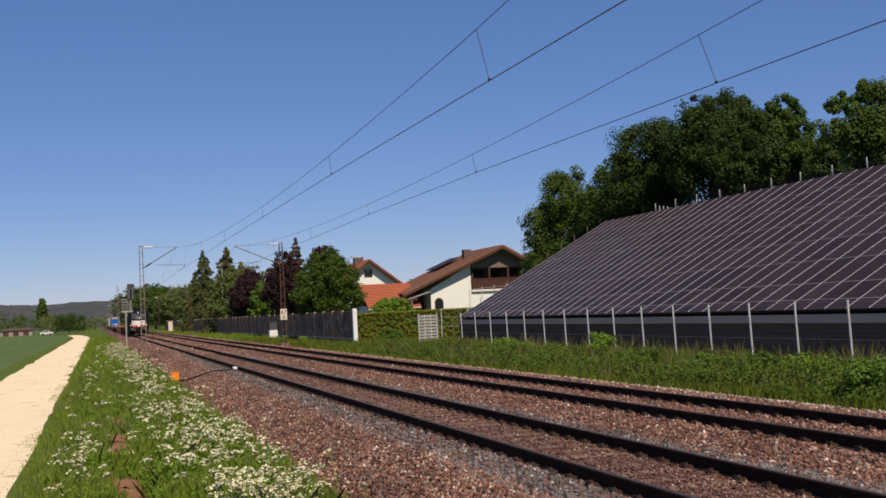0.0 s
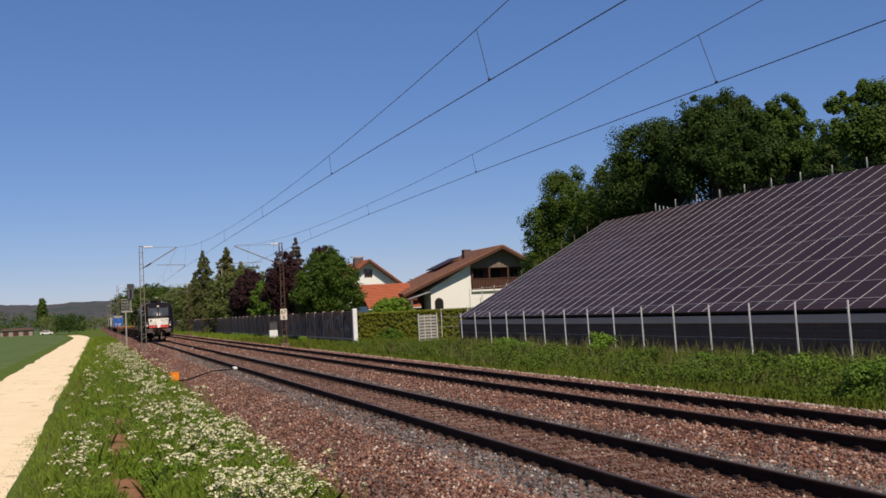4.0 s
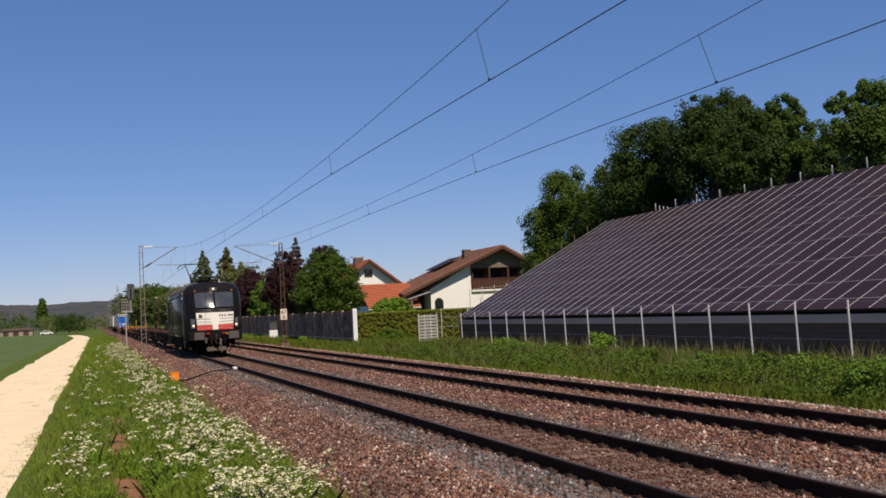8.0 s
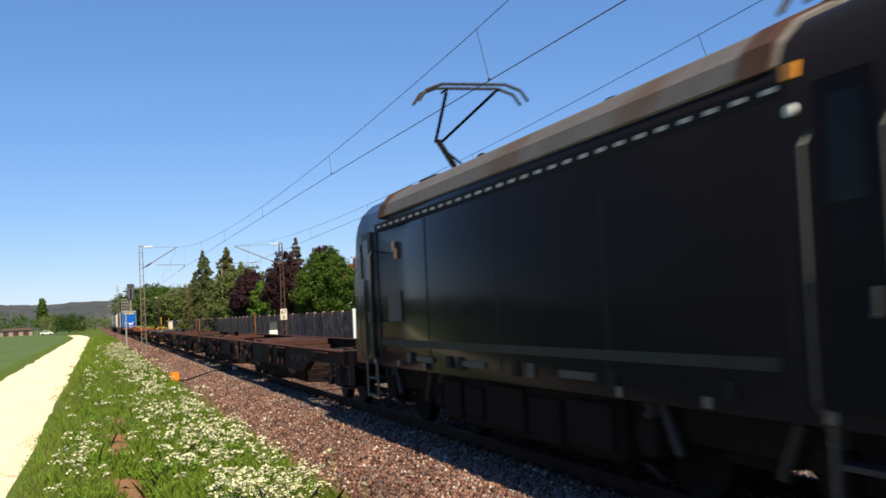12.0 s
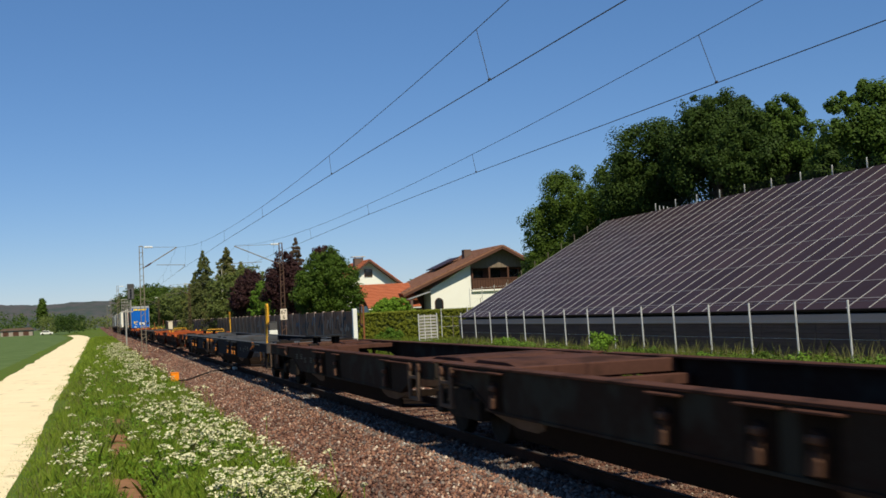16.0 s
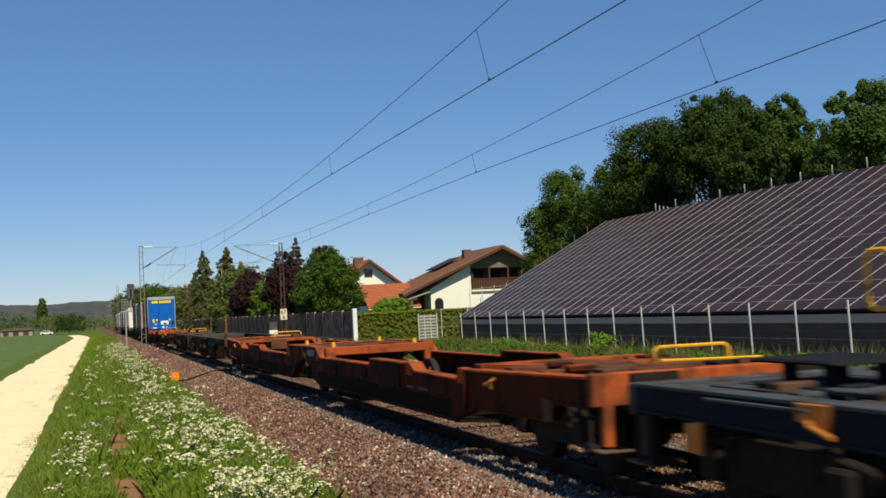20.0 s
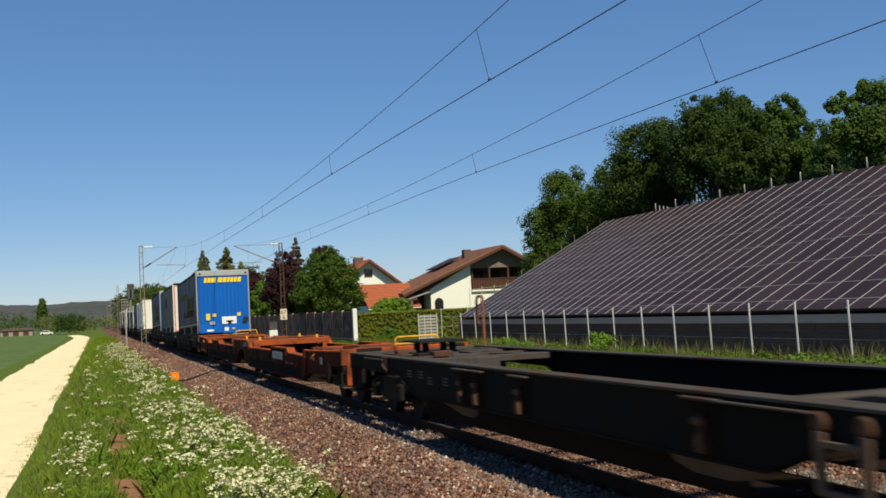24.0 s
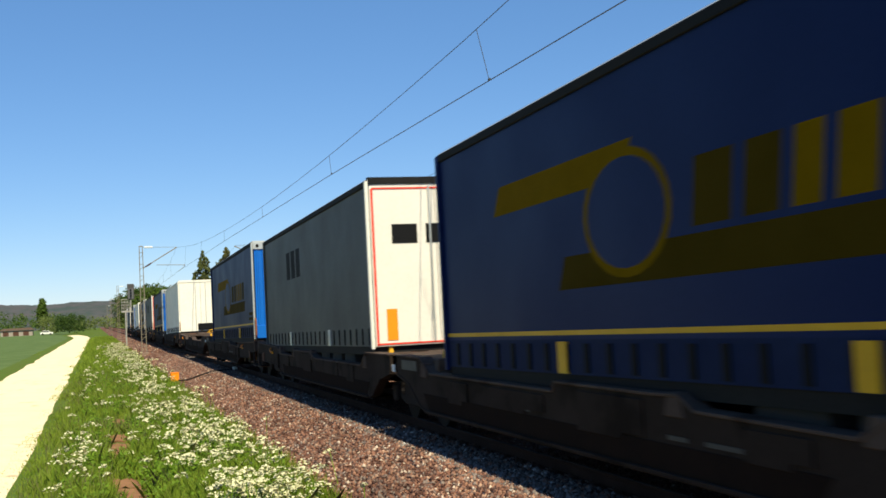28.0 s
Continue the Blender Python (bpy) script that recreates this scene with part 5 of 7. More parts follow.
        for lx in (-1, 1):
            part("corner_post", Shape().box(min(lx * 1.14, lx * 1.26), max(lx * 1.14, lx * 1.26), *sorted((Y(0.38), Y(0.5))), 0.42, ztop - 0.02), deck if stepped else M_KEEL, t, bevel=0.01)
            part("footboard", Shape().box(min(lx * 0.98, lx * 1.36), max(lx * 0.98, lx * 1.36), *sorted((Y(0.28), Y(0.72))), 0.375, 0.40), M_KEEL, t, "dusty footboard", bevel=0.006)
        part("coupling_hook", Shape().box(-0.06, 0.06, *sorted((Y(0.0), Y(0.5))), 0.93, 1.05).path([(0, Y(0.1), 0.98), (0.04, Y(0.05), 0.7), (-0.04, Y(0.2), 0.62)], 0.03, 6), M_WHEEL, t)
        for lx in (-0.4, 0.4):
            part("air_hose", Shape().path([(lx, Y(0.42), 0.88), (lx, Y(0.2), 0.8), (lx * 0.9, Y(0.1), 0.6), (lx * 0.8, Y(0.3), 0.5)], 0.025, 6), M_BLACK, t)
        # shunter's hoop and step
        sx = -1 if half == 0 else 1
        if stepped and paint is P_ORANGE_SHADED:
            bogie(t, Y(2.3))
            continue
        if half == 0 and marks is M_STOP_BROWN:
            bogie(t, Y(2.3))
            continue
        ht = 2.26 if hoop is M_YELLOW else (1.86 if half == 0 else 2.1)
        part("hoop", Shape().path([(sx * 1.27, Y(0.9), 0.55), (sx * 1.27, Y(0.9), ht - 0.04), (sx * 1.27, Y(0.82), ht), (sx * 1.27, Y(0.58), ht), (sx * 1.27, Y(0.5), ht - 0.08), (sx * 1.27, Y(0.5), ht - 0.52), (sx * 1.27, Y(0.58), ht - 0.58), (sx * 1.27, Y(0.9), ht - 0.58)], 0.027, 6), hoop, t, "tall painted shunter's hoop")
        part("step", Shape().box(sx * 1.22 - 0.14, sx * 1.22 + 0.14, *sorted((Y(0.85), Y(1.35))), 0.46, 0.50), M_RUSTY, t, bevel=0.008)
        bogie(t, Y(2.3))
    bogie(t, mid)
    return t


WAGONS = [
    ("empty rust-brown pocket wagon with deep side sills", P_BROWN_SHADED, P_BROWN_LIT, False, M_HOOP_BROWN, M_STOP_BROWN),
    ("empty dark brown pocket wagon with worn side sills", P_BROWN_SHADED, P_BROWN_LIT, False, M_HOOP_BROWN, None),
    ("empty blue-grey pocket wagon with yellow container stops", P_BLUE_SHADED, P_BLUE_LIT, False, M_YELLOW, M_STOP),
    ("empty rusty orange pocket wagon with stepped side sills", P_ORANGE_SHADED, P_ORANGE_LIT, True, M_HOOP_BROWN, None),
    ("empty dark green-grey pocket wagon with deep side sills", P_GREEN_SHADED, P_GREEN_LIT, False, M_HOOP_BROWN, M_RUSTY),
    ("empty bright orange pocket wagon with a white data board", P_ORANGE_SHADED, P_ORANGE_LIT, True, M_HOOP_BROWN, M_WORN_WHITE),
] + [("dark brown pocket wagon loaded with semi-trailers", P_DARK_SHADED, P_DARK_LIT, True, M_HOOP_BROWN, None)] * 6
train = [(loco, 0.0)]
patterns = {}
for i, spec in enumerate(WAGONS):
    key = spec[1:]
    if key in patterns:
        w = copy_thing(patterns[key], Matrix.Identity(4))
        tagged(w, spec[0])
    else:
        w = patterns[key] = wagon(*spec)
    train.append((w, LOCO_LENGTH + WAGON * i))

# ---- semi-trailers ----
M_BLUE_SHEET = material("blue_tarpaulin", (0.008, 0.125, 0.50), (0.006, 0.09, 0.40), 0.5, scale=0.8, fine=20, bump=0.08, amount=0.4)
# Side curtain of the blue trailer: its shade is in the dark colour.
M_BLUE_SHEET_SHADED = material("shaded_blue_side_curtain", (0.0080, 0.0165, 0.072), (0.0064, 0.0138, 0.061), 0.45, scale=0.7, fine=14, bump=0.06, amount=0.4)
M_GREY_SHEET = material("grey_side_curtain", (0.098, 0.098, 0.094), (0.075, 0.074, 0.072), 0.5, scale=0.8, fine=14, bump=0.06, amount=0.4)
for sheet in (M_BLUE_SHEET_SHADED, M_GREY_SHEET):
    sheet.node_tree.nodes["Principled BSDF"].inputs["Specular IOR Level"].default_value = 0.04
M_CREAM = material("cream_box_panels", (0.78, 0.74, 0.66), (0.68, 0.63, 0.55), 0.55, scale=0.9, fine=12, bump=0.05)
M_ALU = material("aluminium_beam", (0.55, 0.55, 0.53), (0.42, 0.41, 0.4), 0.4, metal=0.5, scale=3, fine=30)
M_STRIPE = material("yellow_stripe_print", (0.60, 0.34, 0.008), (0.5, 0.28, 0.008), 0.5, scale=3, bump=0)
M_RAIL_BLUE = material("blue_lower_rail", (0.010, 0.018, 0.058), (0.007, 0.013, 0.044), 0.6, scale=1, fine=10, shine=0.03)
# Side print is dimmed in colour for shade; the tail print stays bright.
M_YELLOW_SHADED = material("shaded_yellow_print", (0.15, 0.088, 0.0012), (0.115, 0.068, 0.001), 0.7, scale=3, bump=0, shine=0.01)
M_HALFTONE_SHADED = material("shaded_halftone_print", (0.055, 0.036, 0.003), (0.04, 0.026, 0.001), 0.7, scale=2, bump=0, shine=0.01)
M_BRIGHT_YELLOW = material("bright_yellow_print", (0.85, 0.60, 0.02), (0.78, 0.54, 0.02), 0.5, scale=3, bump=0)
M_DARK_PRINT = material("dark_print", (0.008, 0.008, 0.009), (0.011, 0.011, 0.012), 0.7, scale=3, bump=0, shine=0.05)


def trailer(label, side, rear, rear_kind, logo, length=13.6):
    """A semi-trailer, tail towards y = 0; z = 0 at its floor's underside."""
    t = thing("semi_trailer", label, "semi-trailer", "semi-trailers on the train")
    h0, h1, w = 0.0, 3.12, 1.275
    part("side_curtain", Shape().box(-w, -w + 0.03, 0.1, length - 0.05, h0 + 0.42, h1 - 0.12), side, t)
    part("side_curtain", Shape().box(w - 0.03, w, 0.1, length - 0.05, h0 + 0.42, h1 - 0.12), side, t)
    part("roof", Shape().box(-w, w, 0.02, length, h1 - 0.06, h1), M_ALU, t, "grey roof sheet", bevel=0.02)
    part("front_wall", Shape().box(-w + 0.01, w - 0.01, length - 0.06, length, h0 + 0.1, h1 - 0.06), M_ALU, t)
    for sx in (-1, 1):
        part("roof_rail", Shape().box(sx * w - 0.03, sx * w + 0.012, 0.05, length, h1 - 0.14, h1 - 0.03), M_BLACK if side is not M_CREAM else M_CREAM, t, bevel=0.01)
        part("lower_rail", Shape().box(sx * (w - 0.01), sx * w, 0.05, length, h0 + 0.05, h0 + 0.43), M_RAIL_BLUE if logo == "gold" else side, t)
        part("corner_post", Shape().box(sx * w - 0.05, sx * w + 0.012, 0.0, 0.09, h0, h1 - 0.05), M_ALU if rear_kind == "blue" else M_CREAM, t, bevel=0.01)
        part("corner_post", Shape().box(sx * w - 0.05, sx * w + 0.012, length - 0.09, length, h0, h1 - 0.05), side, t, bevel=0.01)
        if logo == "gold":
            part("edge_stripe", Shape().box(sx * w - 0.004, sx * w + 0.006, 0.12, length - 0.1, h0 + 0.47, h0 + 0.52), M_STRIPE, t, "thin yellow stripe")
        for i in range(24):
            y = 0.35 + i * 0.55
            part("curtain_strap", Shape().box(sx * (w - 0.005), sx * (w + 0.018), y, y + (0.11 if logo == "gold" else 0.05), h0 + 0.08, h0 + 0.38), M_DARK_PRINT, t)
        for y in (4.0, 9.15):
            part("side_marker", Shape().box(sx * (w - 0.01), sx * (w + 0.03), y, y + 0.24, h0 + 0.06, h0 + 0.40), M_STRIPE if logo == "gold" else M_ALU, t)
        if logo == "gold":
            def plate(y0, y1, z0, z1, lean):
                return Shape().prism(((y0, z0), (y1, z0), (y1 - lean, z1), (y0 - lean, z1)), "x", sx * w - 0.002, sx * w + 0.006)
            g = part("side_emblem", plate(7.6, 11.3, 1.95, 2.3, 0.25), M_YELLOW_SHADED, t, "large yellow winged emblem")
            part("emblem_bar", plate(2.6, 9.3, 0.95, 1.3, 0.2), M_HALFTONE_SHADED, g)
            part("emblem_ring", Shape().prism(tuple((7.6 + 0.95 * math.cos(a) , 1.62 + 0.62 * math.sin(a)) for a in [2 * math.pi * k / 24 for k in range(24)]), "x", sx * (w - 0.002), sx * (w + 0.003)), M_YELLOW_SHADED, g)
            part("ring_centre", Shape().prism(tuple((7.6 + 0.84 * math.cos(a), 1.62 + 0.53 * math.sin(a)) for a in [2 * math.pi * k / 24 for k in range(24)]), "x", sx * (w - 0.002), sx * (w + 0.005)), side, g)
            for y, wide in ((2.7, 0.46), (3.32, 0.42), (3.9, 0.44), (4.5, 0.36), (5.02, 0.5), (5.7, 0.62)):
                part("printed_bar", Shape().prism(((y, 1.36), (y + wide, 1.36), (y + wide - 0.1, 1.94), (y - 0.1, 1.94)), "x", sx * w - 0.001, sx * w + 0.006), M_HALFTONE_SHADED if wide > 0.45 else M_YELLOW_SHADED, g)
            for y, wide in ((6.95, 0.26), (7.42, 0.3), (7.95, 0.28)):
                part("printed_bar", Shape().prism(((y, 1.32), (y + wide, 1.32), (y + wide - 0.08, 1.86), (y - 0.08, 1.86)), "x", sx * w - 0.001, sx * w + 0.007), M_HALFTONE_SHADED, g)
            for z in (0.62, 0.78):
                part("printed_bar", Shape().box(sx * w - 0.001, sx * w + 0.006, 0.45, 1.9 - 0.6 * z, z, z + 0.1), M_HALFTONE_SHADED, g)
        elif logo == "dark":
            for k in range(3):
                part("printed_bar", Shape().box(sx * w - 0.002, sx * w + 0.006, 7.6 + 0.75 * k, 8.15 + 0.75 * k, 1.75, 2.45), M_DARK_PRINT, t, "dark printed block")
    part("floor_frame", Shape().box(-w + 0.02, w - 0.02, 0.1, length - 0.1, h0 - 0.1, h0 + 0.08), M_BLACK, t)
    for y in (2.6, 3.9, 5.2):
        for sx in (-1, 1):
            part("tyre", Shape().lathe((sx * 1.02, y, -0.28), [(-0.19, 0.3), (-0.17, 0.5), (0.17, 0.5), (0.19, 0.3)], "x", 22), M_TYRE, t)
    part("landing_leg", Shape().box(-1.0, -0.88, 10.6, 10.75, -0.6, 0.0).box(0.88, 1.0, 10.6, 10.75, -0.6, 0.0), M_BLACK, t)
    if rear_kind == "blue":
        r = part("rear_wall", Shape().box(-w + 0.05, w - 0.05, 0.04, 0.09, h0 + 0.1, h1 - 0.28), rear, t, "corrugated bright blue tarpaulin tail")
        for k in range(13):
            x = -1.13 + 0.188 * k
            part("fold", Shape().prism(((x - 0.05, 0.05), (x - 0.02, 0.015), (x + 0.02, 0.015), (x + 0.05, 0.05)), "z", h0 + 0.45, h1 - 0.3), rear, r)
        hd = part("header_beam", Shape().box(-w + 0.01, w - 0.01, -0.01, 0.12, h1 - 0.28, h1 - 0.04), M_ALU, t, "pale aluminium header beam", bevel=0.015)
        for sx in (-1, 1):
            part("round_badge", Shape().lathe((sx * 1.12, -0.02, h1 - 0.16), [(-0.006, 0.05), (0.006, 0.05)], "y", 12), M_BLACK, hd)
        for k, (x, ww) in enumerate(((-0.92, 0.14), (-0.75, 0.16), (-0.57, 0.22), (-0.24, 0.22), (0.01, 0.17), (0.21, 0.13), (0.37, 0.15), (0.55, 0.14), (0.72, 0.17))):
            part("printed_bar", Shape().prism(((x - 0.02, h1 - 0.60), (x + ww - 0.02, h1 - 0.60), (x + ww + 0.02, h1 - 0.36), (x + 0.02, h1 - 0.36)), "y", -0.004, 0.03), M_BRIGHT_YELLOW, r, "bright yellow printed block")
        part("tail_board", Shape().box(-w + 0.05, w - 0.05, 0.0, 0.1, h0 + 0.02, h0 + 0.44), rear, t, bevel=0.015)
        part("white_plate", Shape().box(-0.12, 0.60, -0.05, 0.0, h0 + 0.44, h0 + 0.80), M_WHITE, t, "white hazard plate", bevel=0.012)
        part("plate_slot", Shape().box(0.08, 0.44, -0.058, -0.048, h0 + 0.54, h0 + 0.61), M_BLACK, t)
        part("printed_bar", Shape().box(0.18, 0.34, -0.06, -0.05, h0 + 0.45, h0 + 0.54), M_BLACK, t)
        part("mud_flap", Shape().prism(((0.86, h0 + 0.46), (1.08, h0 + 0.42), (1.20, h0 + 0.72), (0.98, h0 + 0.78)), "y", -0.03, 0.0), M_TYRE, t, "loose black rubber flap")
        for x0, x1, z0, z1 in ((-0.88, -0.69, 0.66, 0.98), (-0.56, -0.39, 0.82, 0.97), (0.64, 0.82, 0.82, 0.98)):
            part("yellow_sticker", Shape().box(x0, x1, 0.005, 0.02, h0 + z0, h0 + z1), M_BRIGHT_YELLOW, t, "yellow warning sticker")
        part("grey_box", Shape().box(-0.72, -0.46, -0.04, 0.02, h0 + 0.42, h0 + 0.58), M_ALU, t, bevel=0.01)
        part("rear_number_bar", Shape().box(-0.86, -0.52, -0.012, 0.0, h0 + 0.10, h0 + 0.20), M_WHITE, t)
        part("lower_sign", Shape().box(0.0, 0.2, -0.04, -0.02, h0 + 0.10, h0 + 0.28), M_WHITE, t)
        part("lower_sign", Shape().box(0.36, 0.52, -0.04, -0.02, h0 + 0.18, h0 + 0.24), M_BRIGHT_YELLOW, t)
        part("underride_bar", Shape().box(-0.1, 0.72, -0.03, 0.05, h0 - 0.02, h0 + 0.42), rear, t, bevel=0.02)
    elif rear_kind == "white":
        r = part("rear_door", Shape().box(-w + 0.03, -0.005, 0.02, 0.09, h0 + 0.04, h1 - 0.1), M_DOOR_WHITE, t, "white rear door", bevel=0.01)
        part("rear_door", Shape().box(0.005, w - 0.03, 0.02, 0.09, h0 + 0.04, h1 - 0.1), M_DOOR_WHITE, t, "white rear door", bevel=0.01)
        for sx in (-1, 1):
            part("reflector_strip", Shape().box(sx * 1.2 - 0.02, sx * 1.2 + 0.02, 0.008, 0.02, h0 + 0.06, h1 - 0.2), M_RED, t, "red reflector strip")
            part("orange_panel", Shape().box(sx * 0.92 - 0.1, sx * 0.92 + 0.1, 0.008, 0.02, h0 + 0.15, h0 + 0.72), M_ORANGE_BOX, t, "orange reflector panel")
        part("reflector_strip", Shape().box(-1.2, 1.2, 0.008, 0.02, h1 - 0.2, h1 - 0.17), M_RED, t)
        part("reflector_strip", Shape().box(-1.2, 1.2, 0.008, 0.02, h0 + 0.07, h0 + 0.1), M_RED, t)
        part("header_beam", Shape().box(-w + 0.01, w - 0.01, -0.01, 0.12, h1 - 0.1, h1 + 0.02), M_BLACK, t)
        for x in (-0.85, -0.2, 0.4):
            part("printed_bar", Shape().box(x, x + 0.48, 0.008, 0.02, h1 - 1.2, h1 - 0.85), M_DARK_PRINT, t)
        part("door_bar", Shape().rod((-0.12, 0.0, h0 + 0.1), (-0.12, 0.0, h1 - 0.15), 0.02, 6).rod((0.12, 0.0, h0 + 0.1), (0.12, 0.0, h1 - 0.15), 0.02, 6), M_ALU, t)
    else:
        part("rear_door", Shape().box(-w + 0.03, -0.005, 0.02, 0.09, h0 + 0.04, h1 - 0.1), M_CREAM, t, "cream rear door", bevel=0.01)
        part("rear_door", Shape().box(0.005, w - 0.03, 0.02, 0.09, h0 + 0.04, h1 - 0.1), M_CREAM, t, "cream rear door", bevel=0.01)
        part("header_beam", Shape().box(-w + 0.01, w - 0.01, -0.01, 0.12, h1 - 0.12, h1 + 0.01), M_CREAM, t)
        part("door_bar", Shape().rod((-0.3, 0.0, h0 + 0.1), (-0.3, 0.0, h1 - 0.15), 0.02, 6).rod((0.3, 0.0, h0 + 0.1), (0.3, 0.0, h1 - 0.15), 0.02, 6), M_ALU, t)
        part("tail_gear", Shape().box(-0.2, 0.75, -0.06, 0.02, h0 + 0.1, h0 + 0.5), M_DARK_PRINT, t, bevel=0.02)
    return t


M_DOOR_WHITE = material("off_white_door_paint", (0.72, 0.665, 0.60), (0.64, 0.585, 0.52), 0.55, scale=0.8, fine=14, bump=0.04, amount=0.35)
T_BLUE = ("blue curtain-sided semi-trailer with a bright blue tail and yellow print", M_BLUE_SHEET_SHADED, M_BLUE_SHEET, "blue", "gold")
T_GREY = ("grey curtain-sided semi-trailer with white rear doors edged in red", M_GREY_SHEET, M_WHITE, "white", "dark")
T_CREAM = ("cream box semi-trailer with plain panelled rear doors", M_CREAM, M_CREAM, "cream", "")
LOADS = [(T_BLUE, 7, 0.82), (T_GREY, 7, 18.95), (T_BLUE, 8, 0.6), (T_CREAM, 9, 0.5), (T_BLUE, 9, 18.4), (T_GREY, 10, 0.6), (T_BLUE, 10, 18.6), (T_CREAM, 11, 0.6), (T_BLUE, 11, 18.6), (T_GREY, 12, 0.6), (T_BLUE, 12, 18.6)]
made = {}
trailers = []
for spec, wagon_number, y in LOADS:
    if spec in made:
        t = copy_thing(made[spec], Matrix.Identity(4))
    else:
        t = made[spec] = trailer(*spec)
    trailers.append((t, LOCO_LENGTH + WAGON * (wagon_number - 1) + y))

# ---- noise wall along the far side ----
M_WALL_PANEL = material("grey_noise_panel", (0.36, 0.195, 0.125), (0.27, 0.148, 0.098), 0.85, shine=0.03, scale=0.8, fine=20, dark=(0.19, 0.105, 0.072), dark_amount=0.3, dark_scale=0.9, bump=0.2)
M_WALL_PANEL_DARK = material("dark_painted_panel", (0.29, 0.155, 0.102), (0.21, 0.115, 0.078), 0.85, shine=0.03, scale=0.8, fine=20, dark=(0.12, 0.115, 0.115), dark_amount=0.3, dark_scale=1.6)
M_CONCRETE = material("pale_concrete", (0.62, 0.60, 0.55), (0.48, 0.46, 0.42), 0.85, scale=1.5, fine=25, bump=0.2)
M_GRAFFITI_PALE = material("pale_spray_paint", (0.42, 0.30, 0.24), (0.32, 0.23, 0.19), 0.7, scale=3)
M_GRAFFITI_BLUE = material("blue_spray_paint", (0.10, 0.14, 0.20), (0.07, 0.1, 0.14), 0.7, scale=3)
M_GRAFFITI_DARK = material("black_spray_paint", (0.02, 0.02, 0.03), (0.03, 0.03, 0.04), 0.7, scale=3)
WALL_X = 12.4
noise_wall = thing("noise_wall", "long grey noise barrier with posts and faded sprayed paint", "noise barrier", at=pose(WALL_X, 0, 0))
noise_wall["kind"] = "structure"
wall_rng = random.Random(4)
me_post = Shape().box(-0.08, 0.08, -0.07, 0.07, -0.8, 2.12).mesh("wall_post", material("grey_post", (0.42, 0.33, 0.28), (0.32, 0.25, 0.21), 0.7), 0.01)
me_panel = Shape().prism(((-0.05, -0.1), (0.05, -0.1), (0.05, 2.06), (-0.05, 2.06)), "y", 0.09, 3.91).mesh("wall_panel", M_WALL_PANEL, 0.01)
me_panel_dark = Shape().prism(((-0.05, -0.1), (0.05, -0.1), (0.05, 2.02), (-0.05, 2.02)), "y", 0.09, 3.91).mesh("wall_panel", M_WALL_PANEL_DARK, 0.01)
me_base = Shape().box(-0.07, 0.07, 0.09, 3.91, -0.85, -0.12).mesh("wall_base", material("dark_base_slab", (0.13, 0.10, 0.08), (0.085, 0.066, 0.054), 0.85))
me_rail = Shape().box(-0.10, 0.0, 0.0, 4.0, -0.12, -0.02).mesh("wall_rail", material("pinkish_grey_rail", (0.60, 0.41, 0.32), (0.48, 0.33, 0.26), 0.8))
y = 85.0
k = 0
while y < 330:
    piece("wall_post", me_post, noise_wall, pose(0, y, 0))
    piece("wall_panel", me_panel_dark if (k % 5 in (0, 3)) else me_panel, noise_wall, pose(0, y, 0))
    piece("wall_base", me_base, noise_wall, pose(0, y, 0))
    piece("wall_rail", me_rail, noise_wall, pose(-0.06, y, 0))
    y += 4.0
    k += 1
part("wall_end", Shape().box(-0.16, 0.16, 84.55, 84.92, -0.8, 2.2), M_WHITE, noise_wall, "white end post", bevel=0.02)
for y0, m in ((86.5, M_GRAFFITI_PALE), (87.6, M_GRAFFITI_DARK), (89.3, M_GRAFFITI_PALE), (91.2, M_GRAFFITI_DARK), (93.6, M_GRAFFITI_PALE), (97.2, M_GRAFFITI_DARK), (100.5, M_GRAFFITI_BLUE), (104.0, M_GRAFFITI_DARK),
              (109.0, M_GRAFFITI_BLUE), (116.0, M_GRAFFITI_PALE), (133.0, M_GRAFFITI_BLUE), (137.0, M_GRAFFITI_PALE), (160.0, M_GRAFFITI_PALE)):
    g = Shape()
    pts = [(y0 + 0.35 * i, 0.35 + 1.3 * wall_rng.random()) for i in range(6)]
    for (a, za), (b, zb) in zip(pts, pts[1:]):
        g.prism(((a, za), (b, zb), (b + 0.25, zb + 0.18), (a + 0.25, za + 0.22)), "x", -0.064, -0.056)
    part("sprayed_stroke", g, m, noise_wall, "faded sprayed stroke")

# ---- post fence in front of the solar field ----
fence = thing("wire_fence", "steel post and wire mesh fence below the solar field", "fence", at=pose(16.5, 0, 0))
me_fpost = Shape().rod((0, 0, -0.8), (0, 0, 1.55), 0.036, 8).mesh("post", M_STEEL)
fy = 22.43
posts = []
while fy < 72:
    ob = piece("post", me_fpost, fence, pose(0, fy, 0, 0, -1.5, 0))
    posts.append(fy)
    fy += 2.873
for z in (1.50, 0.9, 0.3, -0.3):
    part("fence_wire", Shape().rod((0, 8, z), (0, 71.3, z), 0.005, 4), M_STEEL, fence)
# the corner and its gate, running back from the line
M_RUSTY_WIRE = material("dull_dark_wire", (0.09, 0.08, 0.07), (0.06, 0.05, 0.045), 0.8, scale=6)
back_fence = thing("wire_fence", "steel post fence climbing beside the end of the solar field", "fence")
for i in range(13):
    x = 16.5 + 1.05 * i
    z = float(np.interp(x, (17.5, 28.9), (0.0, 6.6)))
    part("post", Shape().rod((x, 76.6, z - 1.0), (x, 76.6, z + 1.25), 0.022, 6), M_MAST, back_fence)
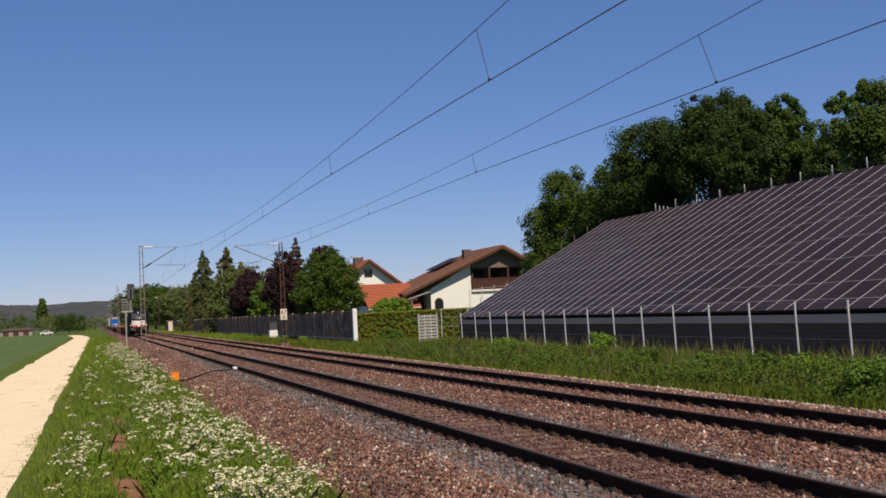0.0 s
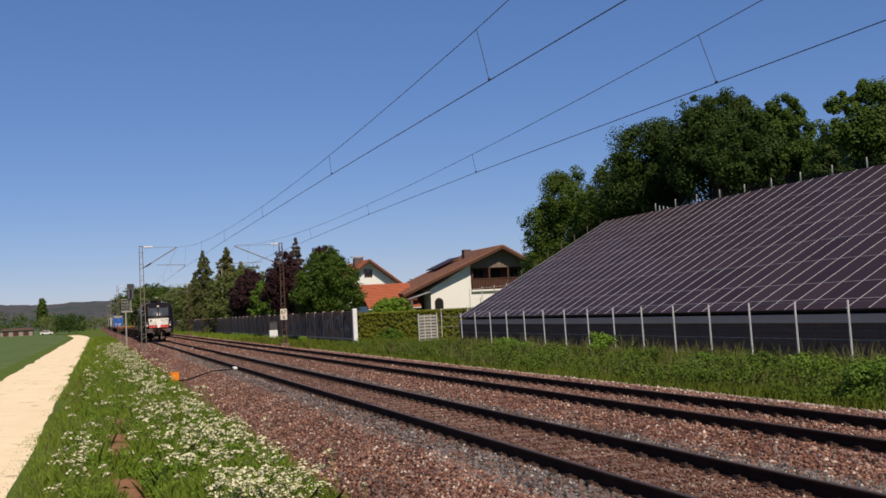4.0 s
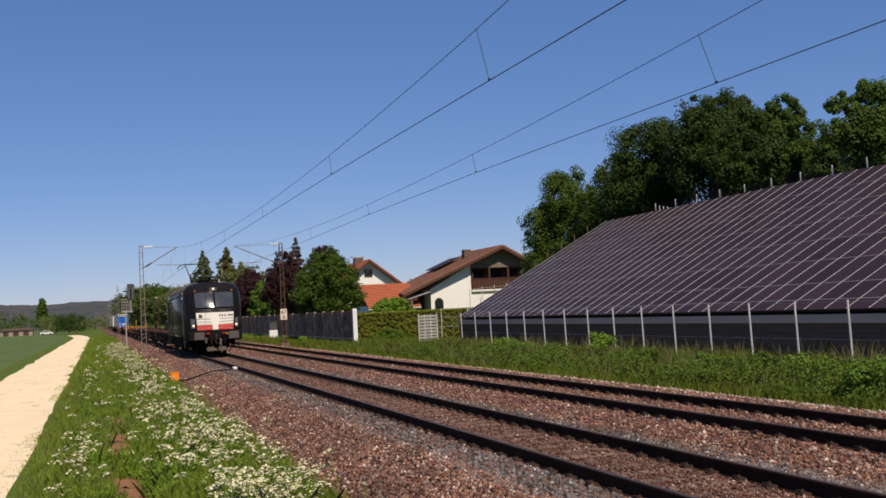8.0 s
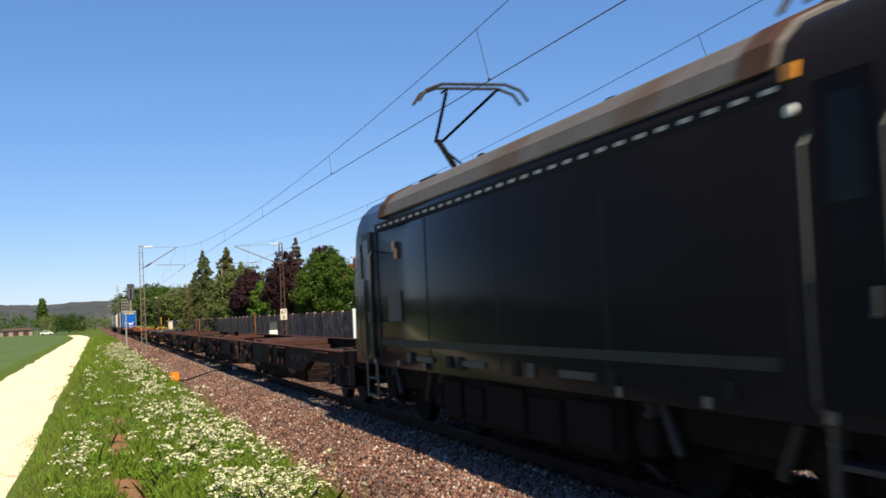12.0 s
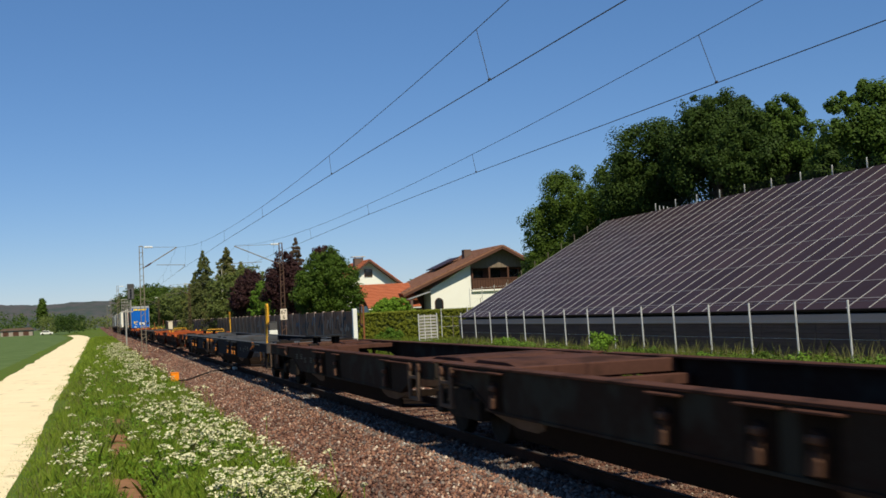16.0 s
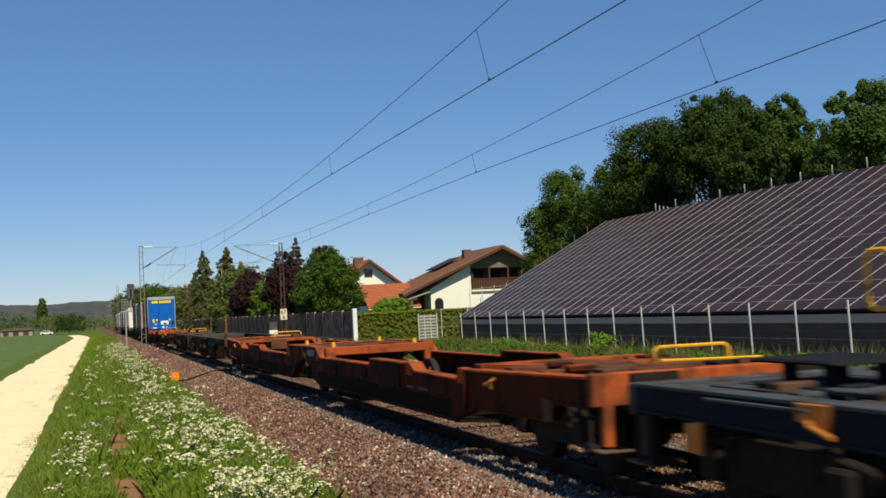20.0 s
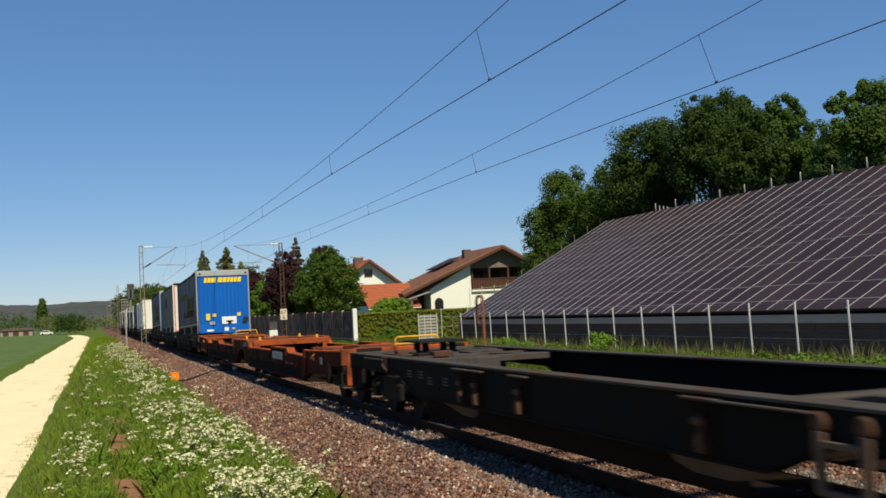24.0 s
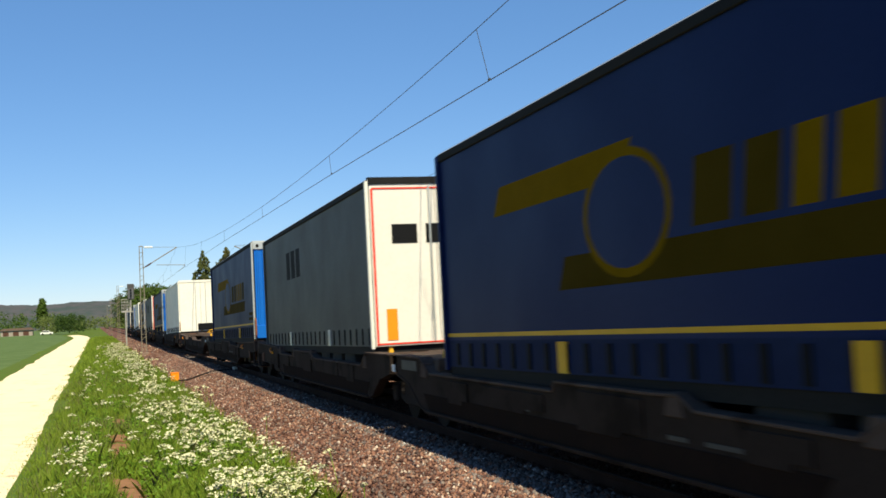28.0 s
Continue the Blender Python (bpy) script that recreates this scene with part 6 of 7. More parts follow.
part("fence_wire", Shape().path([(16.5, 76.6, 1.2), (17.5, 76.6, 1.25), (28.9, 76.6, 7.82)], 0.003, 4), M_RUSTY_WIRE, back_fence)
M_GATE = material("grey_gate_slats", (0.40, 0.37, 0.34), (0.30, 0.28, 0.26), 0.7, scale=3)
gate = thing("slatted_gate", "pale grey slatted metal gate panel beside the hedge", "gate", at=pose(14.65, 75.0, 0))
for x in (0.0, 1.28):
    part("gate_post", Shape().rod((x, 0, -0.7), (x, 0, 1.6), 0.04, 8), M_STEEL, gate)
for i in range(9):
    part("slat", Shape().box(0.05, 1.23, -0.012, 0.012, -0.28 + 0.205 * i, -0.28 + 0.205 * i + 0.13), M_GATE, gate)
for x in (0.42, 0.85):
    part("gate_bar", Shape().box(x - 0.02, x + 0.02, -0.03, 0.03, -0.3, 1.55), M_STEEL, gate)
hedge_fence = thing("wire_fence", "thin steel posts and wire before the hedge", "fence")
for i in range(6):
    part("post", Shape().rod((17.6 + 2.0 * i, 79.5, -0.8), (17.6 + 2.0 * i, 79.5, 1.9), 0.03, 6), M_STEEL, hedge_fence)
for z in (0.6, 1.3, 1.85):
    part("fence_wire", Shape().rod((17.6, 79.5, z), (27.6, 79.5, z), 0.008, 4), M_STEEL, hedge_fence)
yard_fence = thing("garden_fence", "pale garden fence with posts in front of the white house", "fence")
for i in range(9):
    part("post", Shape().rod((26.5 + 1.2 * i, 100, -0.6), (26.5 + 1.2 * i, 100, 3.6 + 0.12 * i), 0.03, 6), M_STEEL, yard_fence)
for z in (2.6, 3.5):
    part("fence_wire", Shape().rod((26.5, 100, z), (36.0, 100, z + 0.6), 0.012, 4), M_STEEL, yard_fence)

# ---- solar field on its bank ----
M_CELL = material("dark_solar_glass", (0.036, 0.021, 0.025), (0.044, 0.027, 0.031), 0.45, scale=1.5, fine=20, bump=0.0, random_by="object", random_amount=0.2, amount=0.4)
M_CELL.node_tree.nodes["Principled BSDF"].inputs["Specular IOR Level"].default_value = 0.06
M_FRAME = material("aluminium_frame", (0.62, 0.60, 0.58), (0.5, 0.48, 0.46), 0.4, metal=0.4, scale=4, bump=0)
M_BANK = material("bank_soil", (0.06, 0.06, 0.04), (0.04, 0.04, 0.03), 0.9)
M_CONC_BAND = material("grey_concrete_beam", (0.62, 0.41, 0.335), (0.54, 0.355, 0.29), 0.85, shine=0.03, scale=0.7, fine=20, bump=0.1)
M_DARK_WALL = material("dark_timber_wall", (0.185, 0.112, 0.092), (0.12, 0.072, 0.060), 0.85, shine=0.03, scale=2, fine=30, stretch=(1, 0.3, 3))
S0, S1, SY = (17.5, 1.22), (28.9, 7.52), 75.0
slope_len = math.hypot(S1[0] - S0[0], S1[1] - S0[1])
tilt = math.degrees(math.atan2(S1[1] - S0[1], S1[0] - S0[0]))
bank = part("solar_bank", Shape().prism(((17.75, -0.8), (17.75, 1.0), (28.9, 7.2), (33.0, 7.35), (60.0, 7.35), (60.0, -0.8)), "y", -30, SY - 0.1), M_BANK)
tagged(bank, "earth bank under the solar field", "bank", kind="structure")
wall = thing("retaining_wall", "dark plank retaining wall with a grey concrete beam on top", "retaining wall", at=pose(17.6, 0, 0))
wall["kind"] = "structure"
part("coping", Shape().box(-0.12, 0.14, -30, SY, 0.77, 1.07), M_CONC_BAND, wall, "grey concrete beam", bevel=0.01)
yy = 20.0
for i in range(9):
    for j in range(18):
        part("plank", Shape().box(-0.05 - 0.012 * (i % 2), 0.08, 14 + j * 3.4, 14 + j * 3.4 + 3.38, -0.8 + 0.175 * i, -0.8 + 0.175 * i + 0.168), M_DARK_WALL, wall)
field = thing("solar_array", "large field of dark purple-black solar panels on a slope", "solar array", at=Matrix.Translation((S0[0], 0, S0[1])) @ pose(0, 0, 0, 0, -tilt, 0))
COL = 1.178
ROWS = [0.0, 0.66, 1.86] + [1.86 + 1.862 * i for i in range(1, 7)]
me_cells = {}
for a, b in zip(ROWS, ROWS[1:]):
    key = round(b - a, 2)
    if key not in me_cells:
        me_cells[key] = Shape().box(0.02, b - a - 0.02, 0.016, COL - 0.016, 0.0, 0.03).mesh("solar_panel", M_CELL)
me_seam = Shape().box(0.0, slope_len, -0.013, 0.013, 0.0, 0.045).mesh("seam_rail", M_FRAME)
ncol = 0
yc = SY - COL
joined = Shape()
while yc > 8:
    for a, b in zip(ROWS, ROWS[1:]):
        # panels that the viewer passes nearest are single pieces
        if ncol < 36:
            piece("solar_panel", me_cells[round(b - a, 2)], field, pose(a, yc, 0))
        else:
            joined.box(a + 0.02, b - 0.02, yc + 0.016, yc + COL - 0.016, 0.0, 0.03)
    piece("seam_rail", me_seam, field, pose(0, yc + COL, 0))
    yc -= COL
    ncol += 1
tagged(part("solar_panel_rest", joined, M_CELL, field), kind="stuff")
M_THIN = material("dull_frame", (0.22, 0.20, 0.21), (0.17, 0.155, 0.16), 0.5, scale=4, bump=0)
for a in ROWS[1:-1]:
    part("row_joint", Shape().box(a - 0.019, a + 0.019, yc + COL, SY, 0.0, 0.038), M_THIN, field)
# Dark strip painted in for the shadow gap below the panels.
part("lower_edge", Shape().box(-0.05, 0.0, yc + COL, SY, -0.04, 0.05), M_CELL, field)
top_fence = thing("wire_fence", "steel post and mesh fence along the top of the solar field", "fence", at=pose(29.3, 0, 0))
ty = 68.3
while ty > 8:
    part("post", Shape().rod((0, ty, 7.0), (0, ty, 8.1), 0.036, 6), M_CONCRETE, top_fence)
    ty -= 2.72
for i in range(4):
    part("post", Shape().rod((0.6 + 0.5 * i, 68.9 + 0.4 * i, 7.0), (0.6 + 0.5 * i, 68.9 + 0.4 * i, 8.0), 0.035, 6), M_STEEL, top_fence)
M_MESH = material("fine_mesh", (0.05, 0.055, 0.05), None, 0.8)
for i in range(9):
    part("fence_wire", Shape().rod((0, 8, 7.25 + 0.1 * i), (0, 68.3, 7.25 + 0.1 * i), 0.008, 4), M_MESH, top_fence)

# ---- houses ----
M_RENDER = material("white_render", (0.82, 0.80, 0.75), (0.74, 0.71, 0.65), 0.85, scale=0.6, fine=20, bump=0.1, amount=0.35)
M_TILE_BROWN = material("brown_roof_tile", (0.30, 0.145, 0.088), (0.21, 0.10, 0.062), 0.8, scale=2, fine=20, bump=0.3)
M_TILE_RED = material("orange_roof_tile", (0.44, 0.135, 0.062), (0.32, 0.095, 0.048), 0.8, scale=2, fine=20, bump=0.3)
M_WOOD = material("dark_stained_wood", (0.10, 0.045, 0.028), (0.06, 0.028, 0.02), 0.7, scale=2, fine=20, stretch=(1, 1, 4))
M_PANE = glass("window_pane", (0.02, 0.022, 0.025), 0.05)
M_BRICK = material("chimney_brick", (0.16, 0.10, 0.08), (0.1, 0.07, 0.055), 0.9, scale=4)


def roof_slope(name, parent, a, b, mat, thick=0.16, rows=14):
    """Tile courses between the upper edge a and the lower edge b, each a pair of points."""
    (a0, a1), (b0, b1) = a, b
    a0, a1, b0, b1 = map(Vector, (a0, a1, b0, b1))
    n = (b0 - a0).cross(a1 - a0).normalized()
    if n.z < 0:
        n = -n
    slab = part(name, Shape().add([a0, a1, b1, b0, a0 + n * thick, a1 + n * thick, b1 + n * thick, b0 + n * thick],
                                  [(0, 1, 2, 3), (4, 7, 6, 5), (0, 4, 5, 1), (1, 5, 6, 2), (2, 6, 7, 3), (3, 7, 4, 0)]), mat, parent)
    for i in range(rows):
        s = Shape()
        u, w = i / rows, (i + 1) / rows
        p0, p1, q0, q1 = a0.lerp(b0, u), a1.lerp(b1, u), a0.lerp(b0, w), a1.lerp(b1, w)
        s.add([p0 + n * (thick - 0.02), p1 + n * (thick - 0.02), q1 + n * (thick - 0.02), q0 + n * (thick - 0.02), p0 + n * (thick + 0.01), p1 + n * (thick + 0.01), q1 + n * (thick + 0.06), q0 + n * (thick + 0.06)],
              [(0, 1, 2, 3), (4, 7, 6, 5), (0, 4, 5, 1), (1, 5, 6, 2), (2, 6, 7, 3), (3, 7, 4, 0)])
        part("tile_course", s, mat, slab)
    return slab


def window(parent, x0, x1, z0, z1, y, mat_frame=M_WOOD):
    w = part("window", Shape().box(x0, x1, y - 0.05, y + 0.05, z0, z0 + 0.09).box(x0, x1, y - 0.05, y + 0.05, z1 - 0.09, z1).box(x0, x0 + 0.09, y - 0.05, y + 0.05, z0 + 0.09, z1 - 0.09).box(x1 - 0.09, x1, y - 0.05, y + 0.05, z0 + 0.09, z1 - 0.09), mat_frame, parent)
    part("pane", Shape().box(x0 + 0.09, x1 - 0.09, y - 0.01, y + 0.01, z0 + 0.09, z1 - 0.09), M_PANE, w)
    return w


house = thing("white_house", "white rendered house with a brown tiled gable roof and wooden balcony", "house")
G = 115.0   # its gable faces the viewer
part("wall", Shape().prism(((27.15, -0.6), (27.15, 3.95), (31.6, 6.35), (31.6, -0.6)), "y", G, G + 9), M_RENDER, house, "bright white rendered wall")
part("wall", Shape().prism(((31.6, -0.6), (31.6, 3.55), (40.5, 3.55), (40.5, -0.6)), "y", G, G + 9), M_RENDER, house)
# The balcony recess has its shade put into this wall's dark wood colour.
part("recess_wall", Shape().prism(((31.6, 3.55), (31.6, 6.35), (34.95, 8.1), (40.5, 5.0), (40.5, 3.55)), "y", G + 1.3, G + 9), M_WOOD, house, "shaded back wall of the balcony")
M_BOARD = material("grey_brown_board", (0.22, 0.17, 0.13), (0.16, 0.12, 0.09), 0.8, scale=2, stretch=(6, 1, 1))
for i in range(22):
    x0 = 31.65 + 0.29 * i
    tops = [float(np.interp(x, (31.65, 34.95, 38.1), (6.35, 8.05, 6.35))) for x in (x0, x0 + 0.28)]
    part("gable_board", Shape().prism(((x0, 5.95), (x0, tops[0]), (x0 + 0.28, tops[1]), (x0 + 0.28, 5.95)), "y", G + 0.05 + 0.02 * (i % 2), G + 0.2), M_BOARD, house)
bal = part("balcony", Shape().box(31.6, 40.4, G - 0.25, G + 1.3, 3.5, 3.68), M_RENDER, house)
for i in range(30):
    part("balcony_board", Shape().box(31.7 + 0.29 * i, 31.7 + 0.29 * i + 0.25, G - 0.22, G - 0.16, 3.72, 4.75), M_WOOD, bal)
part("balcony_rail", Shape().box(31.6, 40.4, G - 0.26, G - 0.12, 4.75, 4.86), M_WOOD, bal)
for x in (31.75, 33.65, 35.75, 37.6):
    part("balcony_post", Shape().box(x - 0.09, x + 0.09, G - 0.1, G + 0.08, 3.68, 6.0), M_WOOD, house, "balcony post")
for x0 in (31.95, 33.95, 36.0):
    window(house, x0, x0 + 1.5, 3.9, 5.85, G + 1.27)
arch = Shape()
outl = [(28.0 + 0.42 * math.cos(math.pi * i / 10), 2.55 + 0.42 * math.sin(math.pi * i / 10)) for i in range(11)]
arch.prism(tuple(outl + [(27.58, 1.5), (28.42, 1.5)]), "y", G - 0.04, G + 0.02)
aw = part("arched_window", arch, M_PANE, house, "dark round-headed window")
part("arch_frame", Shape().path([(x, G - 0.05, z) for x, z in outl] + [(27.58, G - 0.05, 1.5), (28.42, G - 0.05, 1.5), (28.42, G - 0.05, 2.55)], 0.05, 5), M_WOOD, aw)
roof_slope("roof", house, ((34.95, G - 1.0, 8.12), (34.95, G + 9.5, 8.12)), ((23.95, G - 1.0, 3.45), (23.95, G + 9.5, 3.45)), M_TILE_BROWN, rows=26)
roof_slope("roof", house, ((34.95, G - 1.0, 8.12), (34.95, G + 9.5, 8.12)), ((41.6, G - 1.0, 4.4), (41.6, G + 9.5, 4.4)), M_TILE_BROWN, rows=18)
part("verge_board", Shape().prism(((34.95, 7.85), (34.95, 8.15), (23.95, 3.48), (23.95, 3.2)), "y", G - 1.06, G - 1.0).prism(((34.95, 7.85), (34.95, 8.15), (41.6, 4.43), (41.6, 4.15)), "y", G - 1.06, G - 1.0), M_WOOD, house, "dark brown verge board")
part("chimney", Shape().box(32.3, 33.1, G + 4, G + 4.9, 6.9, 8.15), M_BRICK, house, "dark brick chimney")
part("roof_collector", Shape().prism(((29.2, 6.15), (32.0, 7.34), (32.0, 7.44), (29.2, 6.25)), "y", G + 5, G + 8.5), M_CELL, house, "dark solar collector on the roof")
# Porch shade is likewise painted in with the dark wood colour.
part("porch_wall", Shape().box(24.6, 27.1, G + 2.5, G + 9, -0.6, 3.5), M_WOOD, house, "dark shaded porch wall")
part("porch_post", Shape().box(24.45, 24.7, G - 1.9, G - 1.65, -0.6, 3.0), M_BRICK, house)
part("awning", Shape().prism(((24.3, 2.95), (24.33, 3.02), (26.6, 3.70), (26.6, 3.62)), "y", G - 2.0, G - 0.8), M_ALU, house, "pale grey awning")

house_b = thing("white_gable_house", "white house behind with an orange-brown gable roof and chimney", "house")
H = 150.0
part("wall", Shape().prism(((24.9, -0.6), (24.9, 5.6), (28.75, 8.6), (32.6, 5.6), (32.6, -0.6)), "y", H, H + 10), M_RENDER, house_b, "white rendered gable wall")
roof_slope("roof", house_b, ((28.75, H - 0.9, 8.75), (28.75, H + 11, 8.75)), ((33.4, H - 0.9, 5.2), (33.4, H + 11, 5.2)), M_TILE_RED, rows=14)
roof_slope("roof", house_b, ((28.75, H - 0.9, 8.75), (28.75, H + 11, 8.75)), ((24.1, H - 0.9, 5.2), (24.1, H + 11, 5.2)), M_TILE_RED, rows=14)
part("verge_board", Shape().prism(((28.75, 8.5), (28.75, 8.82), (33.4, 5.26), (33.4, 4.95)), "y", H - 0.96, H - 0.9).prism(((28.75, 8.5), (28.75, 8.82), (24.1, 5.26), (24.1, 4.95)), "y", H - 0.96, H - 0.9), M_WOOD, house_b)
window(house_b, 28.2, 29.3, 6.6, 7.6, H - 0.06)
ch = part("chimney", Shape().box(27.4, 28.6, H + 2, H + 3, 7.3, 9.2), M_BRICK, house_b, "brick chimney")
part("chimney_cap", Shape().box(27.1, 28.9, H + 1.8, H + 3.2, 9.35, 9.45).box(27.45, 27.6, H + 2, H + 2.2, 9.2, 9.35).box(28.4, 28.55, H + 2, H + 2.2, 9.2, 9.35), M_STEEL, ch)

annex = thing("red_roofed_annex", "low annex with a bright orange tiled roof and white wall", "house")
part("wall", Shape().box(20.4, 24.4, 114.2, 121.5, -0.6, 2.5), M_RENDER, annex)
roof_slope("roof", annex, ((20.1, 118.0, 4.62), (25.6, 118.0, 4.62)), ((20.1, 113.4, 2.1), (25.6, 113.4, 2.1)), M_TILE_RED, rows=16)
roof_slope("roof", annex, ((20.1, 118.0, 4.62), (25.6, 118.0, 4.62)), ((20.1, 122.4, 2.1), (25.6, 122.4, 2.1)), M_TILE_RED, rows=8)
part("gutter", Shape().rod((20.1, 113.3, 2.12), (25.6, 113.3, 2.12), 0.07, 8), M_STEEL, annex)
barn = thing("farm_shed", "low pale farm shed far out in the fields", "shed", at=pose(-33.5, 440, 0))
part("wall", Shape().box(-5.4, 5.4, 0, 6, -0.7, 1.3), material("dull_shed_wall", (0.34, 0.29, 0.25), (0.24, 0.20, 0.17), 0.85), barn)
part("roof", Shape().prism(((-5.9, 1.4), (-4.5, 2.2), (4.5, 2.3), (5.9, 1.4)), "y", -0.5, 6.5), M_BRICK, barn, "dull brown roof")
for x in (-4.6, -1.2, 2.2):
    part("door_opening", Shape().box(x, x + 1.9, -0.06, 0.02, -0.5, 1.0), M_WOOD, barn)
car = thing("parked_car", "small white car far off beside the field track", "car", at=pose(-22.5, 418, -0.6))
part("body", Shape().prism(((-2.1, 0.3), (2.1, 0.3), (2.1, 0.85), (1.2, 0.95), (0.7, 1.45), (-1.0, 1.45), (-1.7, 0.95), (-2.1, 0.85)), "y", -0.85, 0.85), M_WHITE, car, bevel=0.06)
part("side_glass", Shape().prism(((-1.4, 0.95), (-0.9, 1.36), (0.6, 1.36), (1.0, 0.95)), "y", -0.87, -0.855), M_PANE, car)
for x in (-1.3, 1.3):
    for yw in (-0.8, 0.8):
        part("wheel", Shape().lathe((x, yw, 0.32), [(-0.1, 0.32), (0.1, 0.32)], "y", 16), M_TYRE, car)

# ---- trees, hedge, bushes ----
L_GREEN = leaf_material("leaf_green", (0.037, 0.066, 0.010), (0.086, 0.128, 0.017))
L_DEEP = leaf_material("leaf_deep_green", (0.021, 0.040, 0.009), (0.056, 0.088, 0.014))
L_WOOD = leaf_material("wood_edge_leaf", (0.031, 0.060, 0.010), (0.084, 0.130, 0.019))
L_MID = leaf_material("leaf_mid_green", (0.055, 0.11, 0.013), (0.14, 0.225, 0.028))
L_BRIGHT = leaf_material("leaf_bright_green", (0.085, 0.17, 0.018), (0.19, 0.29, 0.03))
L_ROUND = leaf_material("garden_leaf_green", (0.036, 0.068, 0.009), (0.080, 0.125, 0.016))
L_PURPLE = leaf_material("leaf_purple", (0.022, 0.010, 0.011), (0.052, 0.022, 0.022), 0.15)
L_CONIFER = leaf_material("needle_green", (0.052, 0.064, 0.020), (0.125, 0.135, 0.042), 0.2)
L_CONIFER_PALE = leaf_material("needle_olive", (0.085, 0.096, 0.024), (0.180, 0.185, 0.050), 0.25)
L_CONIFER_BROAD = leaf_material("needle_dark_olive", (0.060, 0.062, 0.020), (0.140, 0.132, 0.042), 0.2)
L_CONIFER_BROWN = leaf_material("needle_brown", (0.055, 0.035, 0.022), (0.10, 0.065, 0.035), 0.1)
L_HEDGE = leaf_material("hedge_leaf", (0.120, 0.140, 0.016), (0.245, 0.255, 0.034), 0.3)
L_OLIVE = leaf_material("far_bush_leaf", (0.070, 0.095, 0.025), (0.13, 0.15, 0.04), 0.15)
M_BARK = material("grey_bark", (0.13, 0.10, 0.075), (0.07, 0.055, 0.042), 0.9, scale=4, fine=25, stretch=(1, 1, 0.3), bump=0.5)


def leaf_cloud(rng, centres, radii, per, size, flat=0.0):
    """Small leaf faces scattered on the clumps; returns (count, 4, 3)."""
    c = len(centres)
    n = c * per
    d = rng.normal(size=(n, 3))
    d /= np.linalg.norm(d, axis=1, keepdims=True)
    rad = rng.random(n) ** 0.33
    p = np.repeat(centres, per, 0) + d * (np.repeat(radii, per)[:, None] * rad[:, None]) * np.array([1, 1, 0.8])
    nrm = d * 1.0 + rng.normal(size=(n, 3)) * 0.4 + np.array([0, -0.15, 0.4])
    nrm /= np.linalg.norm(nrm, axis=1, keepdims=True)
    u = np.cross(nrm, rng.normal(size=(n, 3)))
    u /= np.linalg.norm(u, axis=1, keepdims=True)
    w = np.cross(nrm, u)
    s = size * rng.uniform(0.55, 1.25, (n, 1))
    return np.stack([p - u * s, p - w * s * 0.55, p + u * s, p + w * s * 0.55], 1)


def broadleaf(name, label, x, y, z0, height, spread, bottom, leaf, seed, clumps=90, per=85, size=0.17, lumpy=0.35, group="", depth=None):
    """A tapered trunk with limbs and a crown of leaf clumps with an uneven outline."""
    rng = np.random.default_rng(seed)
    t = thing(name, label, "tree", group, pose(x, y, z0))
    depth = depth or spread
    cz, hz = (height + bottom) / 2, (height - bottom) / 2
    d = rng.normal(size=(clumps, 3))
    d /= np.linalg.norm(d, axis=1, keepdims=True)
    rad = 0.3 + 0.62 * rng.random(clumps) ** 0.5
    if lumpy >= 0.4:
        # clumps gather round a few boughs, with gaps between them
        boughs = rng.normal(size=(max(9, clumps // 6), 3))
        boughs /= np.linalg.norm(boughs, axis=1, keepdims=True)
        pick = boughs[rng.integers(0, len(boughs), clumps)]
        d = pick * rng.uniform(0.45, 0.95, (clumps, 1)) + rng.normal(0, 0.17, (clumps, 3))
        rad = np.linalg.norm(d, axis=1)
        d /= rad[:, None]
        rad = np.minimum(rad, 0.95)
    swell = np.array([1 + lumpy * noise.noise((2.1 * a + seed, 2.1 * b, 2.1 * c)) for a, b, c in d])
    cen = d * (rad * swell)[:, None] * np.array([spread, depth, hz]) * 0.88
    taper = 1 - 0.25 * np.clip(cen[:, 2] / hz, -1, 1)
    cen[:, 0] *= taper
    cen[:, 1] *= taper
    cen[:, 2] += cz
    r = rng.uniform(0.11, 0.20, clumps) * (spread + hz) * (60 / max(clumps, 60)) ** 0.33
    # loose tufts at the ends of the twigs break up the outline
    m = int(clumps * 1.3)
    d2 = rng.normal(size=(m, 3))
    d2 /= np.linalg.norm(d2, axis=1, keepdims=True)
    d2[:, 2] = np.where(d2[:, 2] < -0.3, -d2[:, 2], d2[:, 2])
    tuft = np.minimum(np.array([1 + lumpy * noise.noise((2.1 * a + seed, 2.1 * b, 2.1 * c)) for a, b, c in d2]), 1.06) * rng.uniform(0.84, 1.02, m)
    ends = d2 * tuft[:, None] * np.array([spread, depth, hz])
    ends[:, :2] *= (1 - 0.25 * np.clip(ends[:, 2:] / hz, -1, 1))
    ends[:, 2] += cz
    leaves = np.concatenate([leaf_cloud(rng, cen, r, per, size), leaf_cloud(rng, ends, rng.uniform(0.035, 0.085, m) * (spread + hz), max(per // 4, 14), size)])
    quads("crown", leaves, leaf, t)
    trunk = Shape()
    lean = rng.normal(0, 0.15, 2)
    base_r = 0.035 * height
    trunk.rod((0, 0, -0.3), (lean[0], lean[1], bottom + 0.4 * hz), base_r, 10, base_r * 0.6)
    trunk.rod((lean[0], lean[1], bottom + 0.4 * hz), (lean[0] * 2, lean[1] * 2, cz + 0.6 * hz), base_r * 0.6, 8, base_r * 0.15)
    part("trunk", trunk, M_BARK, t, smooth=True)
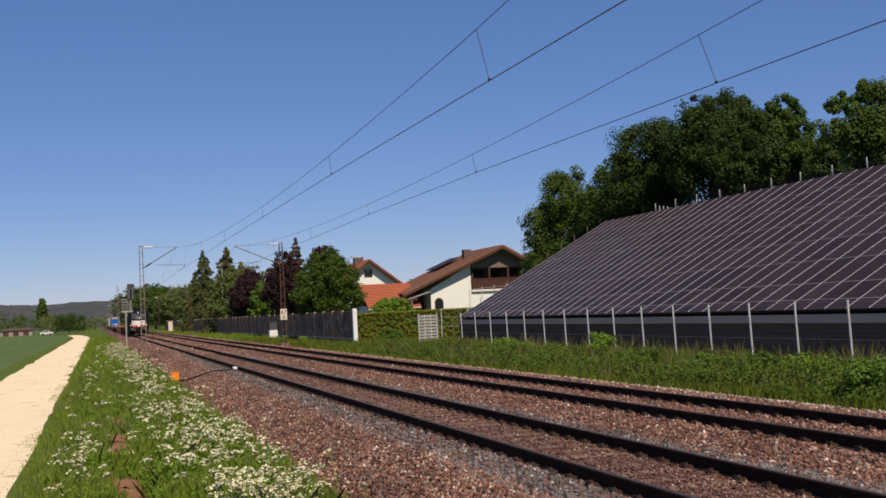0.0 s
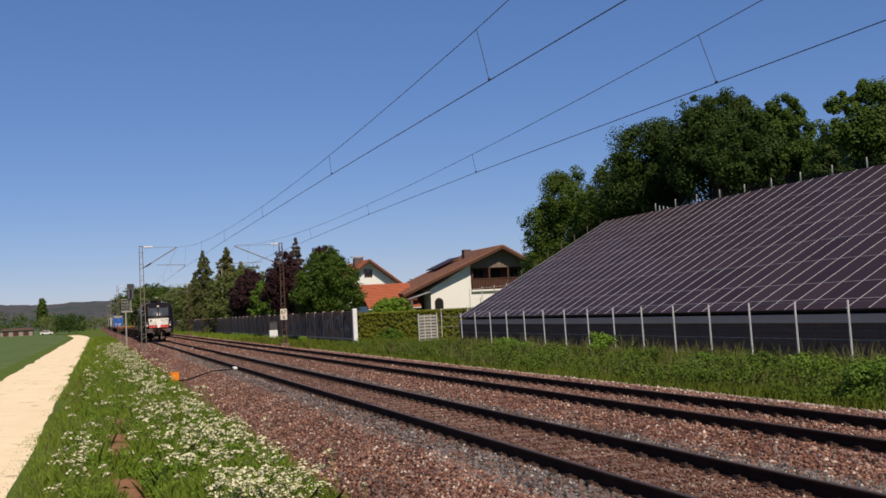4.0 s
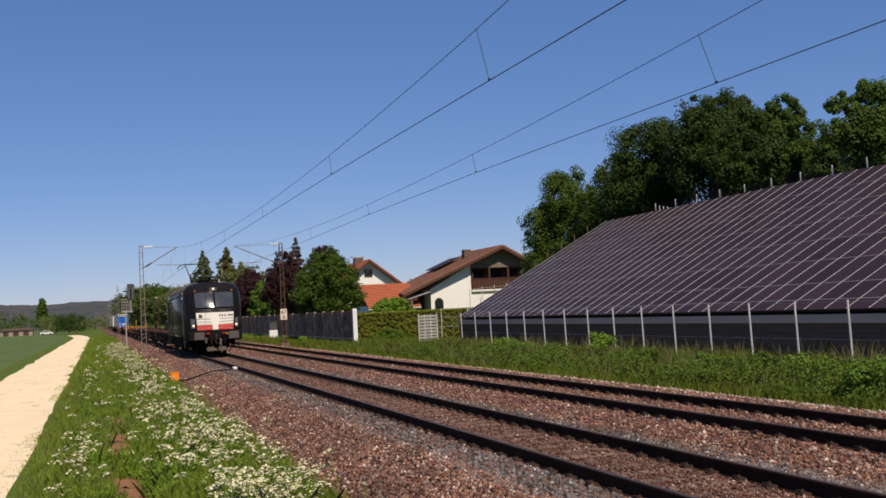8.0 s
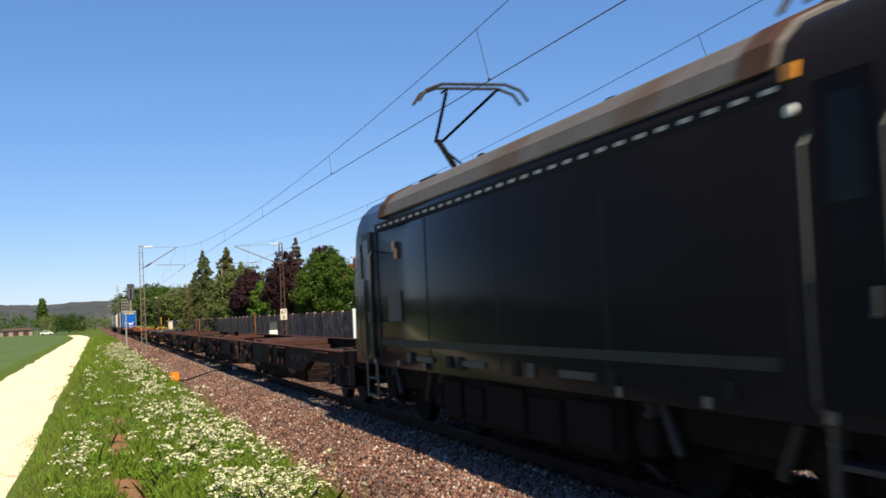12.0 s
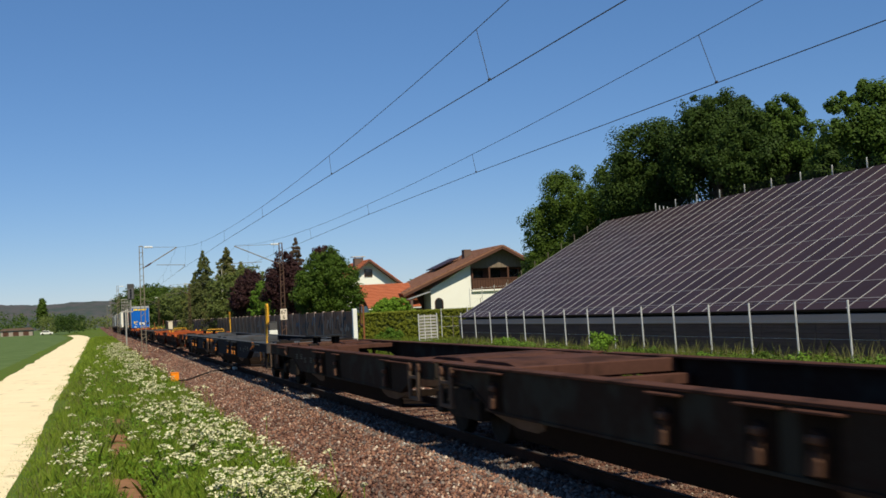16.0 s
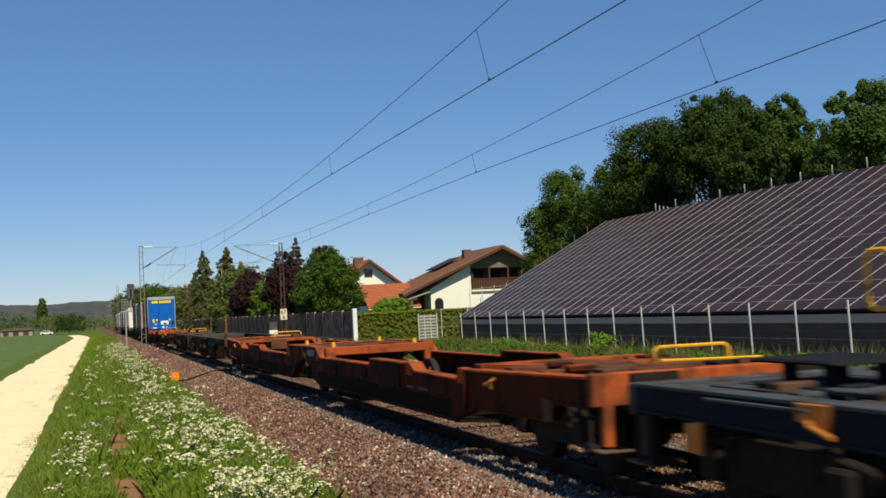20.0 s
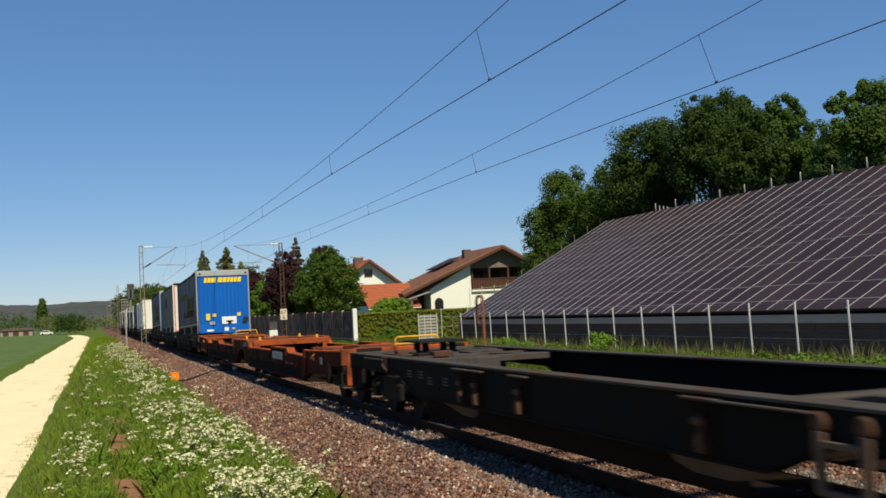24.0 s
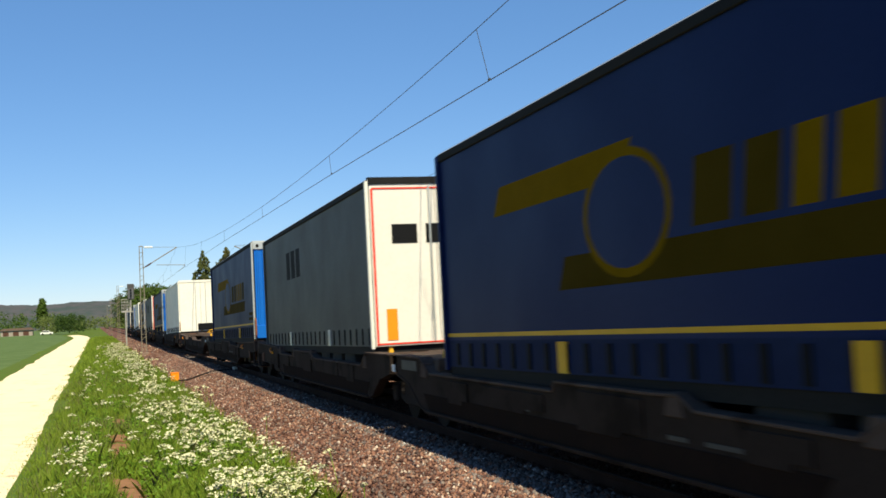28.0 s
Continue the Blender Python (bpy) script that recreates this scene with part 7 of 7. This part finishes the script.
    for k in rng.choice(clumps, min(9, clumps), replace=False):
        z = bottom + rng.uniform(0.0, 0.6) * hz
        part("limb", Shape().rod((lean[0], lean[1], z), tuple(cen[k]), base_r * 0.33, 6, base_r * 0.08), M_BARK, t)
    return t


def conifer(name, label, x, y, z0, height, spread, leaf, seed, tiers=16, group="", size=0.16):
    rng = np.random.default_rng(seed)
    t = thing(name, label, "tree", group, pose(x, y, z0))
    part("trunk", Shape().rod((0, 0, -0.3), (0, 0, height * 0.98), 0.02 * height, 8, 0.02), M_BARK, t)
    cen, rr = [], []
    for i in range(tiers):
        u = i / (tiers - 1)
        z = height * (0.06 + 0.93 * u)
        r = (spread * (1 - u) ** 0.8 + 0.05) * rng.uniform(0.8, 1.12)
        m = max(3, int(8 * (1 - u) + 3))
        for k in range(m):
            a = 2 * math.pi * (k + rng.random()) / m
            q = r * rng.uniform(0.6, 1.15)
            for v in (0.35, 0.62, 0.85, 1.0):
                cen.append((v * q * math.cos(a), v * q * math.sin(a), z - 0.30 * v * v * q + rng.normal(0, 0.08)))
                rr.append((0.05 * spread + 0.17 * r) * (1.15 - 0.5 * v))
            if k % 3 == 0:
                part("branch", Shape().rod((0, 0, z + 0.1), cen[-1], 0.05 * (1 - u) + 0.012, 5, 0.01), M_BARK, t)
    quads("crown", leaf_cloud(rng, np.array(cen), np.array(rr), 26, size * 0.85), leaf, t)
    return t


# behind the solar field: (x, y, foot z, height, spread, crown's lower edge, leaf, clumps, label)
for i, (x, y, z0, h, r, low, leaf, n, label) in enumerate((
        (31.3, 88, -0.4, 13.2, 3.9, 1.0, L_GREEN, 100, "tall leafy green tree at the end of the solar field"),
        (33.6, 82, 1.0, 12.6, 4.0, 1.0, L_GREEN, 78, "leafy green tree behind the end of the solar field"),
        (32.8, 75, 6.0, 9.0, 3.6, 0.3, L_DEEP, 60, "leafy green tree rising over the solar field"),
        (35.3, 70, 7.0, 8.9, 3.9, 0.3, L_DEEP, 80, "massive dark green tree behind the solar field"),
        (34.4, 64.5, 7.0, 6.6, 2.9, 0.2, L_DEEP, 52, "dense dark green tree behind the solar fence"),
        (36.4, 63.5, 7.0, 7.3, 2.2, 0.6, L_WOOD, 44, "dark green tree with an open top"),
        (33.9, 52.0, 7.0, 6.1, 2.7, 0.4, L_WOOD, 50, "fresh green tree beside the solar field's upper edge"),
        (36.6, 58.5, 7.0, 4.2, 2.3, 0.1, L_DEEP, 30, "low dark green tree behind the solar fence"),
        (37.6, 108, 0.0, 8.2, 2.6, 2.0, L_WOOD, 34, "green tree half hidden behind the house gable"),
        (38.0, 76, 6.0, 8.2, 4.0, 0.2, L_DEEP, 50, "dark green tree deeper in the wood"),
        (39.3, 71, 6.0, 7.4, 3.4, 0.2, L_DEEP, 50, "dark green tree deeper in the wood"),
        (38.5, 90, 3.0, 10.0, 4.2, 0.2, L_DEEP, 50, "dark green tree deeper in the wood"),
        (35.0, 45.5, 7.0, 6.2, 2.8, 0.3, L_MID, 46, "fresh green tree at the wood edge"))):
    broadleaf("broad_tree", label, x, y, z0, h, r, low, leaf, 11 + i, n, 470, 0.105, 0.42, "trees behind the solar field")

# behind the noise wall
broadleaf("round_tree", "round dense green garden tree behind the noise wall", 14.7, 106.5, -0.5, 8.3, 3.35, 1.0, L_ROUND, 51, 120, 200, 0.12, 0.15)
broadleaf("purple_tree", "dark purple-leaved tree behind the noise wall", 14.6, 131, -0.5, 9.6, 2.6, 1.0, L_PURPLE, 52, 80, 170, 0.15, 0.35)
broadleaf("purple_tree", "wide dark purple-leaved garden tree", 14.9, 166, -0.5, 9.1, 2.8, 1.0, L_PURPLE, 53, 80, 170, 0.18, 0.35)
conifer("conifer", "brown-green pointed conifer behind the purple tree", 17.0, 137, -0.5, 11.6, 3.0, L_CONIFER_BROWN, 54, 24)
broadleaf("purple_tree", "purple-leaved top rising behind the round tree", 17.7, 123, -0.5, 9.9, 1.9, 4.0, L_PURPLE, 55, 50, 90, 0.16, 0.5)
broadleaf("broad_tree", "small bright green tree behind the noise wall", 14.3, 145, -0.5, 6.6, 2.3, 0.5, L_MID, 56, 70, 110, 0.16, 0.4)
broadleaf("broad_tree", "bright green tree behind the noise wall", 14.2, 188, -0.5, 9.4, 3.2, 0.5, L_OLIVE, 57, 70, 110, 0.2, 0.4)
conifer("conifer", "tall dark green spruce beside the line", 15.0, 238, -0.5, 16.4, 5.4, L_CONIFER, 58, 26, "spruces", 0.26)
conifer("conifer", "tall dark green spruce with drooping boughs", 15.6, 200, -0.5, 14.6, 5.6, L_CONIFER_BROAD, 59, 26, "spruces", 0.24)
conifer("conifer", "pale olive green spruce behind the wall", 14.6, 256, -0.5, 12.6, 4.2, L_CONIFER_PALE, 60, 18, "spruces", 0.28)
conifer("conifer", "olive green cypress near the noise wall", 14.9, 190, -0.5, 11.2, 3.4, L_CONIFER_PALE, 61, 22, "spruces", 0.24)
conifer("conifer", "broad olive-brown spruce deeper in the garden", 18.6, 205, -0.5, 12.2, 5.2, L_CONIFER_PALE, 62, 24, "spruces", 0.24)
broadleaf("broad_tree", "olive green garden tree among the spruces", 16.4, 176, -0.5, 10.2, 3.8, 0.5, L_OLIVE, 63, 90, 110, 0.18, 0.4)
birch = thing("birch", "bare pale birch trunk with forks among the spruces", "tree", "", pose(14.0, 196, -0.5))
M_BIRCH = material("birch_bark", (0.50, 0.47, 0.42), (0.3, 0.27, 0.24), 0.8, scale=5)
part("trunk", Shape().rod((0, 0, 0), (0.3, 0, 10.8), 0.17, 8, 0.05), M_BIRCH, birch)
for k, (z, dx, dz) in enumerate(((6.5, 1.2, 3.0), (7.2, -1.0, 2.6), (8.4, 0.9, 2.0), (9.0, -0.8, 1.6))):
    part("limb", Shape().rod((0.03 * z, 0, z), (0.03 * z + dx, 0, z + dz), 0.07, 6, 0.02), M_BIRCH, birch)
for i, (x, y, h, r, m) in enumerate(((15.5, 288, 11.5, 5.0, L_OLIVE), (15.0, 330, 11.6, 6.0, L_OLIVE), (15.5, 380, 13.0, 7.0, L_GREEN), (15.0, 440, 16.5, 9.5, L_GREEN), (14.0, 520, 18.5, 11.0, L_DEEP), (13.0, 620, 20.0, 12.0, L_GREEN),
                                     (17.0, 212, 11.5, 4.2, L_OLIVE), (20.0, 215, 11.0, 4.0, L_DEEP), (19.0, 270, 11.0, 5.0, L_GREEN))):
    broadleaf("broad_tree", "leafy green tree of the row along the line", x, y, -0.5, h, r, 0.4, m, 70 + i, 90, 80, 0.03 * r + 0.14, 0.4, "trees along the line")

hedge = thing("clipped_hedge", "long clipped olive-green garden hedge behind the fence", "hedge", at=pose(0, 88, -0.6))
hr = np.random.default_rng(5)
hc = np.stack([hr.uniform(13.4, 31.0, 2600), hr.uniform(0.05, 1.3, 2600), hr.uniform(0.1, 2.36, 2600)], 1)
hc[:, 1] = np.where(hr.random(2600) < 0.6, hr.uniform(0.1, 0.22, 2600), hc[:, 1])
hc[:, 2] = np.where(hr.random(2600) < 0.25, 2.36, hc[:, 2])
quads("foliage", leaf_cloud(hr, hc, np.full(2600, 0.15), 34, 0.06), L_HEDGE, hedge)
part("hedge_core", Shape().box(13.45, 31.0, 0.2, 1.2, 0.0, 2.3), material("hedge_twigs", (0.062, 0.075, 0.016), (0.035, 0.042, 0.012), 0.95, scale=3, fine=14, bump=0.8), hedge)
bush = broadleaf("round_bush", "round yellow-green bush in front of the orange roof", 21.4, 109, -0.4, 3.7, 2.4, 0.4, L_BRIGHT, 91, 80, 80, 0.12, 0.2)
bush["category"] = "bush"


def shrub(x, y, h, r, leaf, seed, label, per=70, size=0.055, clumps=26):
    rng = np.random.default_rng(seed)
    t = thing("shrub", label, "shrub", "", pose(x, y, ground_z(x)))
    c = rng.normal(size=(clumps, 3))
    c /= np.linalg.norm(c, axis=1, keepdims=True)
    c *= (0.4 + 0.6 * rng.random((clumps, 1)))
    c = c * np.array([r, r, h * 0.42]) * 0.85 + np.array([0, 0, h * 0.5])
    quads("foliage", leaf_cloud(rng, c, np.full(clumps, 0.3 * r), per, size), leaf, t)
    for k in range(6):
        part("stem", Shape().rod((0.05 * k - 0.12, 0, -0.05), tuple(c[k]), 0.014, 5, 0.006), M_BARK, t)
    return t


shrub(14.6, 45.6, 1.25, 0.75, L_BRIGHT, 101, "bright green shrub standing in the meadow")
shrub(9.6, 20.9, 1.35, 0.85, L_MID, 102, "leafy green shrub beside the ballast", 110, 0.05, 34)
shrub(15.0, 84.0, 1.3, 0.9, L_MID, 103, "green shrub near the end of the noise wall", 70, 0.08)
shrub(13.2, 52.0, 0.8, 0.9, L_MID, 104, "low green shrub in the meadow")
shrub(14.5, 57.5, 0.8, 0.8, L_BRIGHT, 105, "low bright shrub before the fence")
shrub(12.4, 33.0, 0.7, 0.8, L_MID, 106, "low leafy shrub on the bank")
shrub(12.2, 27.0, 0.9, 0.8, L_BRIGHT, 107, "low leafy shrub on the bank")
shrub(13.0, 38.5, 0.7, 0.8, L_GREEN, 108, "low dark shrub before the fence")
shrub(12.6, 30.0, 0.75, 0.8, L_GREEN, 109, "dense green shrub before the fence")
for i in range(7):
    shrub(15.2 - 0.3 * (i % 3), 88 + 9 * i, 0.9, 0.8, L_MID, 120 + i, "low weeds at the foot of the noise wall", 50, 0.09, 18) if i in (0,) else shrub(11.6, 92 + 11 * i, 0.7, 0.7, L_BRIGHT, 120 + i, "low weeds at the foot of the noise wall", 45, 0.09, 16)

# ---- grass and flowers ----
L_GRASS = leaf_material("grass_blade", (0.150, 0.225, 0.018), (0.285, 0.345, 0.050), 0.4)
L_GRASS_DRY = leaf_material("dry_grass_blade", (0.20, 0.17, 0.07), (0.14, 0.16, 0.05), 0.3)
L_GRASS_RIGHT = leaf_material("bank_grass_blade", (0.092, 0.126, 0.014), (0.215, 0.238, 0.034), 0.35)
L_BANK_WEED = leaf_material("bank_weed_leaf", (0.044, 0.080, 0.009), (0.140, 0.190, 0.024), 0.3)
L_WEED = leaf_material("weed_leaf", (0.085, 0.16, 0.014), (0.20, 0.30, 0.03), 0.3)


SOIL = ((-5.60, 15.2), (-5.64, 16.4), (-5.70, 17.6), (-5.74, 18.8), (-5.76, 23.2), (-5.72, 24.6), (-5.70, 26.5), (-5.62, 31.0), (-5.55, 40.0))


def bare(x, y):
    """True where no bare soil keeps the plants away."""
    ok = np.ones(len(x), bool)
    for bx, by in SOIL:
        ok &= ((x - bx) / 0.22) ** 2 + ((y - by + 0.5) / 1.15) ** 2 > 1
    return ok


def blades(name, label, count, xr, yr, height, width, mat, seed, density=1.0, wave=None):
    """Single blades, each a thin bent strip, more of them where they are seen from near."""
    rng = np.random.default_rng(seed)
    y = yr[0] + (yr[1] - yr[0]) * rng.random(count) ** density
    x = rng.uniform(*xr, count)
    patch = np.array([noise.noise((a * 0.6, b * 0.35, seed)) for a, b in zip(x, y)])
    keep = rng.random(count) < np.clip(0.65 + 0.9 * patch, 0.15, 1)
    keep &= bare(x, y)
    x, y, patch = x[keep], y[keep], patch[keep]
    c = len(x)
    z = np.interp(x, [p[0] for p in PROFILE], [p[1] for p in PROFILE])
    h = height * rng.uniform(0.45, 1.15, c) * (1 + 0.5 * patch)
    # trodden and short next to the gravel
    h = np.where(x < -6.5, h * np.clip(0.12 + (x + 7.5) * 0.9, 0.12, 1), h)
    a = rng.uniform(0, 6.28, c)
    wv = np.stack([np.cos(a), np.sin(a), np.zeros(c)], 1) * (width * (1 + y * 0.012))[:, None]
    bend_dir = rng.normal(0, 0.28, (c, 2))
    p = np.stack([x, y, z - 0.03], 1)
    m = p + np.stack([bend_dir[:, 0] * h * 0.4, bend_dir[:, 1] * h * 0.4, h * 0.6], 1)
    top = p + np.stack([bend_dir[:, 0] * h, bend_dir[:, 1] * h, h], 1)
    ob = quads(name, np.stack([p - wv, p + wv, m + wv * 0.7, top, m - wv * 0.7], 1), mat)
    return tagged(ob, label, "grass", kind="stuff")


blades("meadow_grass", "tall green meadow grass beside the gravel track", 70000, (-7.75, -3.2), (14, 60), 0.34, 0.008, L_GRASS, 201, 1.7)
blades("meadow_grass", "tall green meadow grass along the line in the distance", 25000, (-7.75, -3.3), (55, 230), 0.42, 0.016, L_GRASS, 202, 1.3)
blades("dry_grass", "pale dry grass stalks among the green", 9000, (-7.6, -3.3), (14, 60), 0.42, 0.006, L_GRASS_DRY, 203, 1.6)
blades("meadow_grass", "tall green grass between ballast and fence", 64000, (7.95, 17.3), (16, 70), 0.34, 0.010, L_GRASS_RIGHT, 204, 1.35)
blades("meadow_grass", "green grass before the noise wall", 36000, (7.9, 17.2), (65, 125), 0.5, 0.018, L_GRASS_RIGHT, 205, 1.2)
blades("dry_grass", "pale grass stalks before the fence", 9000, (9.0, 17.3), (18, 70), 0.75, 0.008, L_GRASS_DRY, 206, 1.3)
blades("meadow_grass", "grass along the far noise wall", 16000, (8.0, 12.3), (120, 300), 0.5, 0.03, L_GRASS, 207, 1.2)
blades("verge_grass", "short grass on the verge between track and field", 22000, (-12.0, -10.55), (25, 160), 0.2, 0.014, L_GRASS, 208, 1.6)
blades("track_edge_grass", "tufts of grass on the edge of the gravel track", 9000, (-7.95, -7.4), (18, 90), 0.18, 0.008, L_GRASS, 209, 1.6)


def weeds(name, label, count, xr, yr, h, size, mat, seed, density=1.3, drift=None):
    """Leafy weeds: clumps of broad leaves."""
    rng = np.random.default_rng(seed)
    y = yr[0] + (yr[1] - yr[0]) * rng.random(count) ** density
    x = rng.uniform(*xr, count)
    z = np.interp(x, [p[0] for p in PROFILE], [p[1] for p in PROFILE])
    c = np.stack([x, y, z + h * rng.uniform(0.3, 1.0, count)], 1)
    if drift is not None:
        c = c[np.array([noise.noise((a * 0.5, b * 0.28, seed)) for a, b in zip(x, y)]) > drift - 0.2]
    c = c[bare(c[:, 0], c[:, 1])]
    ob = quads(name, leaf_cloud(rng, c, np.full(len(c), h * 0.45), 22, size), mat)
    return tagged(ob, label, "weeds", kind="stuff")


weeds("weeds", "leafy green weeds on the bank before the fence", 5600, (8.6, 14.6), (17, 80), 0.42, 0.045, L_BANK_WEED, 301, 1.25, 0.22)
weeds("weeds", "leafy bushy weeds in dense drifts on the bank", 3000, (9.0, 12.8), (18, 78), 0.68, 0.055, L_BANK_WEED, 303, 1.25, 0.34)
weeds("weeds", "leafy weeds among the cow parsley", 1500, (-6.6, -3.4), (14, 60), 0.28, 0.035, L_WEED, 302, 1.7)

# cow parsley: stems with flat white flower heads
M_PETAL = material("white_petals", (0.66, 0.61, 0.40), (0.50, 0.48, 0.27), 0.7, scale=4, fine=30, bump=0, random_by="island", random_amount=0.15)


def parsley(count, xr, yr, seed, density):
    rng = np.random.default_rng(seed)
    y = yr[0] + (yr[1] - yr[0]) * rng.random(count * 3) ** density
    x = rng.uniform(*xr, count * 3)
    patch = np.array([noise.noise((a * 0.9, b * 0.28, seed * 0.37)) for a, b in zip(x, y)])
    # a dense drift along the ballast, a thin one beyond the bare strip, hardly any next to the gravel
    drift = np.exp(-((x + 4.35) / 0.75) ** 2) + 0.22 * np.exp(-((x + 6.4) / 0.35) ** 2)
    keep = bare(x, y) & (rng.random(count * 3) < np.clip(drift * (0.34 + 1.2 * patch), 0.004, 1))
    x, y = x[keep][:count], y[keep][:count]
    c = len(x)
    z = np.interp(x, [p[0] for p in PROFILE], [p[1] for p in PROFILE])
    h = rng.uniform(0.25, 0.6, c)
    heads, stems = [], []
    top = np.stack([x, y, z + h], 1)
    foot = np.stack([x + rng.normal(0, 0.06, c), y + rng.normal(0, 0.06, c), z - 0.02], 1)
    wv = np.tile(np.array([0.005, 0, 0]), (c, 1))
    stems.append(np.stack([foot - wv, foot + wv, top + wv, top - wv], 1))
    k = 20
    r = rng.uniform(0.04, 0.12, c)
    a = rng.uniform(0, 6.28, (c, k))
    q = r[:, None] * np.sqrt(rng.random((c, k)))
    cx, cy = x[:, None] + q * np.cos(a), y[:, None] + q * np.sin(a)
    cz = (z + h)[:, None] - 0.5 * q * q / 0.08 + rng.normal(0, 0.009, (c, k))
    cen = np.stack([cx, cy, cz], -1).reshape(-1, 3)
    n = len(cen)
    s = rng.uniform(0.012, 0.026, (n, 1)) * (1 + 0.010 * cen[:, 1:2])
    u = np.stack([np.cos(a).ravel(), np.sin(a).ravel(), rng.normal(0, 0.35, n)], 1)
    w = np.stack([-np.sin(a).ravel(), np.cos(a).ravel(), rng.normal(0, 0.35, n)], 1)
    heads.append(np.stack([cen - u * s, cen - w * s, cen + u * s, cen + w * s], 1))
    t1 = quads("cow_parsley_flowers", np.concatenate(heads), M_PETAL)
    tagged(t1, "white flat flower heads of cow parsley beside the ballast", "flowers", kind="stuff")
    t2 = quads("cow_parsley_stems", np.concatenate(stems), L_WEED)
    tagged(t2, "thin green cow parsley stems", "flowers", kind="stuff")


parsley(2000, (-6.9, -3.0), (14.0, 60), 401, 1.6)
parsley(1500, (-6.2, -3.2), (55, 130), 402, 1.2)

# bare soil patch in the meadow
for i, (x, y) in enumerate(SOIL):
    s = Shape()
    n = 26
    rr = random.Random(i)
    s.prism(tuple((x + (0.20 + 0.22 * rr.random()) * math.cos(2 * math.pi * k / n), y + (0.4 + 0.5 * rr.random()) * math.sin(2 * math.pi * k / n)) for k in range(n)), "z", -0.68, -0.585)
    tagged(part("bare_soil", s, material("red_brown_soil", (0.30, 0.15, 0.075), (0.18, 0.085, 0.042), 0.95, scale=4, fine=25, bump=0.6)), "bare red-brown soil patch in the grass", "soil", kind="structure")

# ---- the distance ----
def far_wood(name, label, count, xr, yr, h, r, mat, seed, z0=-0.6):
    rng = np.random.default_rng(seed)
    x, y = rng.uniform(*xr, count), rng.uniform(*yr, count)
    c = np.stack([x, y, z0 + h * rng.uniform(0.25, 1.0, count)], 1)
    ob = quads(name, leaf_cloud(rng, c, rng.uniform(0.5, 1.2, count) * r, 26, r * 0.16), mat)
    return tagged(ob, label, "trees", kind="stuff")


def hill_z(x, y):
    ridge = 38 - 0.016 * x + 5 * noise.noise((x * 0.004, 0.3, 0)) + 3 * noise.noise((x * 0.015, 1.3, 0))
    u = min(max((y - 1150) / 750, 0), 1)
    return -0.6 + ridge * (u * u * (3 - 2 * u))


hx = np.linspace(-700, 420, 281)
hy = np.linspace(1150, 2300, 60)
hv = [(a, b, hill_z(a, b) + 2.2 * noise.noise((a * 0.06, b * 0.03, 4.0)) + 1.6 * noise.noise((a * 0.17, b * 0.09, 7.0))) for b in hy for a in hx]
hf = [(j * 281 + i, j * 281 + i + 1, (j + 1) * 281 + i + 1, (j + 1) * 281 + i) for j in range(59) for i in range(280)]
hill = new("hill", Shape().add(hv, hf).mesh("hill", material("far_hill_wood", (0.046, 0.060, 0.050), (0.090, 0.076, 0.078), 0.95, scale=0.012, fine=0.10, amount=0.8, bump=0), smooth=True))
tagged(hill, "low wooded hill on the horizon", "hill", kind="structure")
far_wood("far_trees", "rows of trees and bushes across the fields", 700, (-260, -22), (460, 700), 8.5, 2.8, L_GREEN, 502)
far_wood("far_trees", "bushes where the gravel track bends", 70, (-26, -17), (425, 470), 6.0, 2.2, L_OLIVE, 503)
far_wood("far_trees", "dark green bushes at the end of the gravel track", 130, (-19.0, -10.2), (392, 425), 6.2, 1.9, L_DEEP, 506)
far_wood("far_trees", "dark trees among the far bushes", 60, (-80, -24), (480, 620), 6.0, 3.0, L_GREEN, 507)
far_wood("far_trees", "wood edge across the crop field", 420, (-330, -150), (40, 420), 9.0, 5.0, L_DEEP, 508)
far_wood("far_trees", "trees beyond the end of the straight line", 200, (-24, 30), (520, 760), 6, 3.2, L_OLIVE, 504)
far_wood("right_wood", "trees behind the houses", 160, (36, 90), (150, 300), 5, 4.0, L_GREEN, 505)
broadleaf("poplar", "slim dark poplar standing above the far bushes", -25.9, 470, -0.6, 14.0, 1.7, 1.0, L_GREEN, 95, 60, 40, 0.4, 0.3)


def motions():
    """The whole train rolls towards the viewer and past, slowing a little."""
    def front(t):
        d = t - 11.0
        return 18.143 - 14.656 * d + 0.0153 * d * d / 2 + 0.00416 * d ** 3 / 6
    times = [0.5 * k for k in range(57)]
    for ob, offset in train:
        walk(ob, [(t, pose(0, front(t) + offset, 0)) for t in times])
    for ob, offset in trailers:
        walk(ob, [(t, pose(0, front(t) + offset, 1.21, -0.85)) for t in times])
    rows = [i / 24 for i in range(28 * 24 + 1)]
    wagon_axles = [(part_ob, part_ob.matrix_basis.translation.y, 0.46) for wagon_ob, _ in train[1:9] for part_ob in wagon_ob.children_recursive if part_ob.name.startswith("wheelset")]
    for wheels, y, r in loco_axles + wagon_axles:
        walk(wheels, [(t, pose(0, y, r) @ Matrix.Rotation((front(0) - front(t)) / r, 4, "X")) for t in rows])


motions()
